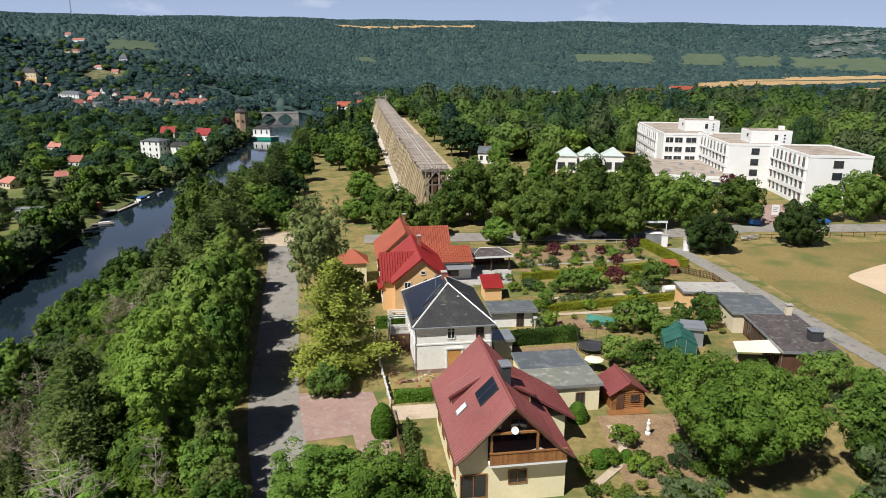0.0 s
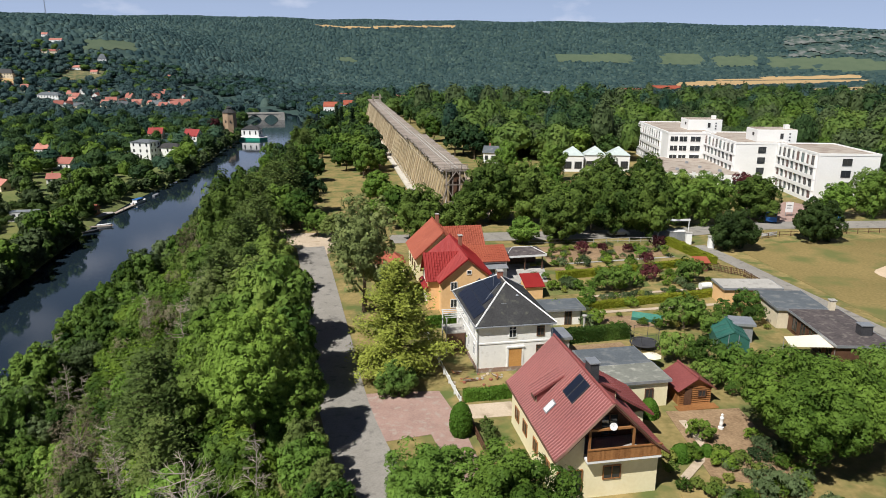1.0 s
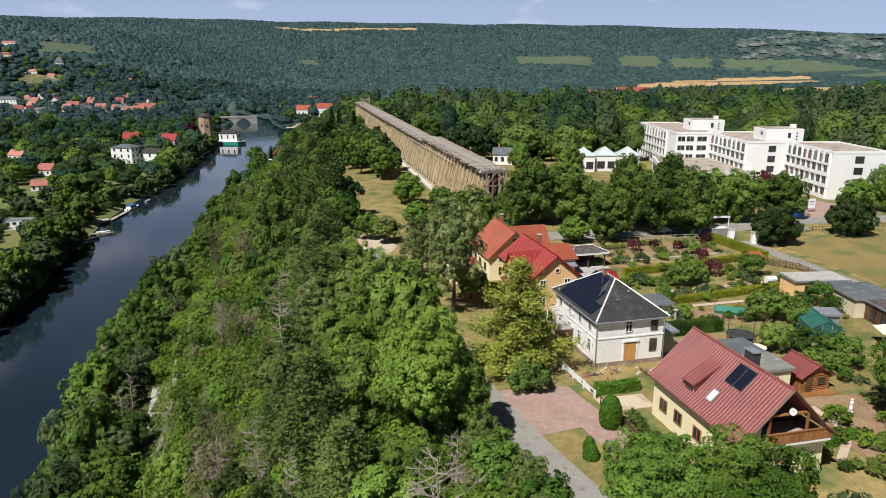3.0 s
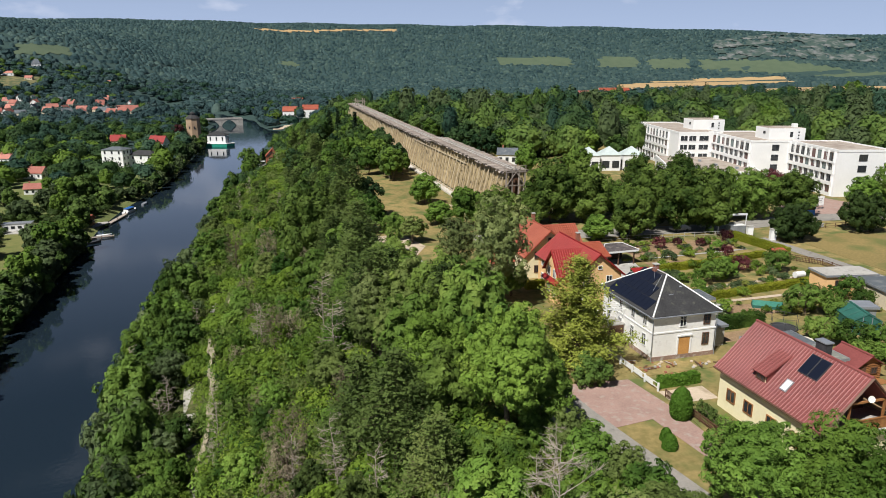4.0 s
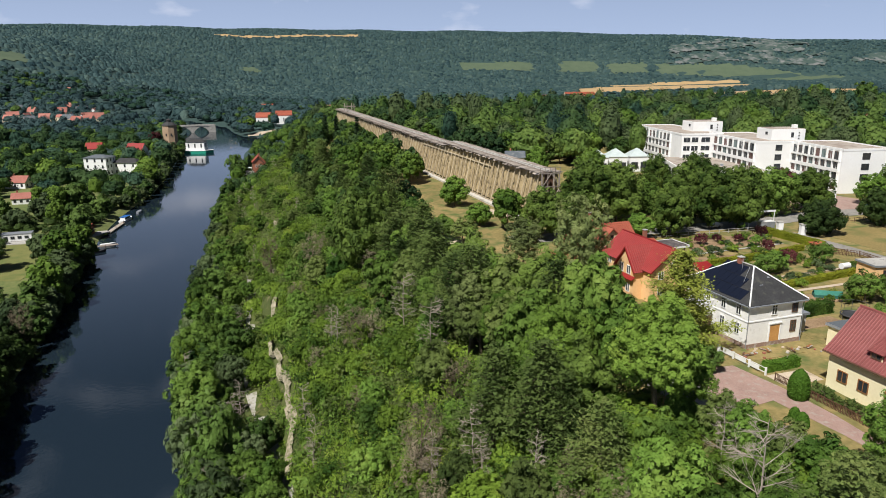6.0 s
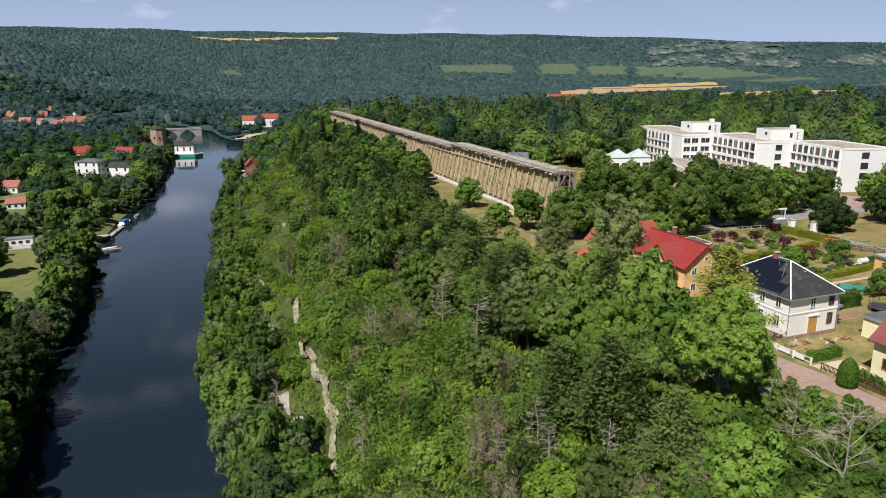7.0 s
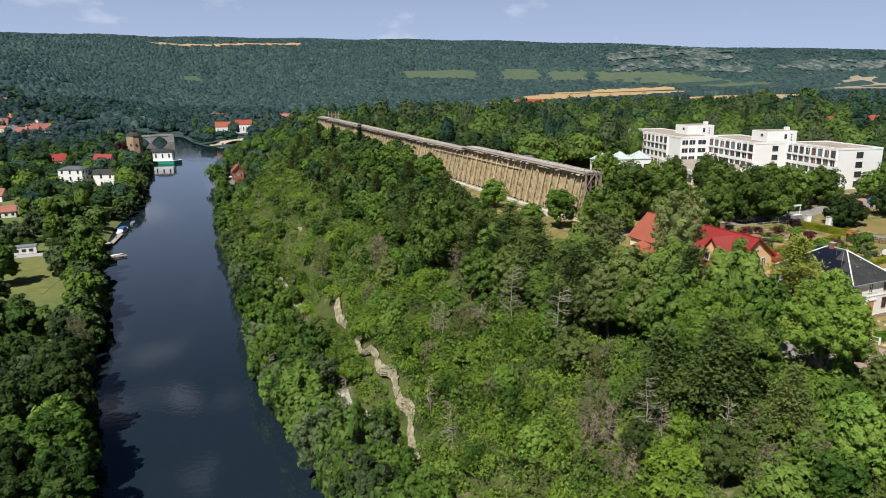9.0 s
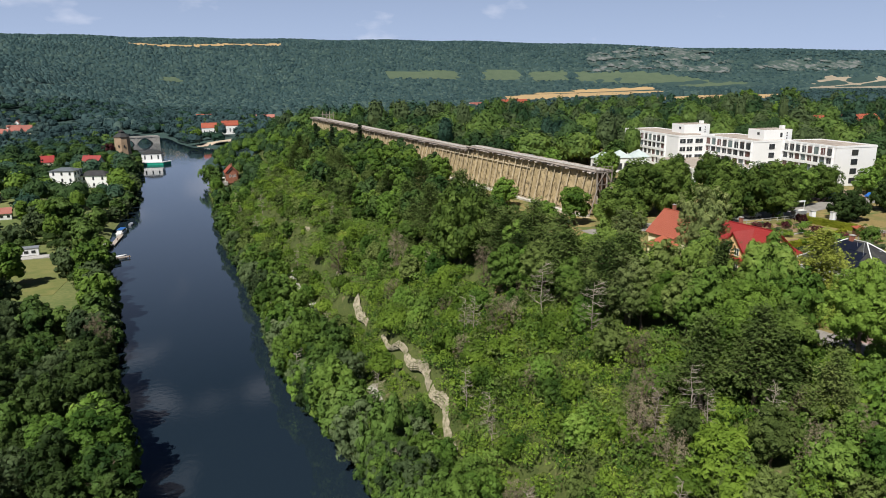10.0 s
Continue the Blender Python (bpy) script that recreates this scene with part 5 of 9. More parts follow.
def pine(key, seed, h, rad, leaves, label, layers=9, name="pine_tree", spread_=1.0, base=0.35, per=120, size=0.23, droop=0.12, narrow=1.0, corners=3):
    """Whorls of boughs with flat sprays of needles, gaps between the layers."""
    r = rng(seed)
    g = Geo().beam((0, 0, -0.4), (0.15, 0.1, h * 0.6), 0.024 * h, 0.015 * h, 8).beam((0.15, 0.1, h * 0.6), (0.1, 0.2, h * 0.98), 0.015 * h, 0.003 * h, 6)
    pos, nrm = [], []
    for k in range(layers):
        f = k / max(1, layers - 1)
        z = h * (base + (0.96 - base) * f)
        reach = rad * (1 - f ** (1.0 / narrow) * 0.85) * (0.75 + 0.5 * r.random())
        nb = int(5 + 3 * (1 - f))
        for j in range(nb):
            w = 2 * math.pi * (j + r.random()) / nb
            ln = reach * r.uniform(0.6, 1.1)
            tip = np.array([math.cos(w) * ln, math.sin(w) * ln, z + ln * (0.10 - droop * 2 * (1 - f))])
            root = np.array([0.1, 0.1, z - 0.1])
            g.beam(root, tip, 0.006 * h * (1.1 - f), 0.02, 4)
            k2 = int(per * (0.35 + ln / rad))
            t = r.uniform(0.25, 1.05, k2) ** 0.8
            p = root + (tip - root) * t[:, None] + r.normal(size=(k2, 3)) * np.array([0.16, 0.16, 0.11]) * rad * spread_ * (0.5 + 0.6 * t[:, None])
            pos.append(p)
            nrm.append(unit(r.normal(size=(k2, 3)) * 0.40 + np.array([0, 0, 1.0])))
    pos, nrm = np.concatenate(pos), np.concatenate(nrm)
    kind(key, name, label, "tree", g, (leaf_cards(pos, nrm, size, r, corners), corners), leaves)


def bare(key, seed, h, rad, label):
    r = random.Random(seed)
    g = Geo()

    def grow(p, way, ln, rad_, depth):
        q = p + way * ln
        g.beam(p, q, rad_, rad_ * 0.5, 4 if depth > 1 else 3)
        if depth == 0:
            return
        for _ in range(4 if depth > 1 else 5):
            w2 = (way + Vector((r.uniform(-1, 1), r.uniform(-1, 1), r.uniform(-0.5, 0.6))) * 0.75).normalized()
            grow(p.lerp(q, r.uniform(0.45, 1)), w2, ln * r.uniform(0.5, 0.75), rad_ * 0.5, depth - 1)

    p = Vector((0, 0, -0.3))
    for k in range(7):
        q = p + Vector((r.uniform(-0.2, 0.2), r.uniform(-0.2, 0.2), h / 7))
        g.beam(p, q, 0.013 * h * (1 - k / 8), 0.013 * h * (1 - (k + 1) / 8), 6)
        if k > 1:
            for _ in range(5):
                w = r.uniform(0, 6.28)
                grow(p.lerp(q, r.random()), Vector((math.cos(w), math.sin(w), r.uniform(-0.1, 0.5))).normalized(), rad * r.uniform(0.4, 0.7) * (1.2 - k / 10), 0.0042 * h, 2)
        p = q
    name = "dead_tree"
    KINDS[key] = (name, label, "tree", g.mesh("trunk", DEADWOOD), None)


# large trees near the camera
broad("linden", "linden_tree", "full bright green broadleaf tree", 11, 14, 5.4, LEAF_FRESH, 380, 80, 0.165, 3, 0.12, 0.15)
broad("linden_b", "linden_tree", "tall bright green broadleaf tree beside the lane", 12, 15, 5.0, LEAF_BRIGHT, 360, 80, 0.165, 3, 0.16, 0.15)
broad("linden_c", "linden_tree", "tall bright green broadleaf tree with a bare stem", 36, 15, 4.7, LEAF_FRESH, 340, 80, 0.165, 3, 0.30, 0.15)
broad("walnut", "walnut_tree", "spreading green walnut tree in the garden", 13, 10, 7.0, LEAF_FRESH, 460, 80, 0.165, 3, 0.14, 0.125)
broad("chestnut", "chestnut_tree", "dense dark green chestnut tree beside the street", 14, 12, 5.6, LEAF_DARK, 210, 46, 0.32, 3, 0.05, 0.20, low=-0.95)
broad("chestnut_b", "chestnut_tree", "round dark green chestnut tree beside the street", 15, 11, 5.0, LEAF_DARK, 200, 46, 0.32, 3, 0.05, 0.20, low=-0.95)
broad("ash", "ash_tree", "light olive green ash tree on the rim", 19, 12, 4.2, LEAF_OLIVE, 300, 62, 0.165, 3, 0.12, 0.16)
broad("maple", "maple_tree", "mid green park tree", 16, 12, 4.8, LEAF_MID, 190, 44, 0.30, 3, 0.05, 0.21, low=-0.95)
broad("maple_b", "maple_tree", "fresh green park tree", 17, 11, 4.4, LEAF_BRIGHT, 190, 44, 0.29, 3, 0.05, 0.21, low=-0.95)
broad("birch", "birch_tree", "slender birch with light olive foliage", 18, 17, 4.4, LEAF_BIRCH, 190, 36, 0.24, 3, 0.15, 0.19, low=-0.95)
broad("bluff_a", "bluff_tree", "bright green broadleaf tree on the river bluff", 21, 9, 3.6, LEAF_BRIGHT, 150, 34, 0.29, 3, 0.12, 0.22)
broad("bluff_b", "bluff_tree", "mid green broadleaf tree on the river bluff", 22, 10, 3.4, LEAF_MID, 150, 34, 0.29, 3, 0.15, 0.22)
broad("bluff_c", "bluff_tree", "olive green tree on the river bluff", 23, 11, 3.6, LEAF_OLIVE, 150, 34, 0.27, 3, 0.15, 0.21)
broad("bluff_d", "bluff_tree", "fresh green slender tree on the river bluff", 24, 9, 2.8, LEAF_SHRUB, 115, 34, 0.27, 3, 0.12, 0.24)
broad("bluff_e", "bluff_tree", "deep green oak on the rim of the bluff", 32, 11, 3.6, LEAF_DARK, 150, 40, 0.25, 3, 0.18, 0.21)
broad("shrub_a", "shrub", "bright green shrub on the slope", 25, 4.0, 2.6, LEAF_SHRUB, 70, 28, 0.23, 3, 0.06, 0.28, low=-0.4)
broad("shrub_b", "shrub", "yellowish green shrub on the slope", 26, 3.4, 2.8, LEAF_SHRUB, 70, 28, 0.23, 3, 0.06, 0.28, low=-0.4)
broad("shrub_c", "shrub", "dull green shrub on the slope", 27, 4.2, 2.4, LEAF_MID, 70, 28, 0.23, 3, 0.06, 0.28, low=-0.4)
broad("willow", "willow_tree", "grey-green willow leaning over the river bank", 28, 9, 4.2, LEAF_WILLOW, 120, 26, 0.32, 3, 0.08, 0.21, low=-0.95)
broad("bank_a", "bank_tree", "dark green tree on the river bank", 29, 10, 4.2, LEAF_BANK, 100, 22, 0.42, 3, 0.08, 0.23, low=-0.9)
broad("bank_b", "bank_tree", "deep green tree on the river bank", 30, 9, 4.0, LEAF_BANK, 100, 22, 0.42, 3, 0.08, 0.23, low=-0.9)
broad("alder", "alder_tree", "blackish green alder on the river bank", 35, 12, 4.0, LEAF_YEW, 110, 26, 0.36, 3, 0.05, 0.22, low=-0.95)
broad("copper", "copper_beech", "dark red copper-leaved tree", 31, 8, 3.2, LEAF_RED, 50, 40, 0.32, 3, 0.2, 0.31)
broad("park_a", "park_tree", "mid green park tree with a round crown", 71, 12, 4.8, WOOD_MID, 75, 26, 0.52, 3, 0.12, 0.25)
broad("park_b", "park_tree", "bright green park tree with a round crown", 72, 12, 4.6, WOOD_BRIGHT, 75, 26, 0.52, 3, 0.12, 0.25)
broad("park_c", "park_tree", "dark green park tree with a dense crown", 73, 13, 5.0, CANOPY_DARK, 75, 26, 0.52, 3, 0.12, 0.25)
broad("slope_a", "bluff_tree", "bright green tree on the far bluff", 74, 8, 3.4, LEAF_BRIGHT, 50, 22, 0.50, 3, 0.1, 0.27)
broad("slope_b", "bluff_tree", "mid green tree on the far bluff", 75, 9, 3.4, LEAF_MID, 50, 22, 0.50, 3, 0.1, 0.27)
broad("slope_c", "bluff_tree", "olive tree on the far bluff", 76, 9, 3.2, LEAF_OLIVE, 50, 22, 0.46, 3, 0.1, 0.27)
broad("shore_a", "bank_tree", "dark green tree on the river bank", 77, 10, 4.4, WOOD_MID, 60, 24, 0.60, 3, 0.05, 0.26, low=-0.95)
broad("shore_b", "bank_tree", "deep green tree on the river bank", 78, 9, 4.2, WOOD_OLIVE, 60, 24, 0.60, 3, 0.05, 0.26, low=-0.95)
broad("shore_c", "willow_tree", "grey-green willow on the river bank", 79, 8, 4.2, LEAF_WILLOW, 60, 24, 0.52, 3, 0.05, 0.25, low=-0.95)
pine("pine", 41, 14, 4.2, LEAF_PINE, "dark olive pine with layered boughs and bare lower trunk", 9, base=0.40)
pine("pine_b", 42, 12, 4.0, LEAF_PINE, "grey-green pine with open layered boughs", 8, base=0.35)
pine("larch", 43, 16, 6.4, LEAF_LARCH, "yellow-green larch with level sprays of needles", 12, "larch_tree", 0.62, 0.08, 320, 0.20, 0.02, 0.62)
pine("spruce", 44, 16, 3.0, LEAF_SPRUCE, "dark green spire-shaped spruce", 14, "spruce_tree", 0.8, 0.06, 90, 0.34, 0.12, 1.3)
bare("dead_a", 51, 11, 3.0, "grey leafless dead tree on the slope")
bare("dead_c", 53, 10.5, 3.5, "broad pale dead tree with gnarled boughs")
bare("dead_b", 52, 9, 2.2, "pale bare tree with brittle twigs on the slope")


def clump_stuff(name, label, category, pts, height, rad, leaves, per, size, seed, corners=3, low=-0.45, rough=0.28, lift=0.0, level=None, vary=1.0):
    """Many crowns in one mesh, for woods that nobody could count: a billowing dense core under loose leaves."""
    r = rng(seed)
    pts = np.asarray(pts)
    k = len(pts)
    base = np.stack([pts[:, 0], pts[:, 1], ground_z(pts[:, 0], pts[:, 1])], -1)
    hh = height * np.maximum(0.35, r.uniform(1 - 0.38 * vary, 1 + 0.32 * vary, k))
    rr = rad * r.uniform(0.65, 1.3, k)
    ph = r.uniform(0, 6.28, (k, 3))
    i = np.repeat(np.arange(k), per)
    d = unit(r.normal(size=(len(i), 3)))
    d[:, 2] = np.where(d[:, 2] < low, -d[:, 2], d[:, 2])
    egg = np.stack([rr, rr, hh * 0.44], -1)
    pos = base[i] + d * lumps(d, ph[i])[:, None] * egg[i] * r.uniform(0.86, 1.07, (len(i), 1))
    pos[:, 2] += hh[i] * 0.54
    nrm = unit(d + rough * r.normal(size=d.shape) + np.array([0, 0, lift]))
    co = leaf_cards(pos, nrm, size * np.repeat(rr / rad, per), r, corners, 0.85)
    if level is not None:
        t = BALLS[level]
        t = t[t[:, :, 2].mean(1) > -0.6]
        s = lumps(t[None], ph[:, None, None, :])[..., None] * t[None] * egg[:, None, None, :] * 0.86
        s = s + base[:, None, None, :]
        s[..., 2] += (hh * 0.54)[:, None, None]
        co = np.concatenate([co, s.reshape(-1, 3)])
    return tagged(part(name, quick_mesh(name, co, corners, leaves), None), label, category, kind="stuff")


def far_wood(name, label, pts, height, rad, leaves, seed, floor=0.25):
    """Far crowns as uneven domes that touch one another."""
    r = rng(seed)
    pts = np.asarray(pts)
    k = len(pts)
    base = np.stack([pts[:, 0], pts[:, 1], ground_z(pts[:, 0], pts[:, 1])], -1)
    hh, rr = height * r.uniform(0.7, 1.35, k), rad * r.uniform(0.65, 1.3, k)
    n1, n2 = 6, 8
    a0 = r.uniform(0, 6.28, (k, 1))
    a1, a2 = np.arange(n1) / n1 * 6.283 + a0, np.arange(n2) / n2 * 6.283 + a0
    r1, r2 = rr[:, None] * r.uniform(0.45, 0.75, (k, n1)), rr[:, None] * r.uniform(0.9, 1.25, (k, n2))
    top = np.stack([r.uniform(-0.2, 0.2, k) * rr, r.uniform(-0.2, 0.2, k) * rr, hh], -1)[:, None]
    ring1 = np.stack([np.cos(a1) * r1, np.sin(a1) * r1, hh[:, None] * r.uniform(0.68, 0.98, (k, n1))], -1)
    ring2 = np.stack([np.cos(a2) * r2, np.sin(a2) * r2, -hh[:, None] * r.uniform(floor * 0.4, floor * 1.6, (k, n2))], -1)
    v = np.concatenate([top, ring1, ring2], 1) + base[:, None]
    f = [(0, 1 + q, 1 + (q + 1) % n1) for q in range(n1)]
    u, w = 0, 0
    while u < n1 or w < n2:
        if w >= n2 or (u < n1 and (u + 0.5) / n1 < (w + 0.5) / n2):
            f.append((1 + u % n1, 7 + w % n2, 1 + (u + 1) % n1))
            u += 1
        else:
            f.append((1 + u % n1, 7 + w % n2, 7 + (w + 1) % n2))
            w += 1
    nv = v.shape[1]
    idx = (np.array(f)[None] + (np.arange(k) * nv)[:, None, None]).reshape(-1)
    me = bpy.data.meshes.new(name)
    me.vertices.add(k * nv)
    me.vertices.foreach_set("co", v.astype(np.float32).ravel())
    me.loops.add(len(idx))
    me.loops.foreach_set("vertex_index", idx.astype(np.int32))
    me.polygons.add(len(idx) // 3)
    me.polygons.foreach_set("loop_start", np.arange(0, len(idx), 3, dtype=np.int32))
    me.polygons.foreach_set("use_smooth", np.ones(len(idx) // 3, dtype=bool))
    me.update(calc_edges=True)
    me.materials.append(leaves)
    return tagged(part(name, me, None), label, "woodland", kind="stuff")


R = rng(77)
KEEP_OUT = [(-21.3, 52.4, 2.5), (-25.4, 75.3, 2.4), (-27.3, 91.4, 2.4), (-19.0, 36.5, 3.0), (-44.5, 120, 3.2), (-42, 143, 4.5), (-36, 134, 4.0), (-44, 133, 4.0), (-46.5, 126, 3.5), (-33, 150, 4.0), (-37, 142, 4.0), (-150, 290, 4), (-145, 292, 4), (-144, 310, 5), (-170, 279, 9), (-156, 262, 9), (-158, 240, 9), (-183, 440, 11), (-169, 462, 9), (-191, 556, 9), (-224, 568, 9), (-217, 405, 8), (-197, 355, 7), (-95, 462, 8), (-178, 616, 9)]    # discs in plan where nothing grows
ROCKS = ((84, 95.5), (95, 107), (106.5, 118), (117.5, 130), (145, 156), (170, 175), (226, 231))


def rock_u(y):
    return float(np.interp(y, (84, 92, 96, 101, 106, 112, 120, 128, 148, 155, 172, 228), (10.6, 11.4, 13.0, 14.5, 15.3, 15.8, 16.1, 16.3, 18.3, 18.2, 19.0, 22.4)))


for y0, y1 in ROCKS:
    for y in np.arange(y0 - 3, y1, 1.5):
        KEEP_OUT.append((float(bank_r(y)) + rock_u(y) - 0.6, float(y), 1.3))


for hx, hy, hr in ((-191, 557, 9), (-224, 568, 9), (-217, 405, 8), (-197, 355, 7), (-262, 470, 8), (-212, 335, 7), (-335, 690, 14), (-158, 240, 8)):
    for q in range(1, 6):
        w_ = 8.0 * q / math.hypot(hx + 40, hy)
        KEEP_OUT.append((hx - (hx + 40) * w_, hy - hy * w_, hr))


for hx, hy, hr in ((-167, 273, 5.5), (-186, 450, 9), (-172, 457, 9), (-94.5, 460, 7), (-178, 612, 7)):
    for q in range(6):
        w_ = 8.0 * q / math.hypot(hx + 85, hy)
        KEEP_OUT.append((hx - (hx + 85) * w_, hy - hy * w_, hr))
        w_ = 10.0 * q / math.hypot(hx + 42, hy)
        KEEP_OUT.append((hx - (hx + 42) * w_, hy - hy * w_, hr * 0.8))


for y in range(258, 346, 6):
    KEEP_OUT.append((float(bank_l(y)) - 0.5, float(y), 4.6))


def free(x, y):
    return all((x - a) ** 2 + (y - c) ** 2 > d * d for a, c, d in KEEP_OUT)


def lane_x(y):
    return float(np.interp(y, (-140, -40, 20, 34, 50, 58, 66, 83, 95, 114, 131), (40, 13, -3.5, -7.6, -12.8, -15.6, -17.9, -21.2, -23.7, -27.6, -31.3)))


RIM_EXTRA = (("bluff_b", -26.6, 82.6, 0.95, 1.28), ("bluff_b", -25.8, 70.8, 1.15, 1.3), ("bluff_a", -23.9, 67.6, 1.0, 1.15), ("bluff_e", -28.5, 80.5, 1.05, 1.1), ("pine", -35.0, 60.8, 1.05, 0.95), ("pine_b", -38.5, 66.0, 1.05, 1.0), ("bluff_e", -33.0, 101.0, 1.0, 1.0))
# single trees that stand out
for key, x, y, s, tall in (
    ("linden_b", -8.6, 42.0, 0.8, 0.8), ("linden", -3.4, 38.5, 0.85, 0.92), ("ash", -17.0, 37.8, 0.75, 0.85), ("dead_c", -24.6, 39.4, 1.1, 1.1), ("walnut", 26.5, 55.0, 1.0, 1.0), ("walnut", 31.5, 63, 0.7, 0.8), ("maple", 39, 52, 0.9, 0.85), ("maple_b", 42.5, 61, 0.65, 0.7), ("willow", 36, 44, 1.1, 1.0), ("maple_b", 46, 50, 0.8, 0.7),
    ("larch", -12.2, 74.8, 0.84, 1.0), ("bluff_a", -35.8, 146.0, 0.95, 0.95), ("bluff_b", -31.2, 139.5, 0.8, 0.72), ("bluff_c", -27.2, 136.0, 0.75, 0.68), ("birch", -17.9, 94.8, 1.0, 1.06), ("birch", -21.5, 112.0, 0.8, 0.8), ("bluff_b", -14.6, 100.5, 0.7, 0.7),
    ("chestnut", -9.5, 137, 0.92, 0.95), ("chestnut_b", -2.5, 140, 0.74, 0.85), ("chestnut", 6.0, 152, 1.15, 1.0), ("chestnut_b", 13.5, 151, 1.2, 1.05), ("chestnut_b", 0.9, 149.5, 0.8, 0.9), ("maple_b", 10.9, 133.5, 0.71, 0.7),
    ("chestnut_b", 18.5, 134, 0.9, 1.1), ("chestnut", 27.0, 144, 1.08, 1.02), ("chestnut", 32.0, 139, 1.05, 1.05), ("chestnut_b", 37.5, 138.5, 1.1, 1.15), ("maple", 47.5, 150, 1.12, 0.95),
    ("maple", 55, 149.5, 1.1, 0.95), ("maple_b", 42, 155, 0.84, 0.9), ("chestnut_b", 67.5, 153, 1.0, 0.95), ("maple_b", 89, 157, 0.88, 0.85), ("maple", 97, 157, 0.97, 1.05), ("maple", 111, 163, 0.84, 0.95), ("maple_b", 104, 160, 0.84, 0.9), ("maple_b", 120, 168, 0.84, 1.0),
    ("maple", 24, 157, 0.84, 0.9), ("chestnut", 20, 168, 0.76, 0.85),
    ("copper", 74, 172, 0.95, 1.1), ("chestnut", 52.5, 184, 0.82, 1.12), ("chestnut", 40.5, 184, 0.82, 1.1), ("chestnut_b", 47.5, 171, 0.9, 1.15), ("maple_b", 26, 188, 0.8, 0.9), ("maple", 30.8, 209, 0.88, 1.1), ("maple_b", 19, 228, 0.84, 1.1),
    ("maple_b", -21, 177, 0.85, 0.85), ("maple_b", -20, 152, 0.7, 0.7), ("linden_c", -24.6, 56.2, 0.95, 1.0), ("linden_c", -21.6, 57.3, 0.75, 0.85), ("chestnut", -48, 134.5, 1.15, 1.25), ("bluff_e", -30.5, 61.5, 1.0, 1.0), ("bluff_a", -28.5, 46, 0.95, 0.95), ("linden", -31, 68, 0.85, 0.95), ("linden", -33, 82, 0.75, 0.85),
    ("spruce", -39, 300, 0.9, 1.15), ("spruce", -47, 330, 0.85, 1.1), ("spruce", -52, 352, 0.9, 1.0), ("spruce", 30, 262, 1.0, 0.9), ("park_b", 400, 575, 2.0, 1.0), ("park_a", 434, 557, 2.1, 1.0),
):
    plant(key, x, y, s, tall=tall)
    KEEP_OUT.append((x, y, 3.2))

for k in range(16):
    a = R.uniform(0, 6.28)
    d = R.uniform(1.0, 6.5)
    x, y = -23.5 + d * math.cos(a), 41.0 + d * math.sin(a)
    if x < lane_x(y) - 4.5:
        plant(("shrub_a", "shrub_c", "shrub_b")[k % 3], x, y, R.uniform(0.7, 1.05), group="shrubs beside the lane")
for k in range(12):
    x, y = R.uniform(-31, -24), R.uniform(49.5, 59.5)
    plant(("shrub_a", "shrub_b", "shrub_c")[k % 3], x, y, R.uniform(0.8, 1.15), group="shrubs beside the lane")
for k in range(14):
    y = 36 + 1.5 * k
    plant(("shrub_c", "bluff_a", "shrub_a", "bluff_c")[k % 4], lane_x(y) - R.uniform(5.2, 7.4), y, R.uniform(0.45, 0.62) if k % 2 else R.uniform(0.7, 1.0), group="shrubs beside the lane")
KEEP_OUT += [(-22.0, 43.0, 6.5), (-26.5, 51.5, 4.6), (-29.0, 56.5, 4.6)]

# the tall screen of trees on the river side of the lane
for k in range(34):
    y = 74 + 66 * (k + R.uniform(-0.3, 0.3)) / 34
    x = lane_x(y) - R.uniform(8.0, 15.0)
    if free(x, y):
        key = ("bluff_b", "pine", "bluff_c", "bluff_a", "pine_b", "bluff_b", "birch", "pine")[k % 8]
        plant(key, x, y, R.uniform(0.92, 1.2) * (0.8 if key == "birch" else 1), tall=0.86 if 98 < y < 136 else 1.0, group="trees beside the lane")
        KEEP_OUT.append((x, y, 1.6))

# dark pines and oaks along the rim of the bluff
for k in range(46):
    y = 66 + 92 * (k + R.uniform(-0.4, 0.4)) / 46
    x = float(bank_r(y)) + R.uniform(36, 50)
    if x < lane_x(y) - 8 and free(x, y):
        plant(("pine", "bluff_e", "pine_b", "bluff_e", "bluff_c")[k % 5], x, y, R.uniform(0.75, 1.05), group="trees on the rim of the bluff")
        KEEP_OUT.append((x, y, 1.8))
for key, x, y, s, tall in RIM_EXTRA:
    plant(key, x, y, s, tall=tall)
    KEEP_OUT.append((x, y, 2.0))

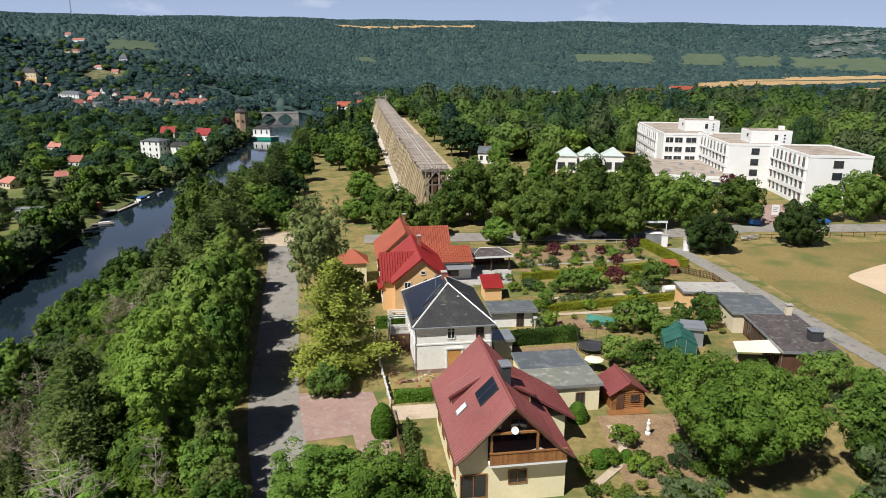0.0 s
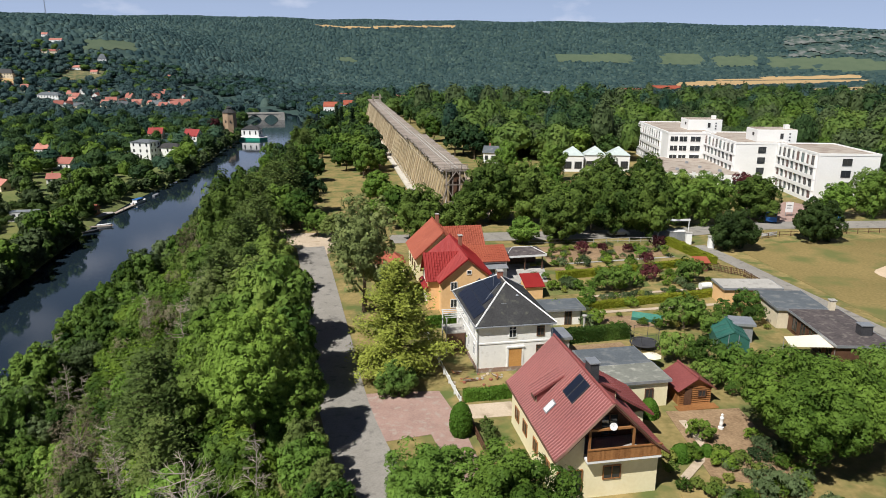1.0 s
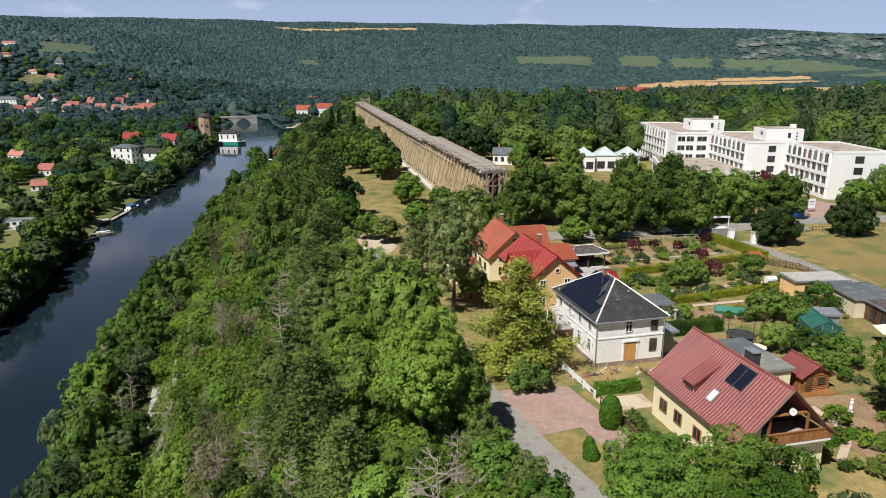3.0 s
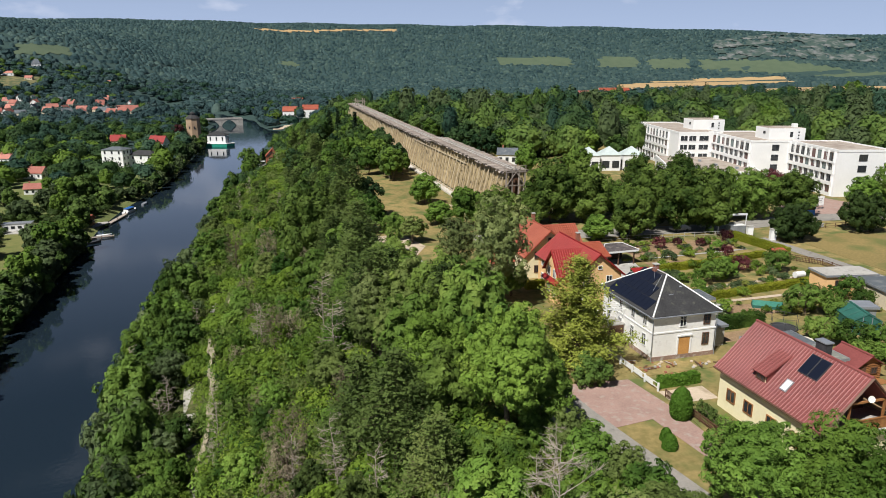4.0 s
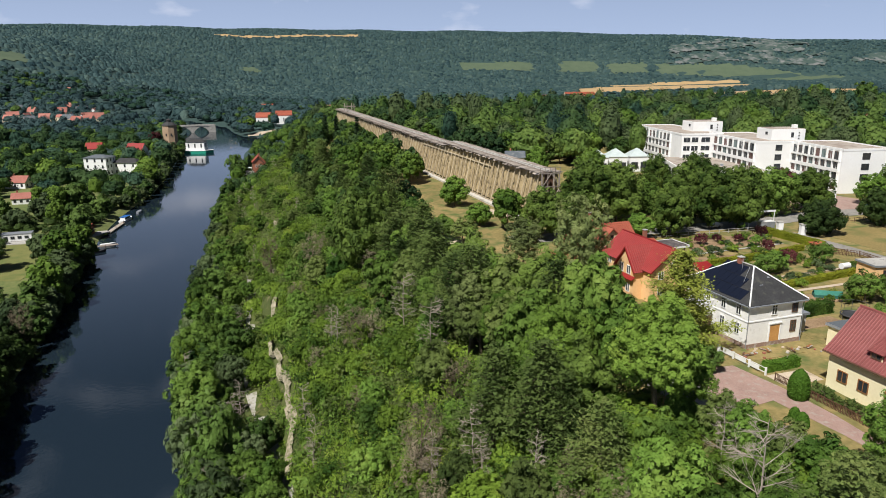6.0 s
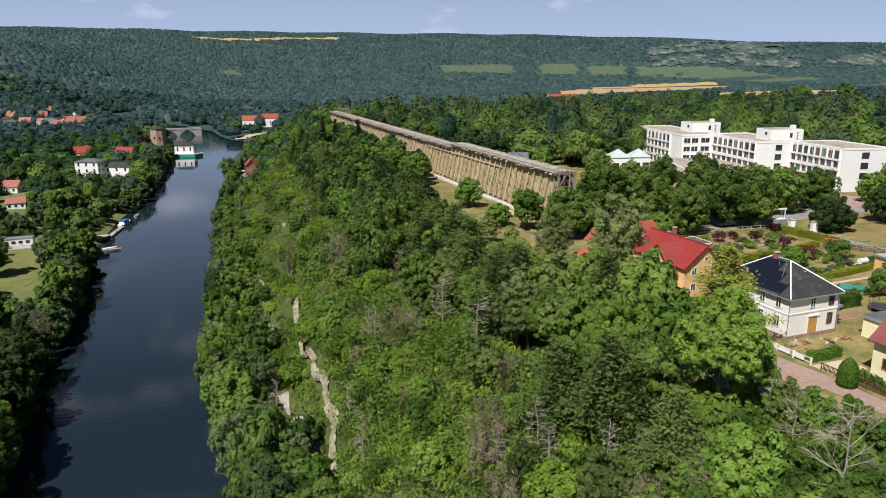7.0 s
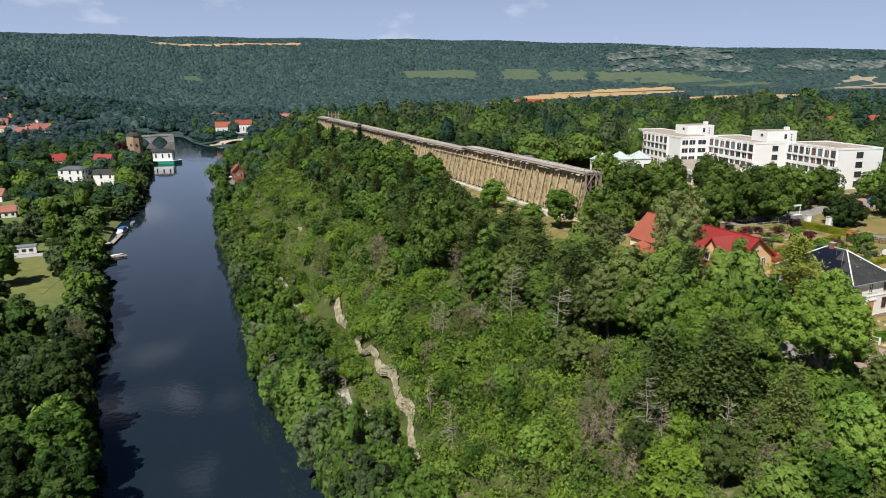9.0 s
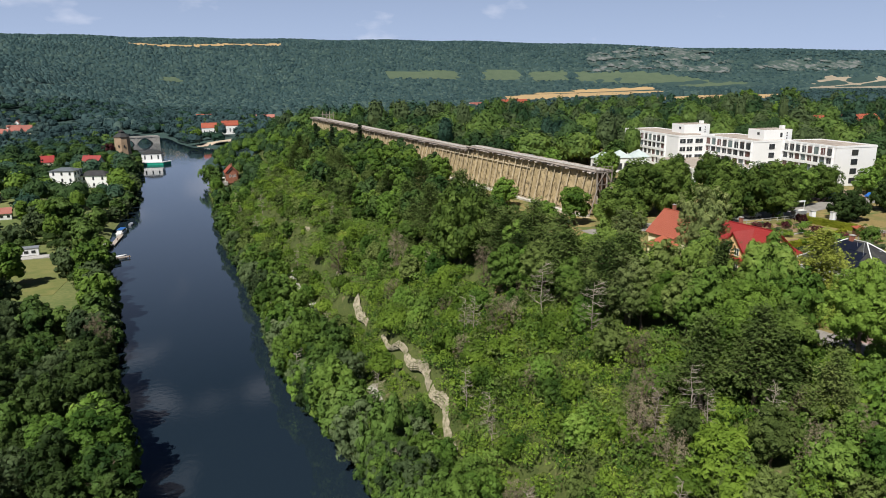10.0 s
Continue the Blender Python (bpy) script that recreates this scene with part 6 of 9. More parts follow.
# the wood on the bluff, from the water's edge up to the lane
count = 0
tries = 0
placed = []
while count < 330 and tries < 9000:
    tries += 1
    y = 34 + 330 * R.random() ** 1.25
    u = R.uniform(1.0, 56)
    x = float(bank_r(y)) + u
    edge = lane_x(y) - 8.5 if y < 131 else (-44 if y < 150 else -37 - 0.131 * (y - 150))
    if x > edge or not free(x, y):
        continue
    gap = 2.5 if u < 34 else 3.4
    if abs(u - path_u(y)) < (2.3 if 90 < y < 96 or 104 < y < 112 or 120 < y < 127 else 1.2) and y < 215:
        continue
    if any((x - a) ** 2 + (y - c) ** 2 < gap * gap for a, c in placed):
        continue
    placed.append((x, y))
    d = R.random()
    if u < 9:
        key = ("bank_a", "willow", "bluff_b", "bluff_a")[int(d * 4)]
        s = R.uniform(0.6, 0.95)
    elif u < 34:
        key = ("shrub_a", "shrub_b", "shrub_c", "bluff_d", "shrub_a", "bluff_a", "bluff_c", "shrub_b")[int(d * 8)]
        s = R.uniform(0.75, 1.2) if key.startswith("shrub") else R.uniform(0.45, 0.75)
    else:
        key = ("bluff_a", "bluff_b", "bluff_c", "pine", "pine_b", "bluff_d")[int(d * 6)]
        s = R.uniform(0.75, 1.1)
    if R.random() < 0.08:
        key, s = "dead_b", R.uniform(0.7, 1.0)
    if y > 190 and not key.startswith(("shrub", "dead", "pine")):
        key = ("slope_a", "slope_b", "slope_c")[int(d * 3)]
    plant(key, x, y, s, group="trees on the bluff")
    count += 1
for x, y, s, key in ((-60.4, 69.9, 0.95, "dead_b"), (-37, 56, 0.9, "dead_b"), (-60, 96, 0.9, "dead_b"), (-30, 47, 0.7, "dead_a"), (-22.6, 47.5, 0.85, "dead_b"), (-42, 88, 1.0, "dead_a"), (-55, 108, 0.9, "dead_b"), (-44, 102, 0.95, "dead_a"), (-41, 64, 1.0, "dead_b")):
    plant(key, x, y, s)


broad("dry_tall", "dead_tree", "grey dead tree with a haze of brittle twigs", 34, 10.5, 2.5, LEAF_DRY, 110, 24, 0.13, 3, 0.12, 0.22, low=-0.9)
for x, y, s, tall in ((-61.5, 70.5, 0.95, 1.0), (-46.5, 67.0, 1.05, 1.05), (-52.0, 103, 0.9, 1.0), (-47.5, 121.5, 0.9, 1.0), (-69.5, 171, 1.0, 1.1), (-37.5, 113, 0.8, 0.9), (-42.0, 115, 0.9, 0.8), (-58.5, 150, 1.0, 1.1), (-31.0, 49, 0.7, 0.8), (-126.0, 163, 1.15, 1.0), (-128.5, 171, 0.95, 1.0)):
    plant("dry_tall", x, y, s, tall=tall, group="withered trees on the bluff")
broad("dry", "dry_bush", "grey-brown withered bush on the slope", 33, 6.5, 2.6, LEAF_DRY, 60, 26, 0.16, 3, 0.05, 0.28, low=-0.6)
for x, y, s in ((-60.5, 70.2, 1.0), (-47.2, 66.2, 1.0), (-46.2, 60.5, 0.8), (-72.5, 95, 0.9), (-52, 88, 0.7), (-43, 112, 0.8), (-57, 117, 0.7), (-49, 104, 0.8), (-40, 78, 0.8), (-36, 50, 0.8), (-62, 140, 0.8), (-55, 165, 0.8), (-66, 84, 0.6), (-51, 56, 0.8), (-58, 104, 0.7), (-33, 55, 0.7)):
    plant("dry", x, y, s, tall=1.1, group="withered bushes on the bluff")


# ragged taller trees and bare ones at the water's edge
for key, y, u, s, tall in (("willow", 70, 0.0, 0.95, 1.3), ("bank_a", 78, -0.3, 0.8, 1.4), ("bluff_b", 84, 0.2, 0.85, 1.35), ("willow", 91, -0.3, 0.9, 1.4), ("bluff_d", 99, 0.3, 0.9, 1.35), ("bank_b", 113, 0.2, 0.75, 1.4), ("willow", 131, 0.0, 0.85, 1.3), ("bluff_d", 137, -0.3, 1.0, 1.3), ("willow", 158, 0.0, 0.9, 1.3), ("bluff_d", 163, 0.2, 1.0, 1.35)):
    plant(key, float(bank_r(y)) + u, y, s, tall=tall, group="trees on the river bank", sink=0.2)
for y, u, s in ((66, 1.0, 1.1), (74, -0.2, 1.1), (88, 0.2, 1.15), (107, 0.4, 1.0), (133, -0.2, 1.1), (145, 0.4, 1.0), (166, 0.0, 1.1)):
    plant("dead_b", float(bank_r(y)) + u, y, s, tall=1.15, sink=0.2, label="pale bare tree leaning over the water")

# full trees leaning out from the near bank
for k in range(20):
    y = 58 + 5.2 * k + R.uniform(-1.2, 1.2)
    plant(("bank_a", "bluff_b", "bank_b", "willow", "bluff_a")[k % 5], float(bank_r(y)) + R.uniform(-0.8, 1.2), y, R.uniform(0.95, 1.3), tall=R.uniform(1.0, 1.3), group="trees on the river bank", sink=0.3)

# trees that hang over the water on both banks
for k in range(64):
    y = 62 + 4.4 * k + R.uniform(-1.5, 1.5)
    if y < 345:
        x = float(bank_r(y)) + R.uniform(0.2, 3.8)
        if free(x, y):
            plant((("bank_a", "willow", "bluff_b", "bank_b")[k % 4]) if y < 190 else ("shore_a", "shore_c", "slope_b")[k % 3], x, y, R.uniform(0.6, 1.2) if y < 190 else R.uniform(0.45, 0.95), group="trees on the river bank", sink=0.3, tall=R.uniform(0.85, 1.45))
for k in range(58):
    y = 96 + 8.6 * k + R.uniform(-2, 2)
    x = float(bank_l(y)) - R.uniform(0.5, 3.0)
    if free(x, y):
        plant((("alder", "bank_b", "alder")[k % 3]) if y < 170 else ("shore_a", "shore_c", "shore_b")[k % 3], x, y, R.uniform(0.65, 1.0), group="trees on the river bank", sink=0.3)
for x, y, s in ((-117.5, 111, 1.35), (-119.5, 117.5, 1.2), (-123, 107, 1.2)):
    plant("bluff_a", x, y, s, group="trees on the river bank")
for x, y, s in ((-129, 172, 0.8), (-131.5, 182, 0.7), (-127, 165, 0.6)):
    plant("dead_b", x, y, s, label="pale bare tree leaning over the water")

# park trees beside the graduation works
placed = []
count = tries = 0
while count < 150 and tries < 6000:
    tries += 1
    y = 146 + 300 * R.random()
    side = R.uniform(-62, 75)
    x = -1.6 - 0.131 * (y - 156) + side
    if -11.5 < side < 18.5 or x < bank_r(y) + 34 or not free(x, y):
        continue
    if side < 0 and -36 < x < -15 and y < 222 and not (y > 206 and x < -28):
        continue
    if side > 0 and (y < 248 or x > 70):
        continue
    if any((x - a) ** 2 + (y - c) ** 2 < 5.6 ** 2 for a, c in placed):
        continue
    placed.append((x, y))
    plant(("park_b", "park_a", "park_b", "park_c", "park_a")[int(R.random() * 5)] if side < 0 else ("park_c", "park_a", "park_c", "park_b")[int(R.random() * 4)], x, y, R.uniform(0.75, 1.05) * (0.85 if side < 0 else 1.1), group="park trees beside the works")
    count += 1
for k in range(30):
    y = 214 + 220 * (k + R.uniform(-0.3, 0.3)) / 30
    x = -1.6 - 0.131 * (y - 156) - R.uniform(12.5, 19)
    plant(("park_b", "park_a", "park_b", "park_c")[k % 4], x, y, R.uniform(0.75, 0.95), tall=R.uniform(0.95, 1.2), group="park trees beside the works")

# undergrowth that fills the bluff between the trees
pts = []
while len(pts) < 3600:
    y = 30 + 420 * R.random() ** 1.6
    u = R.uniform(0.5, 58)
    x = float(bank_r(y)) + u
    edge = lane_x(y) - 5.0 if y < 131 else (-42 if y < 150 else -35 - 0.131 * (y - 150))
    if x > edge or (abs(u - path_u(y)) < 1.5 and y < 215) or not free(x, y):
        continue
    pts.append((x, y))
clump_stuff("undergrowth", "bright green undergrowth covering the river bluff", "undergrowth", pts[:950], 2.4, 1.8, LEAF_SHRUB, 90, 0.25, 5, vary=1.9, rough=0.5)
clump_stuff("undergrowth", "dull green undergrowth covering the river bluff", "undergrowth", pts[950:2350], 2.8, 1.7, LEAF_MID, 90, 0.25, 6, vary=1.9, rough=0.5)
clump_stuff("undergrowth", "olive green undergrowth covering the river bluff", "undergrowth", pts[2350:], 3.0, 1.7, LEAF_OLIVE, 90, 0.25, 7, vary=1.9, rough=0.5)

pts = []
while len(pts) < 1500:
    y = 58 + 95 * R.random() ** 1.1
    u = R.uniform(12.5, 42)
    x = float(bank_r(y)) + u
    if x < lane_x(y) - 6 and free(x, y):
        pts.append((x, y))
clump_stuff("undergrowth", "low yellow-green growth on the sunny slope", "undergrowth", pts[:900], 1.5, 1.5, LEAF_SHRUB, 70, 0.20, 9, vary=1.8, rough=0.5)
clump_stuff("undergrowth", "low fresh green growth on the sunny slope", "undergrowth", pts[900:], 1.8, 1.4, LEAF_BRIGHT, 70, 0.20, 10, vary=1.8, rough=0.5)
for key, x, y, s, tall in (("alder", -120.5, 126, 1.15, 1.1), ("maple_b", -117.5, 107.5, 1.25, 0.95), ("alder", -125, 133, 1.1, 1.1), ("bank_a", -115.5, 99, 1.2, 1.0), ("maple_b", -125, 111, 1.1, 0.9), ("alder", -124, 143, 1.1, 1.0), ("alder", -129, 121, 1.1, 1.1)):
    plant(key, x, y, s, tall=tall, group="trees on the river bank")

# left bank: single trees near the water, then the wooded meadows behind
count = 0
placed = []
tries = 0
while count < 165 and tries < 6000:
    tries += 1
    y = 85 + 260 * R.random() ** 1.15
    v = 1.5 + 95 * R.random() ** 1.6
    x = float(bank_l(y)) - v
    if any((x - a) ** 2 + (y - c) ** 2 < 5.0 ** 2 for a, c in placed) or not free(x, y):
        continue
    placed.append((x, y))
    key = ("shore_a", "shore_b", "shore_c", "shore_a", "park_b")[int(R.random() * 5)] if y > 170 else ("alder", "bank_b", "alder", "bank_a", "willow", "alder")[int(R.random() * 6)]
    plant(key, x, y, R.uniform(0.75, 1.2), group="trees on the river bank")
    count += 1


pts = []
while len(pts) < 520:
    y = 80 + 270 * R.random() ** 1.2
    x = float(bank_l(y)) - 0.5 - 42 * R.random() ** 1.3
    if free(x, y):
        pts.append((x, y))
clump_stuff("undergrowth", "dark green bushes along the river bank", "undergrowth", pts, 3.2, 2.4, LEAF_YEW, 60, 0.42, 8, level=1)


def scatter(n_, fx, fy, ok):
    out = []
    guard = 0
    while len(out) < n_ and guard < n_ * 30:
        guard += 1
        p = (fx(), fy())
        if ok(*p):
            out.append(p)
    return out


def in_water(x, y, m=4):
    return bank_l(y) - m < x < bank_r(y) + m


FIELDS = []


def in_field(x, y):
    return any(inside(x, y, f) for f in FIELDS)


def inside(x, y, f):
    hit = False
    j = len(f) - 1
    for i in range(len(f)):
        if (f[i][1] > y) != (f[j][1] > y) and x < (f[j][0] - f[i][0]) * (y - f[i][1]) / (f[j][1] - f[i][1]) + f[i][0]:
            hit = not hit
        j = i
    return hit


def bare_rock(x, y):
    """Where the cliff shows between the scrub: broken bands along the valley side."""
    return noise.noise((x * 0.006, y * 0.018, 7)) + 0.7 * noise.noise((x * 0.03, y * 0.03, 9)) > -0.08


def field(name, outline, material, label, step=40.0, craggy=0.0):
    """A field on the far land, draped in small squares."""
    FIELDS.append(outline)
    xs = [p[0] for p in outline]
    yy = [p[1] for p in outline]
    nx, ny = max(2, int((max(xs) - min(xs)) / step)), max(2, int((max(yy) - min(yy)) / step))
    g = Geo()
    for i in range(nx):
        for j in range(ny):
            x0, x1 = min(xs) + (max(xs) - min(xs)) * i / nx, min(xs) + (max(xs) - min(xs)) * (i + 1) / nx
            y0, y1 = min(yy) + (max(yy) - min(yy)) * j / ny, min(yy) + (max(yy) - min(yy)) * (j + 1) / ny
            if inside((x0 + x1) / 2, (y0 + y1) / 2, outline) and (not craggy or bare_rock(x0, y0)):
                g.poly([(a, c, gz(a, c) + 1.2 + craggy * (0.5 + noise.noise((a * 0.03, c * 0.012, 0)) + 0.6 * noise.noise((a * 0.09, c * 0.05, 3)))) for a, c in ((x0, y0), (x1, y0), (x1, y1), (x0, y1))])
    return tagged(part(name, g, material), label, "field", kind="structure")


field("grain_field", [(560, 1600), (700, 1960), (776, 2140), (980, 2250), (1313, 2280), (1411, 2260), (1300, 1950), (900, 1650)], GOLD, "ripe golden grain field on the valley floor")
field("grain_field", [(470, 850), (550, 1110), (651, 1190), (800, 1340), (1000, 1420), (1180, 1320), (860, 1010), (640, 850)], GOLD, "ripe golden grain field behind the woods")
field("grain_field", [(-398, 2640), (-383, 2675), (122, 2815), (124, 2780)], GOLD, "narrow strip of ripe grain along the crest of the valley", 25)
field("meadow", [(457, 2420), (457, 2490), (730, 2515), (710, 2410)], MEADOW_HAZE, "green meadow cut into the hillside wood", 25)
field("meadow", [(810, 2430), (870, 2545), (985, 2540), (970, 2430)], MEADOW_HAZE, "green meadow cut into the hillside wood", 25)
field("meadow", [(1010, 2410), (1025, 2510), (1175, 2495), (1150, 2400)], MEADOW_HAZE, "green meadow cut into the hillside wood", 25)
field("meadow", [(1180, 2380), (1210, 2480), (1500, 2410), (1860, 2200), (1800, 2120), (1450, 2290)], MEADOW_HAZE, "pale green meadow at the foot of the rock terraces", 25)
field("meadow", [(-280, 2262), (-268, 2300), (-240, 2312), (-215, 2290), (-222, 2262)], MEADOW_HAZE, "small bright clearing in the hillside wood", 9)
field("orchard_terrace", [(-640, 1275), (-575, 1300), (-545, 1205), (-620, 1185)], ORCHARD, "terraced dry orchard slope over the town", 15)
field("meadow", [(-690, 1480), (-630, 1570), (-600, 1500), (-665, 1415)], MEADOW_HAZE, "green meadow high on the town hill", 15)
field("meadow", [(-705, 1185), (-665, 1200), (-640, 1150), (-680, 1140)], GOLD, "small yellow meadow below the manor", 12)
field("rock_face", [(1248, 2473), (1353, 2649), (1587, 2690), (1760, 2680), (1919, 2594), (1925, 2454), (1810, 2340), (1620, 2402)], CLIFF_FAR_HAZE, "weathered pale limestone cliff across the valley side", 9, 4.0)
field("rock_face", [(1935, 2345), (1967, 2403), (2189, 2368), (2364, 2255), (2338, 2200), (2095, 2263)], CLIFF_FAR_HAZE, "low band of pale limestone cliff farther along the valley", 9, 4.0)
field("grain_field", [(1760, 1950), (2030, 2140), (2150, 2190), (2350, 2080), (2150, 1700), (1880, 1700)], BARE_FIELD, "bare pale field at the far valley side", 25)

CLIFFS = FIELDS[-3:-1]
GRAIN = FIELDS[:2] + FIELDS[-1:]


def before_grain(x, y):
    """Low ground in front of the grain fields, seen over the woods."""
    return y > 640 and any(inside(-45 + (x + 45) * k, y * k, f) for f in GRAIN for k in (1.06, 1.14, 1.24, 1.36, 1.5))


# woods behind the works and the clinic, thinning to the valley floor
ok = lambda x, y: (x > 120 + (y < 230) * 10 or y > 285 or (15 < x < 68 and y > 245)) and not (-50 < x + 0.131 * (y - 156) < 20 and y < 455) and (y > 180) and not (x > 60 and y < 215 and x < 125) and free(x, y) and not (195 < x < 300 and 235 < y < 362)
def spaced(pts, gap):
    """Drops points that stand too near an earlier one."""
    out, grid = [], {}
    for x, y in pts:
        c_ = (int(x // gap), int(y // gap))
        if all((x - a) ** 2 + (y - e) ** 2 > gap * gap for i in (-1, 0, 1) for j in (-1, 0, 1) for a, e in grid.get((c_[0] + i, c_[1] + j), ())):
            grid.setdefault(c_, []).append((x, y))
            out.append((x, y))
    return out


def mixed_wood(pts, seed, kinds, per, size, level):
    """Shares the places out among several sorts of tree, each sort in lots of its own shade."""
    n_ = len(kinds)
    for q, (label, h, rad, leaves) in enumerate(kinds):
        mine = pts[q::n_]
        if mine:
            clump_stuff("woodland", label, "woodland", mine, h, rad, leaves, per, size, seed + q, level=level)


CLINIC_WOOD = [("mid green park woodland behind the clinic", 15, 6.2, WOOD_MID), ("dark green park woodland behind the clinic", 16, 6.0, CANOPY_DARK), ("bright green park woodland behind the clinic", 13, 5.6, WOOD_BRIGHT), ("olive green pines in the park woodland", 19, 4.6, WOOD_OLIVE),
               ("deep green park woodland behind the clinic", 14, 6.6, CANOPY_DARK), ("fresh green park woodland behind the clinic", 12, 5.4, WOOD_MID), ("olive green park woodland behind the clinic", 14, 5.8, WOOD_OLIVE), ("round dark limes in the park woodland", 15, 6.4, CANOPY_DARK), ("tall green park woodland behind the clinic", 17, 5.8, WOOD_MID), ("haze-blued green pines in the park woodland", 18, 4.4, WOOD_HAZE)]
pts = spaced(scatter(2600, lambda: R.uniform(-60, 400), lambda: 175 + 420 * R.random() ** 1.1, ok), 8.0)
mixed_wood([p for p in pts if p[1] < 345], 110, CLINIC_WOOD, 460, 0.56, 2)
mixed_wood([p for p in pts if p[1] >= 345], 170, CLINIC_WOOD, 210, 0.80, 2)
pts = scatter(420, lambda: R.uniform(-105, -35), lambda: R.uniform(355, 660), lambda x, y: x > bank_r(y) + 3 and not (-13 < x + 0.131 * (y - 156) < 20 and y < 455) and not (x < -70 and y > 630) and free(x, y))
pts = spaced(pts, 4.2)
mixed_wood(pts, 130, [("green woodland on the far bluff", 8, 3.8, WOOD_MID), ("bright woodland on the far bluff", 8, 3.8, WOOD_BRIGHT), ("dark woodland on the far bluff", 9, 3.8, CANOPY_DARK)], 110, 0.5, 1)
TOWN = [(-464, 988), (-452, 1016), (-436, 962), (-420, 975), (-406, 944), (-394, 962), (-387, 940), (-377, 969), (-362, 948), (-347, 955), (-336, 940), (-332, 962), (-404, 1190), (-418, 1123),
        (-487, 939), (-470, 930), (-442, 900), (-673, 1115), (-658, 1129), (-625, 1116), (-617, 1159), (-535, 1115), (-500, 1005), (-350, 985), (-375, 1000), (-345, 925),
        (-520, 1060), (-498, 1075), (-472, 1082), (-445, 1066), (-428, 1080), (-405, 1062), (-384, 1076), (-362, 1058), (-540, 1085), (-560, 1070), (-515, 1110), (-455, 1112), (-412, 1100), (-340, 1070)]
TOWN_GAPS = ((-114, 812, 16), (-92, 826, 16), (-105, 755, 24), (-18, 860, 22), (-41, 1050, 20), (-126, 1105, 18), (426, 1233, 30), (346, 1194, 24), (197, 1190, 20))
pts = scatter(11000, lambda: R.uniform(-300, 1700), lambda: 560 + 1500 * R.random() ** 1.1, lambda x, y: x > bank_r(y) + 6 and not before_grain(x, y) and not in_field(x, y) and abs(x) < y * 0.95 + 60 and ground_z(x, y) < 40 and not (x < -70 and y < 700) and all(not (a - r_ < x < a + r_ and c - 3.2 * r_ < y < c + r_) for a, c, r_ in TOWN_GAPS))
pts = spaced(pts, 9.0)
near_pts = [p for p in pts if p[1] < 1000]
mixed_wood(near_pts, 140, [("woods and gardens across the valley floor", 13, 7.5, LEAF_FAR_HAZE), ("brighter trees across the valley floor", 12, 7.0, WOOD_MID), ("dark trees across the valley floor", 14, 7.5, LEAF_OAK_HAZE), ("deep green trees across the valley floor", 12, 7.0, CANOPY_DARK)], 40, 1.2, 1)
far_wood("woodland", "woods and gardens across the valley floor", [p for p in pts if p[1] >= 1000][::2], 10, 9.5, LEAF_FAR_HAZE, 20, 0.2)
far_wood("woodland", "dark woods and gardens across the valley floor", [p for p in pts if p[1] >= 1000][1::2], 11, 9.0, LEAF_OAK_HAZE, 27, 0.2)
FAR_BANK = [("fresh green trees among the gardens on the far bank", 11, 5.6, WOOD_MID), ("dark trees among the gardens on the far bank", 13, 6.0, CANOPY_DARK), ("bright trees among the gardens on the far bank", 11, 5.4, WOOD_BRIGHT), ("deep green trees among the gardens on the far bank", 12, 6.4, CANOPY_DARK),
            ("grey-green willows on the far bank", 10, 5.8, WOOD_HAZE), ("haze-blued green trees among the gardens on the far bank", 12, 6.0, WOOD_HAZE)]
pts = spaced(scatter(1700, lambda: R.uniform(-560, -140), lambda: 290 + 430 * R.random(), lambda x, y: x < bank_l(y) - 3 and x > -y * 0.85 - 60 and not (y < 350 and x > bank_l(y) - 80) and free(x, y)), 9.2)
mixed_wood(pts, 210, FAR_BANK, 260, 0.70, 2)
pts = spaced(scatter(2600, lambda: R.uniform(-1250, -170), lambda: 640 + 760 * R.random(), lambda x, y: x < bank_l(y) - 6 and x > -y * 0.95 - 60 and not (-560 < x < -255 and 770 < y < 1060) and not in_field(x, y) and free(x, y)), 11)
mixed_wood(pts, 150, [("trees round the town on the far bank", 12, 7.5, LEAF_FAR_HAZE), ("dark trees round the town on the far bank", 13, 7.5, LEAF_OAK_HAZE), ("green trees round the town on the far bank", 11, 7.0, WOOD_MID)], 45, 1.3, 1)
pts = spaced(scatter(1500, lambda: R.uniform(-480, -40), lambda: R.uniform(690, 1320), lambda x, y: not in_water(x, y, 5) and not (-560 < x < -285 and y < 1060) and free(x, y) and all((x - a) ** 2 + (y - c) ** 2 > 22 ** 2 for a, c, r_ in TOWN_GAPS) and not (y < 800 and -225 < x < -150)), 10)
mixed_wood(pts, 190, [("green trees where the river bends away", 12, 7.0, LEAF_FAR_HAZE), ("dark trees where the river bends away", 13, 7.5, LEAF_OAK_HAZE), ("fresh trees where the river bends away", 11, 6.5, WOOD_HAZE)], 45, 1.3, 1)
pts = scatter(330, lambda: R.uniform(-580, -285), lambda: R.uniform(780, 1065), lambda x, y: all((x - a) ** 2 + (y - c) ** 2 > 12 ** 2 for a, c in TOWN))
clump_stuff("woodland", "garden trees between the houses of the town", "woodland", pts, 8.0, 4.6, LEAF_FAR_HAZE, 50, 1.0, 26, level=1)
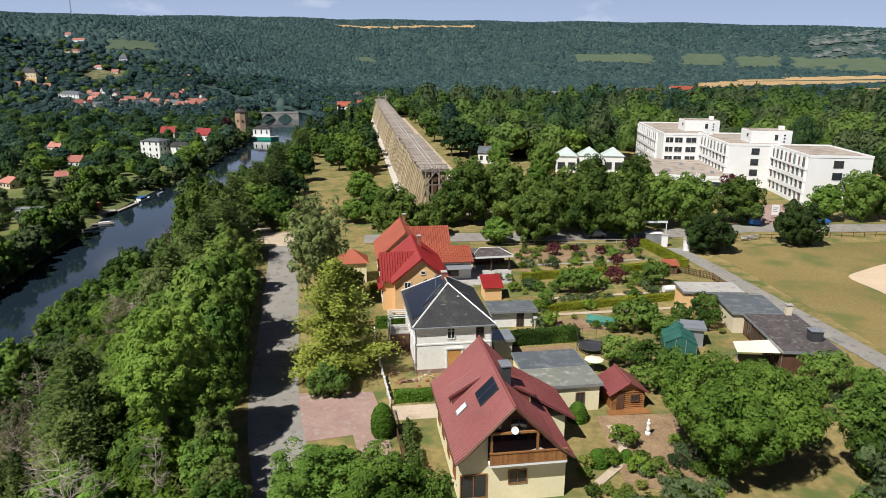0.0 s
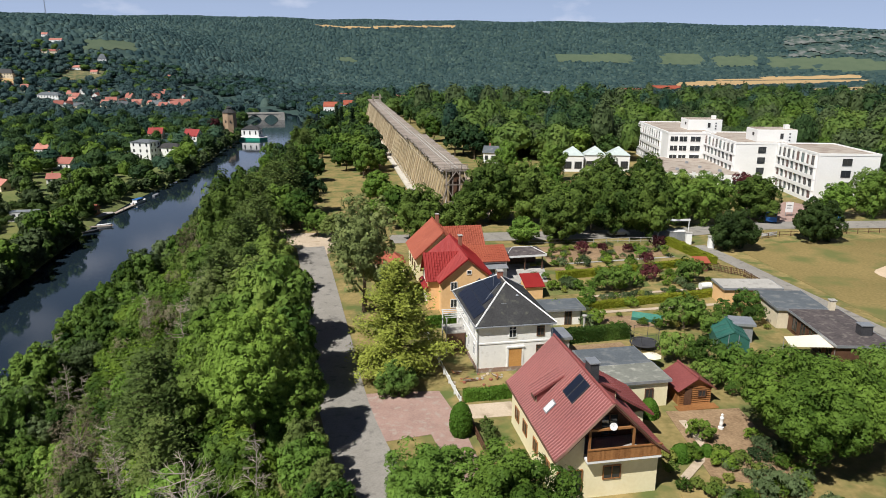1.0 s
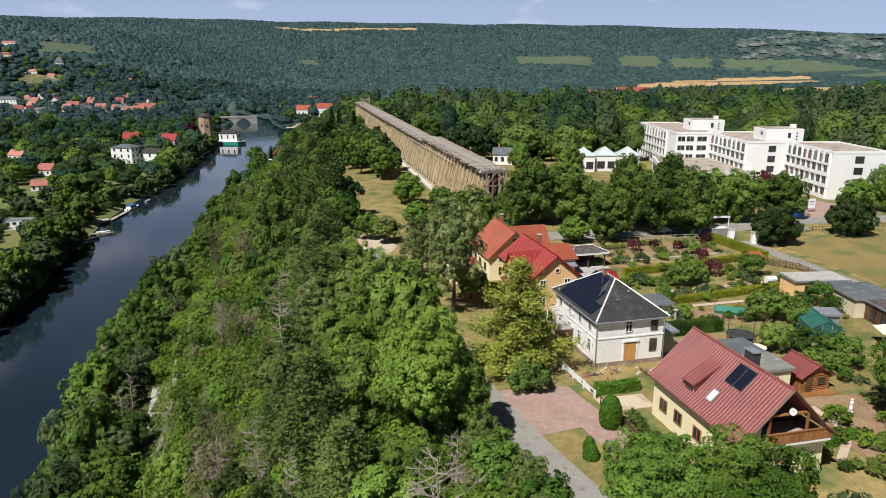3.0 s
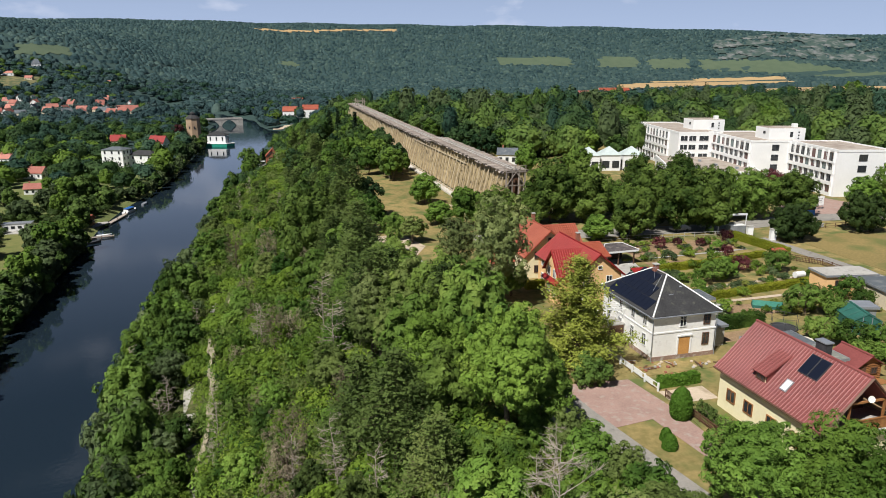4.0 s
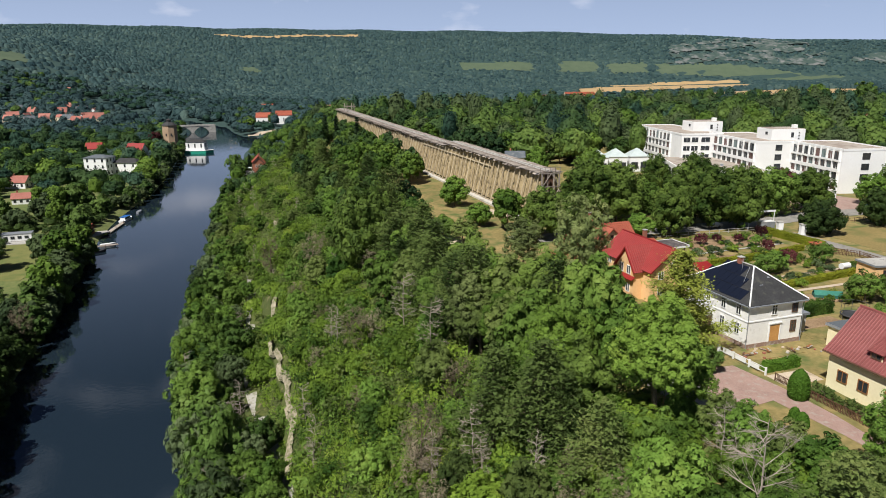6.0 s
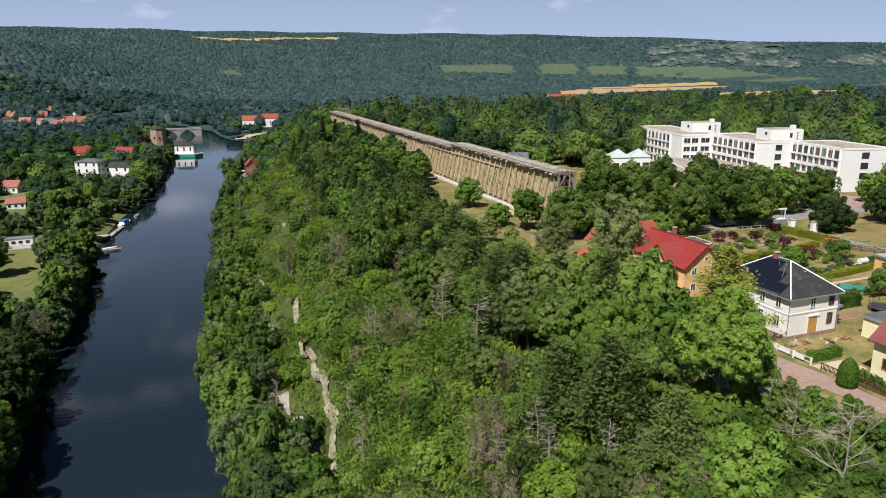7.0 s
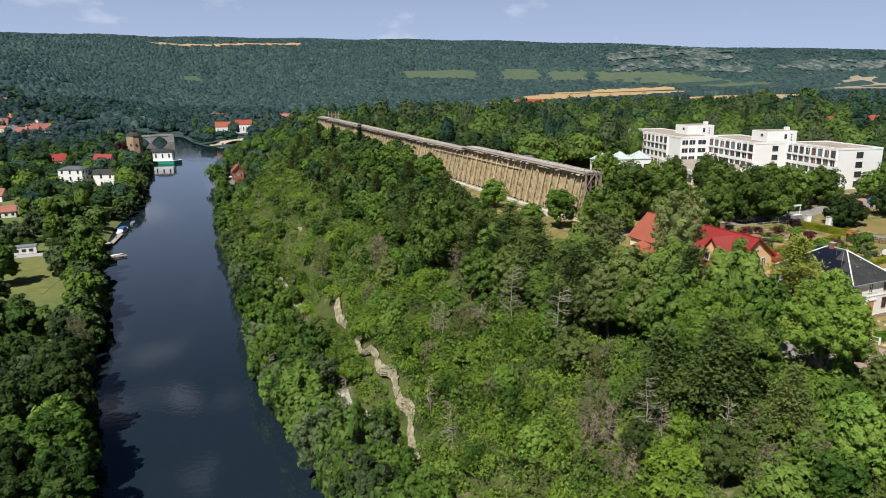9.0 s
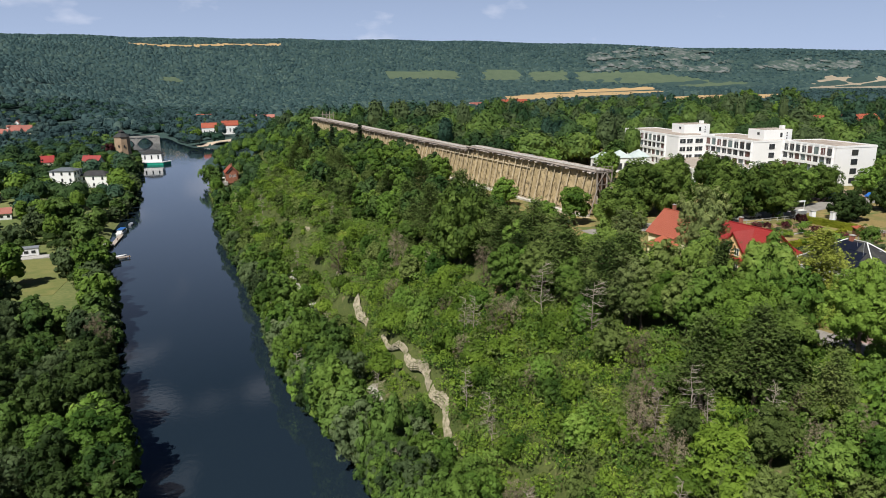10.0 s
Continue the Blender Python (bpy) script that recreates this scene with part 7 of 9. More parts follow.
# wooded hillsides and the foot of the hills
def wooded(x, y):
    r_ = math.hypot(x, y)
    if abs(x) > y * 1.12 or r_ > 3650 or r_ < 1000 or in_field(x, y) and not (any(inside(x, y, f) for f in CLIFFS) and (not bare_rock(x, y) or R.random() < 0.08)):
        return False
    if x > 900 and inside(-45 + (x + 45) * 1.05, y * 1.05, FIELDS[-1]) or inside(-45 + (x + 45) * 1.12, y * 1.12, FIELDS[-1]):
        return False
    return ground_z(x, y) > 20 or (r_ > 1650 and R.random() < 0.9) or (x < -150 and y > 1180 and not in_water(x, y))


pts = spaced(scatter(62000, lambda: R.uniform(-2600, 3400), lambda: R.uniform(950, 3500), wooded), 8.0)
near_hill = [p for p in pts if math.hypot(*p) < 1500]
pts = [p for p in pts if math.hypot(*p) >= 1500]
for q in range(3):
    clump_stuff("hillside_wood", ("green wood on the hill over the town", "dark oak wood on the hill over the town", "mixed wood on the hill over the town")[q], "woodland", near_hill[q::3], 11, 8.0, (LEAF_FAR_HAZE, LEAF_OAK_HAZE, WOOD_HAZE)[q], 34, 1.7, 180 + q, level=1, low=-0.1)
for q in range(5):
    far_wood("hillside_wood", ("unbroken haze-blued green wood over the valley sides", "darker haze-blued oak wood over the valley sides")[q in (1, 4)], pts[q::5], 4.6, 6.8, LEAF_OAK_HAZE if q in (1, 4) else LEAF_FAR_HAZE, 160 + q, 0.4)


# ---- the apricot house and its neighbour with the orange-red roof ----
def apricot_house():
    h = thing("house", "apricot house with a crimson tiled gable roof", "house", local(-2.9, 93.7, TOP, 8.5))
    W, L, E, Rd = 7.6, 13.5, 5.3, 8.4
    gable_walls(h, W, L, E, Rd, PLASTER_ORANGE)
    gable_roof(h, W, L, E, Rd, TILE_CRIMSON, 0.5, tile=0.38)
    # cross gable towards the lane
    g = Geo()
    k = 0
    ring = [(2.2, -0.6), (7.0, -0.6), (7.0, 5.0), (4.6, 8.0), (2.2, 5.0)]
    g.v += [(-W / 2 - 1.6, y, z) for y, z in ring] + [(-W / 2 + 0.0, y, z) for y, z in ring]
    g.f += [tuple(range(4, -1, -1)), tuple(range(5, 10))] + [(i, (i + 1) % 5, 5 + (i + 1) % 5, 5 + i) for i in range(5)]
    b = part("bay", g, PLASTER_ORANGE, h)
    for ya, yb in ((1.7, 4.6), (7.5, 4.6)):
        pts = [(-W / 2 - 2.0, ya, 4.5), (0, ya, 4.5), (0, yb, 8.15), (-W / 2 - 2.0, yb, 8.15)]
        part("roof", Geo().slab(pts, 0.15), TILE_CRIMSON, b)
        tiles("roof_tiles", *pts, 0.38, 0.43, TILE_CRIMSON, b)
    for z in (1.0, 3.9):
        for y in (3.6, 5.6):
            window(b, (-W / 2 - 1.6, y, z), (0, -1, 0), (-1, 0, 0), 1.0, 1.4, WHITE_METAL)
    part("pent_roof", Geo().slab([(-W / 2 - 2.3, 1.9, 3.3), (-W / 2 - 2.3, 7.3, 3.3), (-W / 2 - 1.55, 7.3, 3.8), (-W / 2 - 1.55, 1.9, 3.8)], 0.12), TILE_CRIMSON, b)
    for y in (9.2, 11.6):
        for z in (1.0, 3.6):
            window(h, (-W / 2, y, z), (0, -1, 0), (-1, 0, 0), 1.0, 1.4, WHITE_METAL)
    window(h, (0.2, 0, 5.9), (1, 0, 0), (0, -1, 0), 0.7, 0.6, WHITE_METAL, bars=0)
    for x in (-2.0, 1.8):
        for z in (1.0, 3.6):
            window(h, (x, 0, z), (1, 0, 0), (0, -1, 0), 1.0, 1.3, WHITE_METAL)
    chimney(h, 0.6, 8.5, 7.6, 9.5)
    return h


def orange_house():
    h = thing("house", "cream house with an orange-red tiled roof and side wing", "house", local(-6.0, 109.6, TOP, 8.5))
    W, L, E, Rd = 8.6, 10.5, 4.3, 8.3
    gable_walls(h, W, L, E, Rd, PLASTER_CREAM)
    gable_roof(h, W, L, E, Rd, TILE_RED, 0.5, tile=0.40)
    for z in (1.0, 3.4):
        for x in (-2.2, 0.4):
            window(h, (x, 0, z), (1, 0, 0), (0, -1, 0), 1.0, 1.3, WOOD_DARK_AND_SHADE)
    window(h, (0, 0, 6.2), (1, 0, 0), (0, -1, 0), 0.6, 0.8, WOOD_DARK_AND_SHADE, bars=0)
    for y in (2.4, 5.4, 8.2):
        window(h, (-W / 2, y, 1.2), (0, -1, 0), (-1, 0, 0), 1.0, 1.4, WOOD_DARK_AND_SHADE)
    # wing to the garden side, ridge across
    w = Geo().box(W / 2 - 0.1, W / 2 + 3.4, 4.2, 10.2, -0.6, 4.6)
    part("wing_wall", w, PLASTER_CREAM, h)
    for ya, yb, za in ((3.6, 7.2, 4.5), (10.8, 7.2, 4.5)):
        pts = [(0.0, ya, za), (W / 2 + 3.9, ya, za), (W / 2 + 3.9, yb, 7.5), (0.0, yb, 7.5)]
        part("roof", Geo().slab(pts, 0.15), TILE_RED, h)
        tiles("roof_tiles", *pts, 0.40, 0.46, TILE_RED, h)
    part("gable_end", Geo().slab([(W / 2 + 3.4, 4.2, 4.6), (W / 2 + 3.4, 10.2, 4.6), (W / 2 + 3.4, 7.2, 7.3)], 0.2), PLASTER_CREAM, h)
    chimney(h, 0.5, 8.6, 7.6, 9.4)
    return h


apricot_house()
orange_house()

an = thing("annex", "low white annex with a sloping orange-red roof", "outbuilding", local(-1.2, 109.6, TOP, 8.5))
part("wall", Geo().box(0, 6.2, 0.2, 4.0, -0.3, 3.0), PLASTER_OLD, an)
pts = [(-0.4, -0.4, 3.1), (6.6, -0.4, 3.1), (6.6, 4.2, 4.8), (-0.4, 4.2, 4.8)]
part("roof", Geo().slab(pts, 0.14), TILE_RED, an)
tiles("roof_tiles", *pts, 0.40, 0.46, TILE_RED, an)
window(an, (3.0, 0.2, 0.6), (1, 0, 0), (0, -1, 0), 2.2, 1.6, WOOD_DARK_AND_SHADE)
part("awning", Geo().slab([(0, -1.6, 2.2), (6.0, -1.6, 2.2), (6.0, 0.15, 2.6), (0, 0.15, 2.6)], 0.06), GREY_METAL, an)

cp = thing("carport", "open carport with a dark low hip roof and white trim", "carport", local(5.3, 114.2, TOP, 10))
for x in (0.3, 3.4, 6.6):
    for y in (0.3, 4.7):
        part("post", Geo().box(x - 0.09, x + 0.09, y - 0.09, y + 0.09, 0, 2.6), WOOD_DARK_AND_SHADE, cp)
part("fascia", Geo().box(-0.3, 7.2, -0.3, -0.18, 2.5, 2.85).box(-0.3, 7.2, 5.18, 5.3, 2.5, 2.85).box(-0.3, -0.18, -0.18, 5.18, 2.5, 2.85).box(7.08, 7.2, -0.18, 5.18, 2.5, 2.85), WHITE_METAL, cp)
for pts in ([(-0.3, -0.3, 2.85), (7.2, -0.3, 2.85), (5.2, 2.5, 3.6), (1.7, 2.5, 3.6)], [(7.2, 5.3, 2.85), (-0.3, 5.3, 2.85), (1.7, 2.5, 3.6), (5.2, 2.5, 3.6)], [(-0.3, 5.3, 2.85), (-0.3, -0.3, 2.85), (1.7, 2.5, 3.6)], [(7.2, -0.3, 2.85), (7.2, 5.3, 2.85), (5.2, 2.5, 3.6)]):
    part("roof", Geo().slab(pts, 0.06), FELT_DARK, cp)
for p, q in (((-0.3, -0.3, 2.9), (1.7, 2.5, 3.66)), ((7.2, -0.3, 2.9), (5.2, 2.5, 3.66)), ((1.7, 2.5, 3.66), (5.2, 2.5, 3.66))):
    part("hip_cap", Geo().beam(p, q, 0.06, sides=4), WHITE_METAL, cp)
part("dark_backing", Geo().box(0, 7, 4.9, 5.05, 0, 2.4), WOOD_DARK_AND_SHADE, cp)
drape("yard", [(0.5, 106.5), (11.5, 108), (12.5, 119), (3, 118.5)], CONCRETE, "grey paved yard beside the carport", "yard", 0.05)

ks = thing("kiosk", "small cream outhouse with an orange-red hip roof", "outbuilding", local(-14.6, 108.0, TOP, 8.5))
part("wall", Geo().box(-2.2, 2.2, 0, 4.0, -0.3, 3.4), PLASTER_CREAM, ks)
g = Geo()
c = [(-2.6, -0.4), (2.6, -0.4), (2.6, 4.4), (-2.6, 4.4)]
for i in range(4):
    g.poly([(*c[i], 3.4), (*c[(i + 1) % 4], 3.4), (0, 2.0, 5.3)])
g.poly([(*p, 3.4) for p in reversed(c)])
part("roof", g, TILE_RED, ks)
window(ks, (0, 0, 0.9), (1, 0, 0), (0, -1, 0), 1.2, 1.4, WOOD_DARK_AND_SHADE)

# ---- sheds, garages and roofs in the gardens ----
def flat_house(name, label, x, y, turn, w, l, h, wall, roof, category="outbuilding", over=0.25, doors=()):
    o = thing(name, label, category, local(x, y, TOP, turn))
    part("wall", Geo().box(0, w, 0, l, -0.3, h - 0.2), wall, o)
    part("roof", Geo().box(-over, w + over, -over, l + over, h - 0.2, h), roof, o)
    part("roof_edge", Geo().box(-over - 0.04, w + over + 0.04, -over - 0.04, -over, h - 0.28, h + 0.05).box(-over - 0.04, -over, -over, l + over, h - 0.28, h + 0.05).box(w + over, w + over + 0.04, -over, l + over, h - 0.28, h + 0.05), GREY_METAL, o)
    for d in doors:
        window(o, (d[0], 0, d[1]), (1, 0, 0), (0, -1, 0), d[2], d[3], WOOD_DARK_AND_SHADE)
    return o


flat_house("garage", "cream garage with a grey-green felt roof", 9.6, 64.4, 8.5, 7.0, 3.9, 3.1, PLASTER_CREAM, FELT_GREEN, "garage", doors=((4.9, 0.05, 0.95, 2.1),))
flat_house("garage", "garage with a slate-grey felt roof behind the cream one", 8.9, 68.8, 8.5, 7.0, 4.2, 3.05, PLASTER_CREAM, FELT, "garage")
flat_house("garage", "apricot garage with a pale felt roof", 35.6, 95.6, -2, 8.4, 4.4, 3.0, PLASTER_ORANGE, CONCRETE, "garage", doors=((2.0, 0.05, 1.0, 2.1),))
flat_house("workshop", "low workshop with a grey felt roof beside the lane", 39.3, 86.9, -3, 6.3, 7.4, 3.0, PLASTER_SAND, FELT)
# wall coloured dark in place of the shade under its eave
wk = flat_house("workshop", "long low building with a dark patched felt roof", 40.0, 74.2, -3, 6.4, 12.4, 2.95, WOOD_DARK_AND_SHADE, FELT_DARK)
for k in range(5):
    window(wk, (0, 1.6 + k * 2.2, 0.5), (0, -1, 0), (-1, 0, 0), 1.5, 1.9, WOOD_DARK_AND_SHADE)
part("chimney", Geo().box(5.2, 5.9, 12.0, 12.7, 2.9, 4.3), PLASTER_SAND, wk, "pale brick chimney")
part("cap", Geo().box(5.1, 6.0, 11.9, 12.8, 4.3, 4.4), CONCRETE, wk)
part("roof_box", Geo().box(4.3, 5.7, 3.0, 4.2, 2.95, 4.2), DARK_METAL, wk, "dark metal-clad roof box")
part("roof_box_lid", Geo().box(4.2, 5.8, 2.9, 4.3, 4.2, 4.3), GREY_METAL, wk)
hut = flat_house("garden_hut", "white garden hut with a grey flat roof", 7.0, 88.4, 6, 5.6, 3.4, 2.5, PLASTER_OLD, FELT, over=0.5, doors=((3.8, 0.05, 1.0, 2.0),))
flat_house("lean_to", "small grey lean-to beside the villa", 6.4, 77.2, 8.5, 2.2, 3.0, 2.9, CONCRETE, GREY_METAL)
sm = thing("garden_hut", "small hut with a bright crimson roof", "shed", local(6.6, 99.5, TOP, 8.5))
part("wall", Geo().box(0, 2.6, 0, 3.0, -0.2, 2.1), PLASTER_ORANGE, sm)
part("roof", Geo().slab([(-0.3, -0.3, 2.05), (2.9, -0.3, 2.05), (2.9, 3.3, 3.2), (-0.3, 3.3, 3.2)], 0.1), TILE_CRIMSON, sm)
rh = thing("hen_house", "little dark hut with a red roof beside the fence", "shed", local(38.6, 113.6, TOP, -4))
part("wall", Geo().box(0, 2.0, 0, 2.0, -0.2, 1.7), WOOD_DARK_AND_SHADE, rh)
part("roof", Geo().slab([(-0.3, -0.3, 1.7), (2.3, -0.3, 1.7), (2.3, 2.3, 2.15), (-0.3, 2.3, 2.15)], 0.1), TILE_RED, rh)

# brown log cabin with a maroon roof
cab = thing("garden_cabin", "brown timber garden cabin with a maroon gable roof", "shed", local(19.6, 65.6, TOP, 8.5))
W, L, E, Rd = 3.6, 3.6, 2.1, 3.2
gable_walls(cab, W, L, E, Rd, WOOD_BROWN)
gable_roof(cab, W, L, E, Rd, TILE_MAROON, 0.45, 0.08)
for k in range(9):
    part("log", Geo().beam((-W / 2, -0.05, 0.12 + k * 0.23), (W / 2, -0.05, 0.12 + k * 0.23), 0.10), WOOD_BROWN, cab)
window(cab, (0.7, -0.14, 0.9), (1, 0, 0), (0, -1, 0), 0.9, 0.8, WOOD_DARK_AND_SHADE)
part("door", Geo().box(-1.3, -0.5, -0.2, -0.14, 0.05, 1.9), WOOD_DARK_AND_SHADE, cab)
part("veranda", Geo().box(-2.4, 2.2, -1.3, -0.15, -0.1, 0.08), WOOD_BROWN, cab)

# green tarpaulin greenhouse and the grey-blue shed behind it
gh = thing("greenhouse", "garden greenhouse covered in green tarpaulin", "greenhouse", local(29.4, 78.4, TOP, -12))
W, L, E, Rd = 3.8, 5.0, 2.0, 3.0
gable_walls(gh, W, L, E, Rd, GREEN_NET)
gable_roof(gh, W, L, E, Rd, GREEN_NET, 0.08, 0.05)
for x in (-1.9, -0.6, 0.6, 1.9):
    part("rib", Geo().box(x - 0.04, x + 0.04, -0.07, -0.01, 0, E if abs(x) > 1 else E + 0.6), GREY_METAL, gh)
for k in range(4):
    for sgn in (-1, 1):
        part("rib", Geo().beam((sgn * 2.0, k * 1.6 + 0.1, E + 0.02), (0, k * 1.6 + 0.1, Rd + 0.07), 0.035, sides=4), GREEN_NET, gh)
flat_house("tool_shed", "grey-blue sheet metal tool shed", 30.4, 82.6, -12, 3.2, 2.6, 2.6, GREY_METAL, GREY_METAL, "shed")
cf = thing("cold_frame", "low green plastic cold frame in the vegetable garden", "cold frame", local(20.2, 90.4, TOP, -24))
part("frame", Geo().box(0, 4.2, 0, 1.6, -0.1, 0.5), GREEN_NET, cf)
for sgn in (0, 1):
    part("lid", Geo().slab([(0, 0 if sgn == 0 else 1.6, 0.5), (4.2, 0 if sgn == 0 else 1.6, 0.5), (4.2, 0.8, 1.1), (0, 0.8, 1.1)], 0.04), FRAME_GREEN, cf)

# trampoline with its net
tr = thing("trampoline", "round black garden trampoline with a hoop on poles", "trampoline", local(18.9, 80.6, TOP))
part("mat", Geo().lathe([(0.01, 0.78), (1.55, 0.78), (1.55, 0.80), (0.01, 0.80)], 24), DARK_METAL, tr)
g = Geo()
for k in range(24):
    a, c = 2 * math.pi * k / 24, 2 * math.pi * (k + 1) / 24
    g.beam((1.75 * math.cos(a), 1.75 * math.sin(a), 0.8), (1.75 * math.cos(c), 1.75 * math.sin(c), 0.8), 0.09, sides=5)
part("rim", g, DARK_METAL, tr)
for k in range(6):
    a = 2 * math.pi * k / 6
    part("pole", Geo().beam((1.8 * math.cos(a), 1.8 * math.sin(a), 0), (1.8 * math.cos(a), 1.8 * math.sin(a), 2.5), 0.03, sides=5), DARK_METAL, tr)
g = Geo()
for k in range(24):
    a, c = 2 * math.pi * k / 24, 2 * math.pi * (k + 1) / 24
    g.beam((1.8 * math.cos(a), 1.8 * math.sin(a), 2.45), (1.8 * math.cos(c), 1.8 * math.sin(c), 2.45), 0.02, sides=4)
part("net_ring", g, DARK_METAL, tr)

# a low white cloth, given the shape of a parasol on a pole
um = thing("parasol", "low white cloth in the garden, built as a small open parasol", "parasol", local(18.0, 74.9, TOP))
g = Geo()
for k in range(8):
    a, c = 2 * math.pi * k / 8, 2 * math.pi * (k + 1) / 8
    g.slab([(1.15 * math.cos(a), 1.15 * math.sin(a), 1.45), (1.15 * math.cos(c), 1.15 * math.sin(c), 1.45), (0, 0, 1.75)], 0.03)
part("canopy", g, CANVAS, um)
part("pole", Geo().beam((0, 0, 0), (0, 0, 1.8), 0.03), GREY_METAL, um)
aw = thing("shade_sail", "cream canvas awning stretched beside the workshop", "awning", local(35.2, 75.2, TOP, -3))
part("canvas", Geo().slab([(0, 0.6, 2.1), (4.9, -0.4, 2.5), (4.9, 3.2, 2.7), (0.5, 3.6, 2.2)], 0.03), CANVAS, aw)
for p in ((0.05, 0.65, 2.1), (4.85, -0.3, 2.5), (0.55, 3.5, 2.2), (4.8, 3.1, 2.7)):
    part("pole", Geo().beam((p[0], p[1], 0), (p[0], p[1], p[2]), 0.04), GREY_METAL, aw)
tk = thing("water_tank", "white plastic water tank on a wooden stand", "water tank", local(35.6, 102.4, TOP, 10))
part("tank", Geo().beam((-0.9, 0, 1.1), (0.9, 0, 1.1), 0.55, sides=14), WHITE_METAL, tk)
part("stand", Geo().box(-1.0, 1.0, -0.5, 0.5, 0.4, 0.52).box(-0.9, -0.8, -0.4, 0.4, 0, 0.4).box(0.8, 0.9, -0.4, 0.4, 0, 0.4), WOOD_DARK_AND_SHADE, tk)
st = thing("garden_statue", "slender white garden statue on a plinth", "statue", local(20.3, 60.4, TOP))
part("figure", Geo().lathe([(0.28, 0), (0.28, 0.25), (0.14, 0.3), (0.2, 0.6), (0.16, 0.95), (0.22, 1.25), (0.1, 1.45), (0.13, 1.6), (0.02, 1.72)], 12), WHITE_METAL, st)
cl = thing("chimney_pipe", "grey stone garden column with a cap", "garden column", local(12.6, 86.8, TOP))
part("shaft", Geo().lathe([(0.22, 0), (0.16, 0.3), (0.15, 2.0), (0.34, 2.05), (0.34, 2.2), (0.05, 2.25)], 10), CONCRETE, cl)

# ---- garden ground: beds, paths, lawns ----
drape("garden_lawn", [(8, 71), (38, 71), (47, 92), (40, 132), (13, 131), (8, 110)], GRASS_DRY, "dry garden lawn", "lawn", 0.03)
for outline, m, lab in (
    ([(13.5, 119.5), (38, 124), (38.5, 131), (13.5, 130.5)], SOIL, "bare brown soil of the flower garden"),
    ([(14, 110.8), (34, 115), (34, 117.5), (14, 116)], SOIL, "soil bed before the clipped hedge"),
    ([(9.5, 78.3), (17, 79.5), (16.5, 82.4), (9.0, 81.2)], SOIL, "dug earth bed"),
    ([(15, 86.5), (25, 88.3), (24.5, 92.5), (15, 91.5)], SOIL, "vegetable bed"),
    ([(21.5, 104), (28, 105.5), (28, 108.5), (21, 107)], LAWN, "greener patch of garden lawn"),
    ([(9.5, 101), (18, 102.4), (17, 108), (9.5, 107)], LAWN, "rockery lawn"),
    ([(16, 52), (24, 50), (24, 64.5), (16, 64)], SOIL, "sandy garden path ground"),
    ([(12, 42), (20, 44), (19.5, 50), (12.4, 50)], GRASS_DRY, "flower garden"),
    ([(-4.0, 50.2), (-0.2, 50.6), (-1.9, 62), (-4.8, 61.8)], GRASS_DRY, "dry strip beside the house"),
    ([(-6.4, 69.6), (4, 71.2), (3.6, 73.5), (-6.6, 72.8)], GRASS_DRY, "patchy front yard of the villa"),
):
    drape("garden_bed", outline, m, lab, "garden bed", 0.06 + 0.012 * random.random())
ribbon("garden_path", [(15, 93.2), (26, 95), (40, 97.5)], 0.9, GRAVEL, "narrow pale garden path", "path", 0.10)
ribbon("garden_path", [(17, 100.5), (30, 103), (38, 104.5)], 0.8, GRAVEL, "narrow pale garden path", "path", 0.10)
ribbon("garden_path", [(14, 118), (26, 120.3), (38, 122.8)], 0.7, CONCRETE, "stone edging between the flower beds", "path", 0.12)
ribbon("garden_path", [(13.5, 52), (16.5, 54.5), (19, 57.5), (17, 62)], 0.8, GRAVEL, "pale stepping path through the garden", "path", 0.12)


# ---- hedges and clipped bushes ----
def hedge(name, label, p, q, width, height, leaves, seed, size=0.11):
    """A clipped hedge: a dense box of small leaves with an uneven top."""
    r = rng(seed)
    p, q = Vector((*p, 0)), Vector((*q, 0))
    ln = (q - p).length
    k = int(ln * (height * 2 + width) * 95)
    u = r.uniform(0, ln, k)
    face = r.choice(3, k, p=np.array([height, width, height]) / (2 * height + width))
    side = np.where(face == 0, -width / 2, np.where(face == 2, width / 2, r.uniform(-width / 2, width / 2, k)))
    zz = np.where(face == 1, height, r.uniform(0, height, k))
    wobble = 0.06 * np.sin(u * 1.7 + seed) + r.normal(0, 0.05, k)
    pos = np.stack([u, side + np.where(face == 1, 0, wobble), zz + np.where(face == 1, wobble, 0)], -1)
    nrm = np.stack([np.zeros(k), np.where(face == 0, -1.0, np.where(face == 2, 1.0, 0)), np.where(face == 1, 1.0, 0.15)], -1)
    nrm = unit(nrm + 0.5 * r.normal(size=nrm.shape))
    o = thing(name, label, "hedge", pose(p.x, p.y, TOP, 0, 0, math.degrees(math.atan2(q.y - p.y, q.x - p.x))))
    part("foliage", quick_mesh("foliage", leaf_cards(pos, nrm, size, r, 3), 3, leaves), None, o)
    part("core", Geo().box(0.05, ln - 0.05, -width / 2 + 0.07, width / 2 - 0.07, -0.1, height - 0.08), leaves, o)
    return o


hedge("hedge", "clipped yellow-green garden hedge", (13.2, 109.6), (27.8, 113.3), 0.9, 1.3, LEAF_HEDGE, 1)
hedge("hedge", "clipped yellow-green garden hedge", (29.8, 114.2), (38.5, 117.4), 0.9, 1.2, LEAF_HEDGE, 2)
hedge("hedge", "clipped yellow-green garden hedge", (14.9, 94.6), (38.5, 101.2), 0.9, 1.1, LEAF_HEDGE, 3)
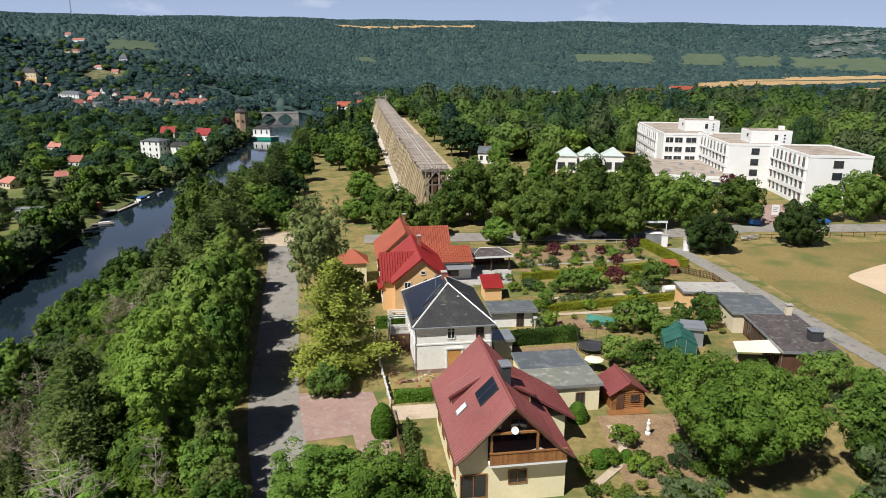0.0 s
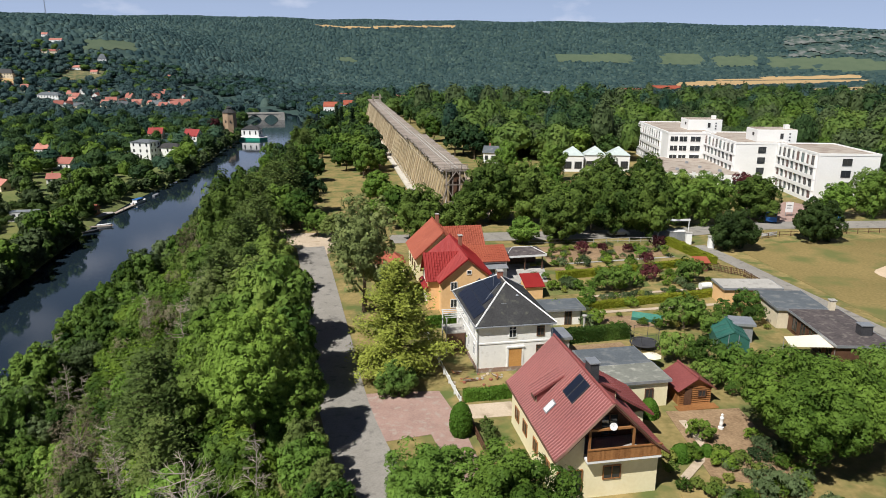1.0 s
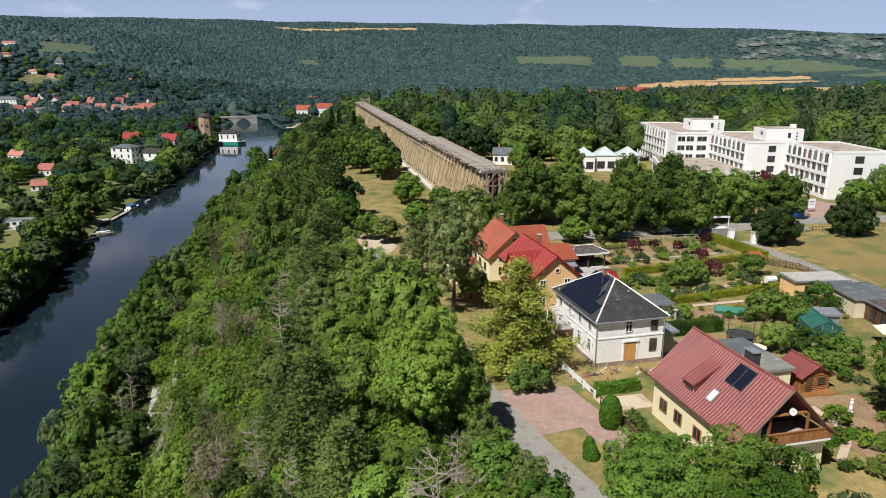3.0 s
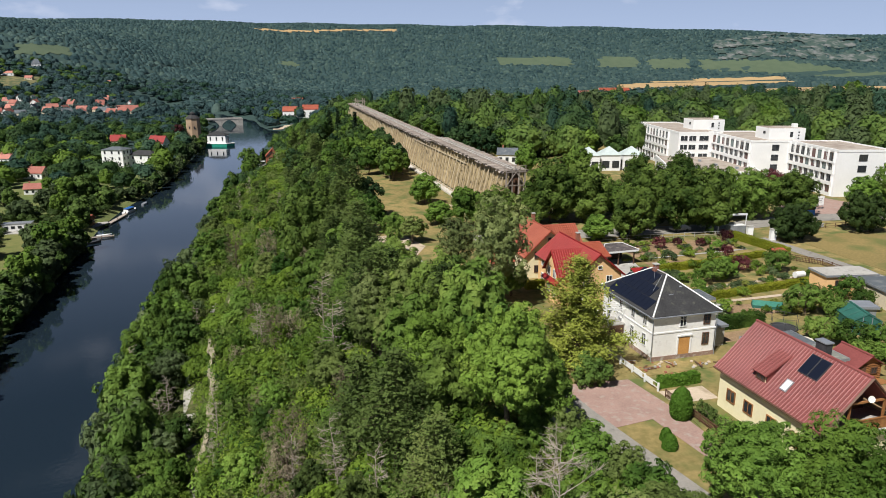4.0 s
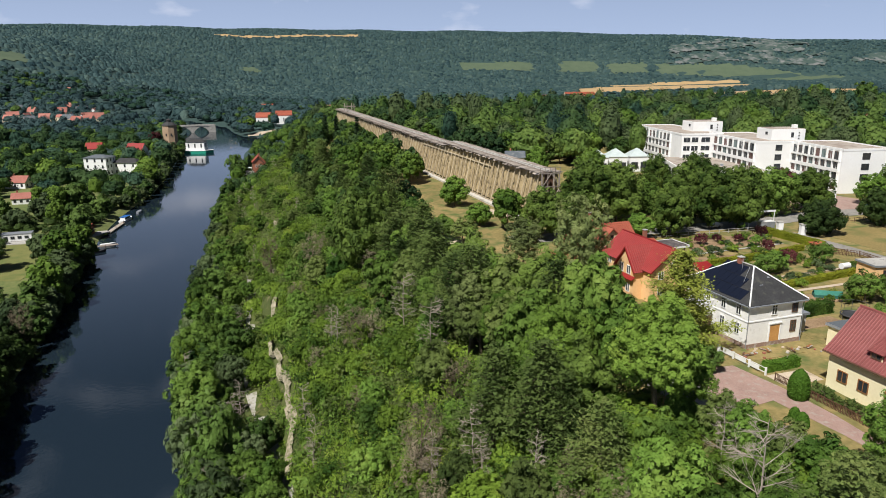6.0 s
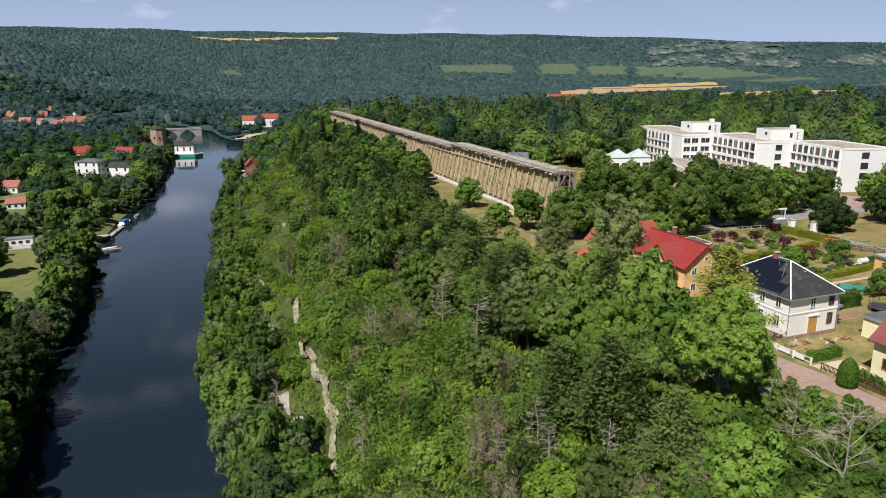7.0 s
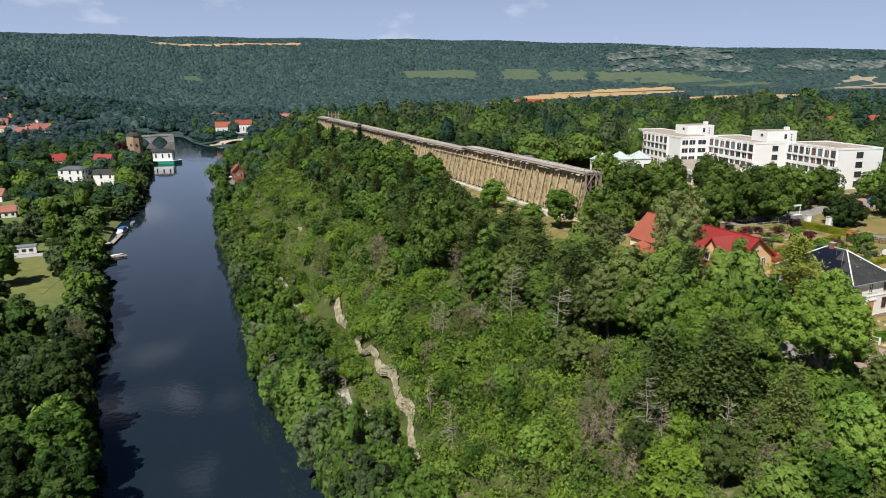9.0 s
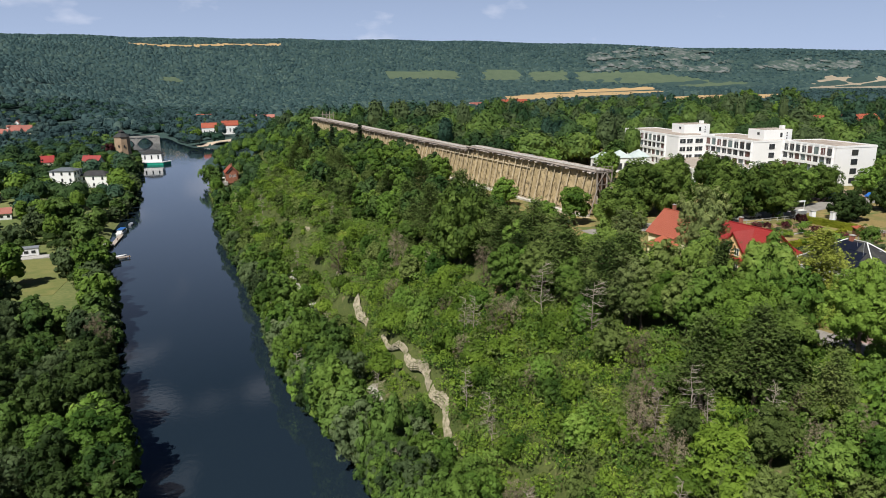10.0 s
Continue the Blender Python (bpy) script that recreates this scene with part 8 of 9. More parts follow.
hedge("hedge", "bushy dark green hedge beside the trampoline lawn", (9.0, 82.6), (17.9, 84.3), 1.5, 1.7, LEAF_MID, 4, 0.15)
hedge("hedge", "clipped bright hedge beside the service lane", (40.0, 132.6), (43.4, 117.5), 1.3, 1.5, LEAF_HEDGE, 5)
hedge("hedge", "clipped hedge in front of the villa yard", (-5.0, 66.9), (0.2, 67.8), 1.0, 1.2, LEAF_BOX, 6)
hedge("hedge", "dark hedge along the house garden", (-9.0, 88.0), (-4.6, 89.2), 1.0, 1.5, LEAF_BOX, 7)
hedge("hedge", "clipped hedge beside the apricot house", (-11.5, 103.5), (-6.5, 104.5), 1.0, 1.3, LEAF_HEDGE, 8)
hedge("hedge", "low green hedge beside the workshop lane", (49.5, 66), (47.8, 73), 1.6, 1.5, LEAF_BRIGHT, 9, 0.15)


def clipped(name, label, x, y, rings, leaves, seed, size=0.10):
    """A clipped bush: small leaves over a turned shape."""
    r = rng(seed)
    o = thing(name, label, "bush", local(x, y, TOP))
    zs = np.array([z for _, z in rings])
    rs = np.array([a for a, _ in rings])
    area = 2 * math.pi * rs.max() * (zs.max() - zs.min())
    k = int(area * 150)
    z = r.uniform(zs.min(), zs.max(), k)
    a = np.interp(z, zs, rs)
    w_ = r.uniform(0, 2 * math.pi, k)
    d = np.stack([np.cos(w_), np.sin(w_), np.zeros(k)], -1)
    slope = np.gradient(np.interp(np.linspace(zs.min(), zs.max(), 60), zs, rs), (zs.max() - zs.min()) / 59)
    tilt = -np.interp(z, np.linspace(zs.min(), zs.max(), 60), slope)
    pos = d * (a * r.uniform(0.94, 1.03, k))[:, None]
    pos[:, 2] = z
    nrm = unit(d + np.array([0, 0, 1.0]) * tilt[:, None] + 0.5 * r.normal(size=d.shape))
    part("foliage", quick_mesh("foliage", leaf_cards(pos, nrm, size, r, 3), 3, leaves), None, o)
    part("core", Geo().lathe([(max(0.02, q * 0.9), zz * 0.97) for q, zz in rings], 12), leaves, o)
    return o


def dome(rad, h, base=0.0):
    return [(rad * math.cos(t) if t < 1.5 else 0.05, base + h * math.sin(t)) for t in np.linspace(-0.35 if base else 0.0, 1.54, 9)]


clipped("topiary", "tall clipped green cone beside the driveway", -5.7, 59.9, [(0.8, 0.0), (1.05, 0.5), (1.12, 1.4), (1.0, 2.3), (0.7, 3.0), (0.3, 3.4), (0.05, 3.55)], LEAF_BOX, 21)
for x, y, rr, h in ((-9.3, 54.5, 0.75, 1.5), (-9.0, 56.0, 0.6, 1.3), (13.9, 63.2, 1.05, 2.0), (14.3, 55.2, 1.0, 1.5), (15.9, 55.6, 0.75, 1.1), (17.0, 55.8, 0.65, 1.1), (18.0, 55.2, 0.5, 0.9)):
    clipped("box_ball", "round clipped box bush", x, y, dome(rr, h), LEAF_BOX, int(abs(x * 10)) + 30)
broad("laurel", "laurel_bush", "dense green leafy bush beside the driveway", 68, 3.6, 2.5, LEAF_BANK, 120, 40, 0.16, 3, 0.0, 0.2, low=-0.9, rzf=0.5, zcf=0.45)
plant("laurel", -12.2, 68.8, 1.0, 30)
broad("yew", "yew_tree", "broad dark green yew with boughs to the ground", 61, 8.4, 4.6, LEAF_YEW, 230, 44, 0.26, 3, 0.0, 0.17, low=-0.95, rzf=0.5, zcf=0.46)
plant("yew", 51.5, 129.0, 1.0, 40, tall=0.95)
plant("yew", 71.5, 134.5, 1.0, 160, tall=1.05)

broad("fruit", "fruit_tree", "small spreading fruit tree in the garden", 61, 3.6, 2.3, LEAF_MID, 70, 22, 0.20, 3, 0.15, 0.22, low=-0.6)
broad("fruit_b", "fruit_tree", "bright green small fruit tree in the garden", 62, 4.0, 2.2, LEAF_BRIGHT, 70, 22, 0.20, 3, 0.18, 0.22, low=-0.6)
broad("flower", "flower_bush", "garden bush with yellowish blooms", 63, 1.3, 0.9, LEAF_FLOWER, 26, 16, 0.12, 3, 0.03, 0.3, low=-0.3)
broad("maroon_bush", "maroon_bush", "dark maroon-leaved garden bush", 64, 2.0, 1.3, LEAF_RED, 36, 20, 0.15, 3, 0.05, 0.3, low=-0.4)
broad("rose", "rose_bush", "green rose bush with a few white blooms", 65, 1.1, 0.55, LEAF_ROSE, 22, 14, 0.08, 3, 0.05, 0.3, low=-0.3)
broad("green_bush", "garden_bush", "leafy green garden bush", 66, 1.8, 1.2, LEAF_SHRUB, 36, 18, 0.15, 3, 0.03, 0.3, low=-0.4)
broad("grey_bush", "garden_bush", "pale grey-green garden bush", 67, 1.6, 1.3, LEAF_WILLOW, 36, 18, 0.15, 3, 0.03, 0.3, low=-0.4)
for key, x, y, s in (
    ("fruit", 35.1, 107.8, 1.1), ("fruit", 20.8, 103.2, 1.15), ("fruit_b", 23.6, 105.0, 0.9), ("fruit", 26.5, 87.2, 1.3), ("fruit_b", 37.5, 92.5, 0.9), ("fruit", 24.5, 74.5, 1.05), ("fruit", 21.5, 76.8, 1.0), ("fruit_b", 26.8, 71.5, 1.0), ("fruit", 42.8, 70.5, 1.2),
    ("fruit", 29.5, 84.5, 0.9), ("fruit_b", 9.6, 92.0, 0.6), ("fruit", 36.8, 88.5, 0.8), ("fruit_b", 33.5, 90.5, 0.7), ("fruit", 22.6, 69.8, 0.8), ("fruit_b", 46, 66, 1.0), ("fruit", 39, 66.5, 0.8), ("fruit_b", 34.5, 69.5, 0.9),
    ("maroon_bush", 36.7, 128.3, 1.25), ("maroon_bush", 30.0, 126.2, 0.8), ("maroon_bush", 21.0, 125.5, 1.1), ("maroon_bush", 31.4, 118.3, 1.0), ("maroon_bush", 28.6, 108.6, 1.3), ("maroon_bush", 25.4, 126.8, 0.8),
    ("green_bush", 31.9, 127.4, 0.9), ("green_bush", 14.6, 89.0, 1.2), ("grey_bush", 13.6, 88.0, 1.1), ("grey_bush", 21.8, 98.3, 0.9), ("green_bush", 16.2, 113.0, 0.8), ("grey_bush", 19.5, 117.4, 1.0), ("green_bush", 24.2, 118.8, 0.8), ("green_bush", 28.0, 117.0, 0.9),
    ("green_bush", 11.5, 104.0, 0.9), ("grey_bush", 14.5, 104.8, 1.2), ("green_bush", 17.5, 58.6, 1.1), ("green_bush", 17.0, 47.5, 1.0), ("grey_bush", 20.0, 49.0, 1.5), ("green_bush", 22.5, 58.2, 0.7), ("grey_bush", 9.0, 44.0, 1.3),
):
    plant(key, x, y, s)
for k in range(46):
    x = R.uniform(13.5, 37.5)
    y = 119 + 11 * R.random() + (x - 13.5) * 0.12
    if y < 131:
        plant(("flower", "green_bush", "grey_bush", "flower")[k % 4], x, y, R.uniform(0.35, 0.75), group="plants in the flower beds")
for k in range(40):
    x = R.uniform(12.5, 38)
    y = (R.uniform(86, 93), R.uniform(103, 108), R.uniform(97, 100))[k % 3] + (x - 14) * 0.2 * (k % 3 > 0)
    plant(("flower", "green_bush", "grey_bush")[k % 3], x, y, R.uniform(0.35, 0.8), group="plants in the flower beds")
for k in range(64):
    x, y = R.uniform(12.2, 25), R.uniform(41, 56)
    plant(("flower", "green_bush", "grey_bush", "flower")[k % 4], x, y, R.uniform(0.5, 1.0), group="plants in the flower beds")
for k in range(62):
    # borders along the hedges and round the beds
    x = R.uniform(9, 40)
    y = (84.5, 93.8, 96.0, 101.8, 108.8, 116.2, 85.6)[k % 7] + (x - 9) * (0.17, 0.17, 0.28, 0.2, 0.25, 0.24, 0.15)[k % 7] + R.uniform(-0.9, 0.9)
    if not (29 < x and y < 93):
        plant(("green_bush", "grey_bush", "flower", "green_bush", "fruit_b")[k % 5], x, y, R.uniform(0.4, 0.95) * (0.6 if k % 5 == 4 else 1), group="plants in the flower beds")
for k in range(34):
    # thick bushes between the walnut and the lane
    x, y = R.uniform(30, 52), R.uniform(44, 73)
    if (x - 26.5) ** 2 + (y - 55) ** 2 > 46 and not (34 < x < 47.5 and y > 71) and x < 58 - 0.15 * y:
        plant(("green_bush", "grey_bush", "fruit", "green_bush", "fruit_b", "shrub_c")[k % 6], x, y, R.uniform(0.6, 1.15) * (0.6 if k % 6 in (2, 4, 5) else 1), group="bushes in the lower garden")
for k in range(17):
    x, y = R.uniform(15.5, 29), R.uniform(66, 78)
    if not (17 < x < 24.5 and y < 70.5) and not (x < 20 and y > 74):
        plant(("green_bush", "grey_bush", "fruit", "fruit_b")[k % 4], x, y, R.uniform(0.45, 0.85) * (0.75 if k % 4 > 1 else 1), group="bushes behind the cabin")
for k in range(13):
    plant("rose", -1.75 - 0.15 * (k * 0.8) + R.uniform(-0.25, 0.25), 50.8 + k * 0.8, R.uniform(1.1, 1.6), group="roses beside the house")


def board_pile(x, y, turn, n):
    """Old boards thrown on one another."""
    o = thing("board_pile", "loose pile of old brown boards before the villa", "board pile", local(x, y, TOP + 0.06, turn), "boards in the villa yard")
    for k in range(n):
        ln = random.uniform(0.9, 1.7)
        part("board", Geo().box(-ln / 2, ln / 2, -0.09, 0.09, 0.0, 0.035), (WOOD_BROWN, WOOD_DARK_AND_SHADE, TIMBER_GREY)[k % 3], o, at=pose(random.uniform(-0.3, 0.3), random.uniform(-0.35, 0.35), 0.04 + 0.05 * k, random.uniform(-2, 2), random.uniform(-2, 2), random.uniform(-35, 35)))


for x, y, turn, n in ((-4.2, 71.6, 20, 5), (-1.0, 72.4, 100, 4), (2.6, 72.0, 60, 5), (5.4, 72.6, 10, 4), (-5.6, 73.6, 140, 4)):
    board_pile(x, y, turn, n)
for k in range(26):
    q = random.uniform(0.1, 0.28)
    x, y = random.uniform(-6.0, 6.5), random.uniform(69.9, 73.2)
    tagged(part("rubble_stone", Geo().lathe([(q * 0.7, -0.05), (q, q * 0.3), (q * 0.8, q * 0.8), (0.02, q)], 5), (CONCRETE, BRICK, GRAVEL)[k % 3], at=local(x, y, TOP + 0.06, k * 37)), "loose stone in the bare yard of the villa", "stone", "rubble in the villa yard")


# ---- fences, gate, street things ----
def fence(name, label, line, height, mat, gap=2.2, rails=2, pales=0.0, post=0.05):
    for a, c in zip(line[:-1], line[1:]):
        a, c = Vector((*a, 0)), Vector((*c, 0))
        ln = (c - a).length
        f = thing(name, label, "fence", pose(a.x, a.y, gz(a.x, a.y), 0, 0, math.degrees(math.atan2(c.y - a.y, c.x - a.x))))
        k = max(1, int(ln / gap))
        for i in range(k + 1):
            part("post", Geo().box(i * ln / k - post, i * ln / k + post, -post, post, -0.2, height), mat, f)
        for r_ in range(rails):
            z = height * (0.35 + 0.55 * r_ / max(1, rails - 1))
            part("rail", Geo().box(0, ln, -0.025, 0.025, z - 0.04, z + 0.04), mat, f)
        if pales:
            pale = Geo().box(-0.04, 0.04, -0.05, -0.027, 0.08, height * 0.97).mesh("pale", mat)
            for i in range(int(ln / pales)):
                part("pale", pale, None, f, at=pose((i + 0.5) * pales, 0, 0))


fence("garden_fence", "brown picket fence along the driveway", [(-2.3, 48), (-3.6, 56), (-5.2, 64.5)], 1.0, WOOD_DARK_AND_SHADE, 2.2, 2, 0.17)
fence("garden_fence", "white panel fence along the villa garden", [(-5.4, 66), (-7.4, 76), (-9.0, 86)], 1.0, WHITE_METAL, 2.4, 2, 0.0, 0.09)
for k in range(4):
    a = Vector((-5.6, 67.0, TOP)).lerp(Vector((-7.2, 75.2, TOP)), k / 4)
    tagged(part("fence_panel", Geo().box(0, 1.7, -0.03, 0.03, 0.25, 0.8), WHITE_METAL, at=pose(a.x, a.y, TOP, 0, 0, 101)), "white infill panel of the garden fence", "fence panel", "fence panels")
fence("field_fence", "thin wooden fence along the sports field", [(54, 133.5), (66, 138.4), (92, 141.5), (130, 145)], 1.1, WOOD_DARK_AND_SHADE, 2.6, 2)
fence("garden_fence", "dark wooden fence beside the service lane", [(41.0, 115), (45.6, 110.5), (46.2, 101)], 1.3, WOOD_DARK_AND_SHADE, 2.0, 3, 0.25)
fence("street_fence", "low grey fence between gardens and street", [(12, 132.6), (28, 133.8), (40, 134.6)], 1.0, CONCRETE, 2.4, 2)
for x, y in ((47.6, 129.4), (44.3, 132.6)):
    gp = thing("gate_post", "white square gate pillar", "gate pillar", local(x, y, TOP, -10), "gate pillars")
    part("shaft", Geo().box(-0.55, 0.55, -0.55, 0.55, -0.2, 2.3), PLASTER_WHITE, gp)
    part("cap", Geo().box(-0.65, 0.65, -0.65, 0.65, 2.3, 2.42), CONCRETE, gp)
ar = thing("gate_arch", "white steel gate arch over the lane", "gate", local(39.6, 137.0, TOP, 2))
part("post", Geo().beam((0, 0, 0), (0, 0, 4.0), 0.10), WHITE_METAL, ar)
part("post", Geo().beam((6.4, 0, 0), (6.4, 0, 4.0), 0.10), WHITE_METAL, ar)
part("beam", Geo().box(-0.2, 6.6, -0.12, 0.12, 3.7, 4.1), WHITE_METAL, ar)
cont = thing("container", "pale blue-grey container beside the gate", "container", local(41.2, 134.8, TOP, 3))
part("body", Geo().box(0, 3.6, 0, 1.6, 0.05, 1.9), GREY_METAL, cont)
part("lid", Geo().box(-0.05, 3.65, -0.05, 1.65, 1.9, 1.98), WHITE_METAL, cont)
bn = thing("banner", "long white banner on the field fence", "banner", local(61.4, 136.9, TOP, 20))
part("sheet", Geo().box(0, 4.2, -0.12, -0.08, 0.3, 1.1), WHITE_METAL, bn)
for x in (0.1, 4.1):
    part("post", Geo().box(x - 0.04, x + 0.04, -0.07, 0.01, 0, 1.2), GREY_METAL, bn)
sg = thing("sign_board", "white information board on two posts", "sign", local(78.2, 158.0, TOP, 0))
part("board", Geo().box(-0.9, 0.9, -0.05, 0.05, 1.0, 3.4), WHITE_METAL, sg)
for x in (-0.7, 0.7):
    part("post", Geo().box(x - 0.05, x + 0.05, 0.06, 0.14, 0, 3.4), GREY_METAL, sg)
part("print", Geo().box(-0.6, 0.6, -0.06, -0.051, 2.6, 2.75).box(-0.6, 0.3, -0.06, -0.051, 2.2, 2.3).box(-0.6, 0.5, -0.06, -0.051, 1.8, 1.9), DARK_METAL, sg)
for k in range(3):
    fl = thing("flagpole", "white flagpole with a pale banner before the clinic", "flagpole", local(64 + k * 2.2, 183 + 0.5 * k, TOP, 0), "flagpoles before the clinic")
    part("pole", Geo().beam((0, 0, 0), (0, 0, 7.0), 0.06), WHITE_METAL, fl)
    part("flag", Geo().box(0.08, 0.95, -0.015, 0.015, 3.6, 6.8), WHITE_METAL, fl)


def vehicle(name, label, x, y, turn, l, w, h, paint, van=False, group=""):
    v = thing(name, label, "truck" if van else "car", local(x, y, TOP + 0.06, turn), group)
    if van:
        part("body", Geo().box(-l / 2 + 1.9, l / 2, -w / 2, w / 2, 0.6, h), WHITE_METAL, v)
        part("cab", Geo().box(-l / 2, -l / 2 + 1.8, -w / 2, w / 2, 0.4, h * 0.82), paint, v)
        part("windscreen", Geo().box(-l / 2 - 0.02, -l / 2 + 0.01, -w / 2 + 0.15, w / 2 - 0.15, h * 0.45, h * 0.72), GLASS, v)
    else:
        g = Geo()
        k = 0
        prof = [(-l / 2, 0.35), (-l / 2, 0.75), (-l / 2 + 0.9, 0.9), (-l / 2 + 1.5, h), (l / 2 - 1.2, h), (l / 2 - 0.3, 0.95), (l / 2, 0.85), (l / 2, 0.35)]
        for sgn in (-1, 1):
            g.v += [(x_, sgn * w / 2 * (0.84 if z_ > 1.0 else 1), z_) for x_, z_ in prof]
        q = len(prof)
        g.f += [tuple(range(q)), tuple(range(2 * q - 1, q - 1, -1))] + [(i, q + i, q + (i + 1) % q, (i + 1) % q) for i in range(q)]
        part("body", g, paint, v)
        for sgn in (-1, 1):
            part("side_window", Geo().poly([(-l / 2 + 1.2, sgn * (w / 2 - 0.05), 0.98), (l / 2 - 0.7, sgn * (w / 2 - 0.05), 0.98), (l / 2 - 1.3, sgn * (w / 2 * 0.86), h - 0.08), (-l / 2 + 1.6, sgn * (w / 2 * 0.86), h - 0.08)]), GLASS, v)
    for a in (-l / 2 + 0.85, l / 2 - 0.85):
        for sgn in (-1, 1):
            part("wheel", Geo().beam((a, sgn * (w / 2 - 0.2), 0.32), (a, sgn * (w / 2 + 0.01), 0.32), 0.32 if not van else 0.42, sides=12), DARK_METAL, v)
    return v


vehicle("truck", "blue truck with a white box body", 71.8, 153.6, 62, 7.5, 2.4, 3.3, BLUE_PAINT, True)
vehicle("car", "silver parked car beside the street", 32, 139.4, 4, 4.3, 1.75, 1.48, GREY_METAL)
vehicle("car", "pale blue parked car beside the clinic drive", 86, 152.6, 8, 4.2, 1.75, 1.48, BLUE_PAINT)
vehicle("car", "white parked car under the park trees", 44.5, 184.0, 20, 4.3, 1.75, 1.48, WHITE_METAL)


# ---- rock, path and bare patches on the bluff ----
def outcrop(y0, y1):
    """A weathered face of layered limestone that stands out of the steep slope, crumbling to nothing at its ends."""
    r = rng(int(y0 * 7))
    g = Geo()
    cols, rows = int((y1 - y0) / 0.45), 14
    seam = np.cumsum(r.normal(0, 0.22, cols + 1))
    seam -= np.linspace(seam[0], seam[-1], cols + 1)
    tall = np.clip(0.75 + 0.35 * np.cumsum(r.normal(0, 0.25, cols + 1)), 0.45, 1.25)
    step = r.uniform(-0.14, 0.14, rows + 1)
    grid = []
    for c in range(cols + 1):
        y = y0 + (y1 - y0) * c / cols
        end = smooth(0, 0.12, min(c, cols - c) / cols)
        line = []
        for k in range(rows + 1):
            f = k / rows
            uu = rock_u(y) - 0.6 + 1.05 * f * tall[c] + 0.3 * math.sin(y * 0.7)
            x = float(bank_r(y)) + uu
            out = (0.40 * math.sin(f * math.pi) ** 0.6 + step[k] + seam[c] * 0.3 + r.uniform(-0.10, 0.10)) * end
            line.append((x - out - 0.3 * end, y + r.uniform(-0.12, 0.12), gz(x, y) + 0.28 + 0.10 * out - 0.8 * (1 - end)))
        grid.append(line)
    for c in range(cols):
        for k in range(rows):
            g.poly([grid[c][k], grid[c + 1][k], grid[c + 1][k + 1], grid[c][k + 1]])
    return tagged(part("rock_face", g, ROCK), "pale weathered limestone face on the bluff", "rock", "rock faces on the bluff")


for y0, y1 in ROCKS:
    outcrop(y0, y1)
    for y in np.arange(y0, y1, 1.9):
        for off in (-1.5, 1.9):
            plant(("shrub_a", "shrub_c", "shrub_b")[int(y * 3) % 3], float(bank_r(y)) + rock_u(y) + off + R.uniform(-0.4, 0.4), float(y), R.uniform(0.26, 0.44), group="shrubs round the rock faces", sink=0.1)
ribbon("riverside_path", [(float(bank_r(y)) + path_u(y), y) for y in range(40, 300, 12)], 2.3, PATH_GREY, "pale grey footpath at the foot of the bluff", "path", 0.10, 2.5)
EARTH = surface("orange_earth", (0.26, 0.15, 0.07), (0.40, 0.255, 0.135), big=0.8, fine=4, rough=0.95, bump=0.4)
ribbon("bare_earth", [(-46, 117.5), (-44.5, 120), (-43.5, 123)], 1.7, EARTH, "bare orange earth on the slope", "bare earth", 0.15, 1.0)
ribbon("bare_ground", [(-44.5, 140), (-41, 143), (-37, 145)], 4.0, GRAVEL, "trodden grey clearing at the edge of the bluff", "clearing", 0.12, 1.0)

# ---- left bank: houses, quay, boats ----
def hip_house(name, label, x, y, turn, w, l, h, rise, wall, roof, rows=2, z=None, group="", frame=None, cols=3):
    o = thing(name, label, "house", pose(x, y, gz(x, y) if z is None else z, 0, 0, turn), group)
    part("wall", Geo().box(-w / 2, w / 2, -l / 2, l / 2, -1.5, h), wall, o)
    e = 0.5
    A, B, C, D = (-w / 2 - e, -l / 2 - e, h), (w / 2 + e, -l / 2 - e, h), (w / 2 + e, l / 2 + e, h), (-w / 2 - e, l / 2 + e, h)
    if w > l:
        r0, r1 = (-w / 2 + l * 0.4, 0, h + rise), (w / 2 - l * 0.4, 0, h + rise)
        slopes = ([A, B, r1, r0], [B, C, r1], [C, D, r0, r1], [D, A, r0])
    else:
        r0, r1 = (0, -l / 2 + w * 0.4, h + rise), (0, l / 2 - w * 0.4, h + rise)
        slopes = ([A, B, r0], [B, C, r1, r0], [C, D, r1], [D, A, r0, r1])
    for s in slopes:
        part("roof", Geo().slab(s, 0.2), roof, o)
    sh = h / rows
    for r_ in range(rows):
        for k in range(cols):
            xx = -w / 2 + w * (k + 0.5) / cols
            window(o, (xx, -l / 2, r_ * sh + sh * 0.3), (1, 0, 0), (0, -1, 0), 1.1, sh * 0.5, frame or DARK_METAL)
            yy = -l / 2 + l * (k + 0.5) / cols
            window(o, (w / 2, yy, r_ * sh + sh * 0.3), (0, 1, 0), (1, 0, 0), 1.1, sh * 0.5, frame or DARK_METAL)
    return o


hip_house("riverside_villa", "white riverside villa with a grey roof", -188, 452, -14, 14, 11, 11.0, 1.6, PLASTER_WHITE, FELT, 3)
hip_house("riverside_villa", "lower white wing with a dark slate roof", -172.5, 455, -14, 16, 9, 7.5, 2.6, PLASTER_WHITE, SLATE, 2)


